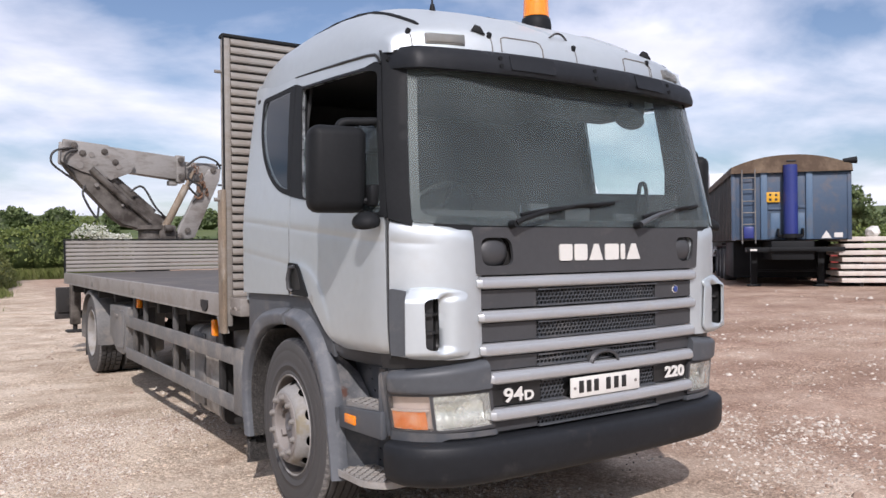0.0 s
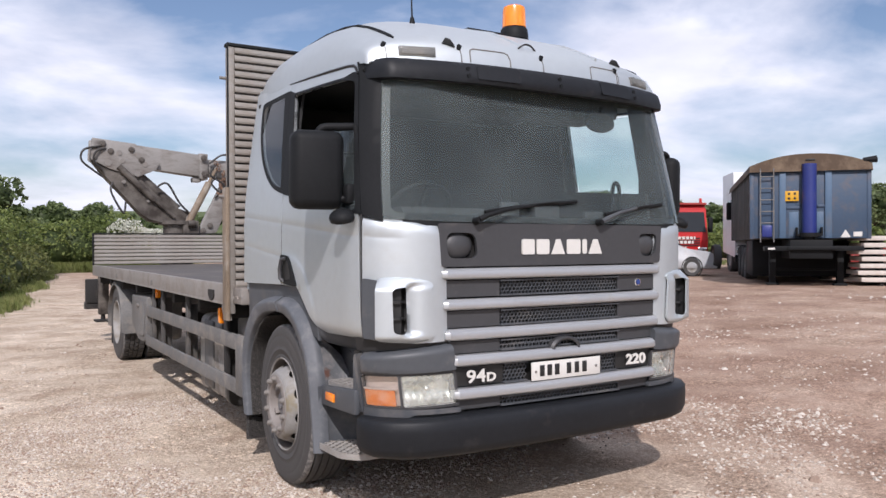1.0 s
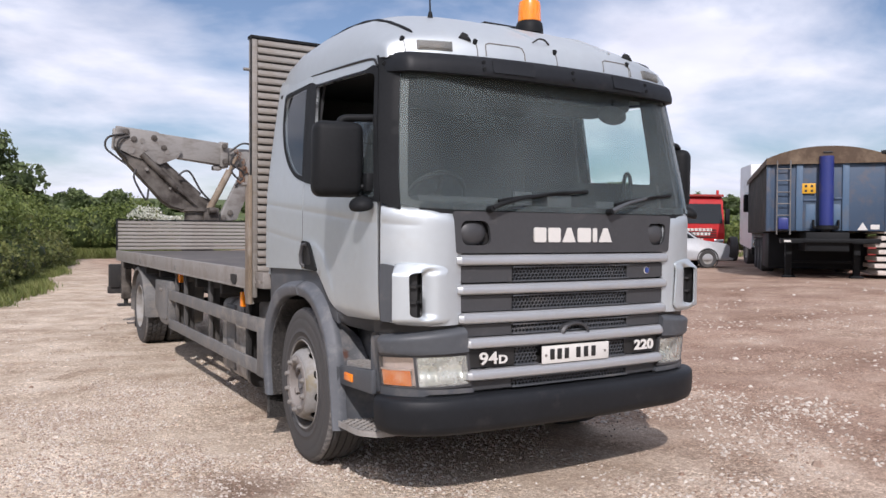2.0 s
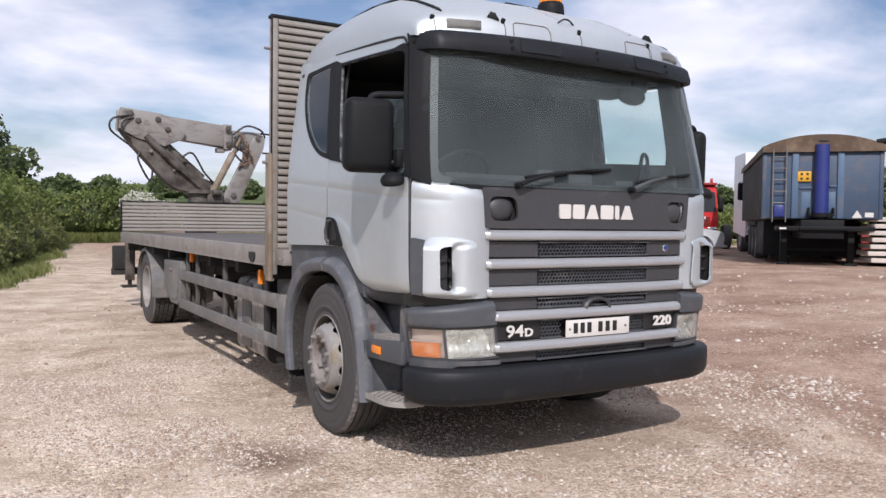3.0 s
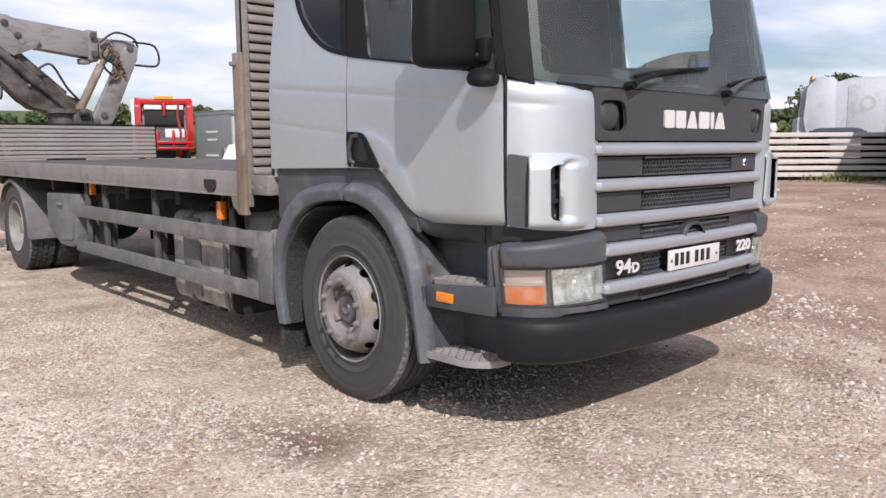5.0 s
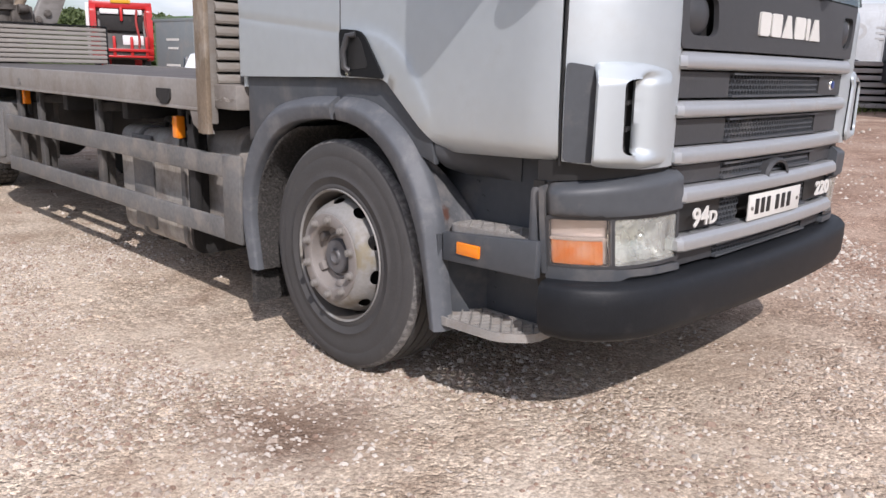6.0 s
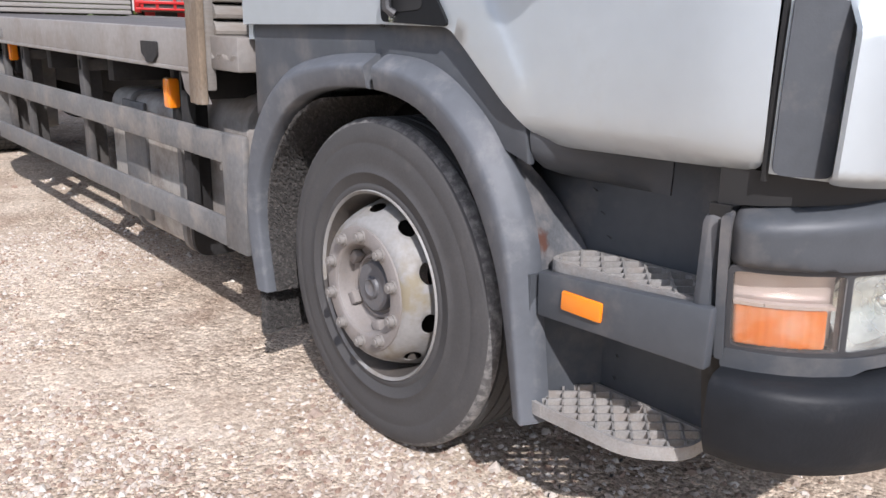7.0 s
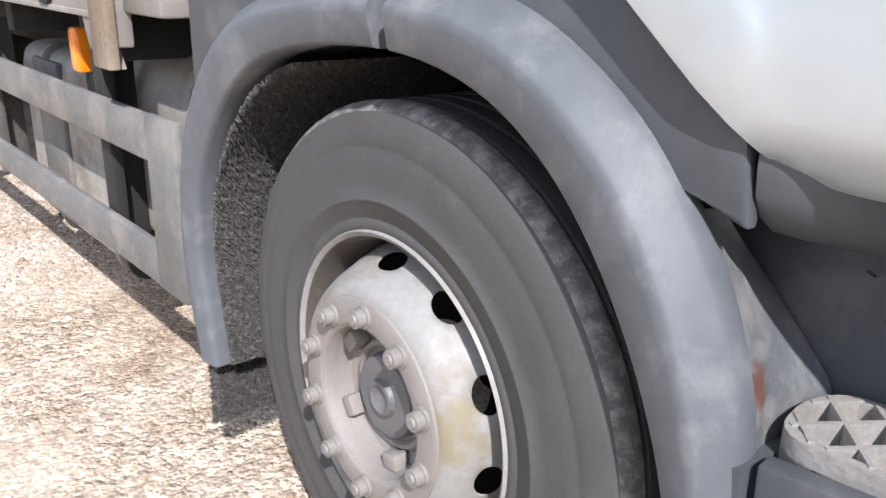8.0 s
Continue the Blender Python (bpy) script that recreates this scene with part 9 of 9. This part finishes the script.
STONE = stone_material()
SHAPE = np.array([(1, 0, 0), (0.3, 0.9, 0.1), (-0.8, 0.55, 0), (-0.85, -0.5, 0.1), (0.25, -0.95, 0), (0.35, 0.25, 0.75), (-0.4, 0.1, 0.85), (0.1, -0.45, 0.7)])
FACES = [(0, 1, 5), (1, 2, 6), (1, 6, 5), (2, 3, 6), (3, 4, 7), (3, 7, 6), (4, 0, 5), (4, 5, 7), (5, 6, 7)]


def stones(n, area, lo, hi, power):
    V, F = [], []
    x0, x1, y0, y1 = area
    for _ in range(n):
        x, y = x0 + (x1 - x0) * rng.random(), y0 + (y1 - y0) * rng.random()
        if rng.random() > 5 * min((x - x0) / (x1 - x0), (x1 - x) / (x1 - x0), (y - y0) / (y1 - y0), (y1 - y) / (y1 - y0)):
            continue
        if noise.noise(Vector((x * 0.9, y * 0.9, 5.3))) + 0.5 * noise.noise(Vector((x * 2.7, y * 2.7, 1.3))) < 0.75 * rng.random() - 0.32:
            continue
        s = lo + (hi - lo) * rng.random() ** power
        a = rng.random() * 6.28
        P = SHAPE * (0.75 + 0.5 * rng.random((8, 3))) * s * np.array((1, 0.6 + 0.4 * rng.random(), 0.55 + 0.35 * rng.random()))
        c, sn = math.cos(a), math.sin(a)
        nz = noise.noise(Vector((x * 0.45, y * 0.45, 3.1))) * 0.018 + noise.noise(Vector((x * 1.9, y * 1.9, 7.7))) * 0.008
        k = 1.0 if abs(x) > 1.6 or y < -0.4 or y > 10.6 else 0.45
        z = ground_z(x, y) + nz * k - s * 0.12
        o = len(V)
        V.extend([(x + p[0] * c - p[1] * sn, y + p[0] * sn + p[1] * c, z + p[2]) for p in P])
        F.extend([(o + i, o + j, o + l) for i, j, l in FACES])
    return V, F


for n, area, lo, hi, power in ((46000, (-3.4, -0.6, 0.6, 5.5), 0.004, 0.017, 2.0), (52000, (-4.4, 2.8, -2.6, 2.6), 0.005, 0.02, 2.3), (15000, (0.3, 4.4, -2.4, 2.2), 0.006, 0.03, 2.8), (420, (0.7, 3.8, -1.8, 1.7), 0.02, 0.055, 3.0), (15000, (-6, 9, -4, 14), 0.008, 0.035, 3.4), (9000, (1.0, 12, -3.5, 7), 0.008, 0.03, 3.0), (1100, (2.2, 16, -3, 9), 0.02, 0.07, 4.5)):
    ob = raw("loose_stones", *stones(n, area, lo, hi, power), STONE)
    tagged(ob, "loose pale limestone chippings on the ground", "stones", kind="stuff")
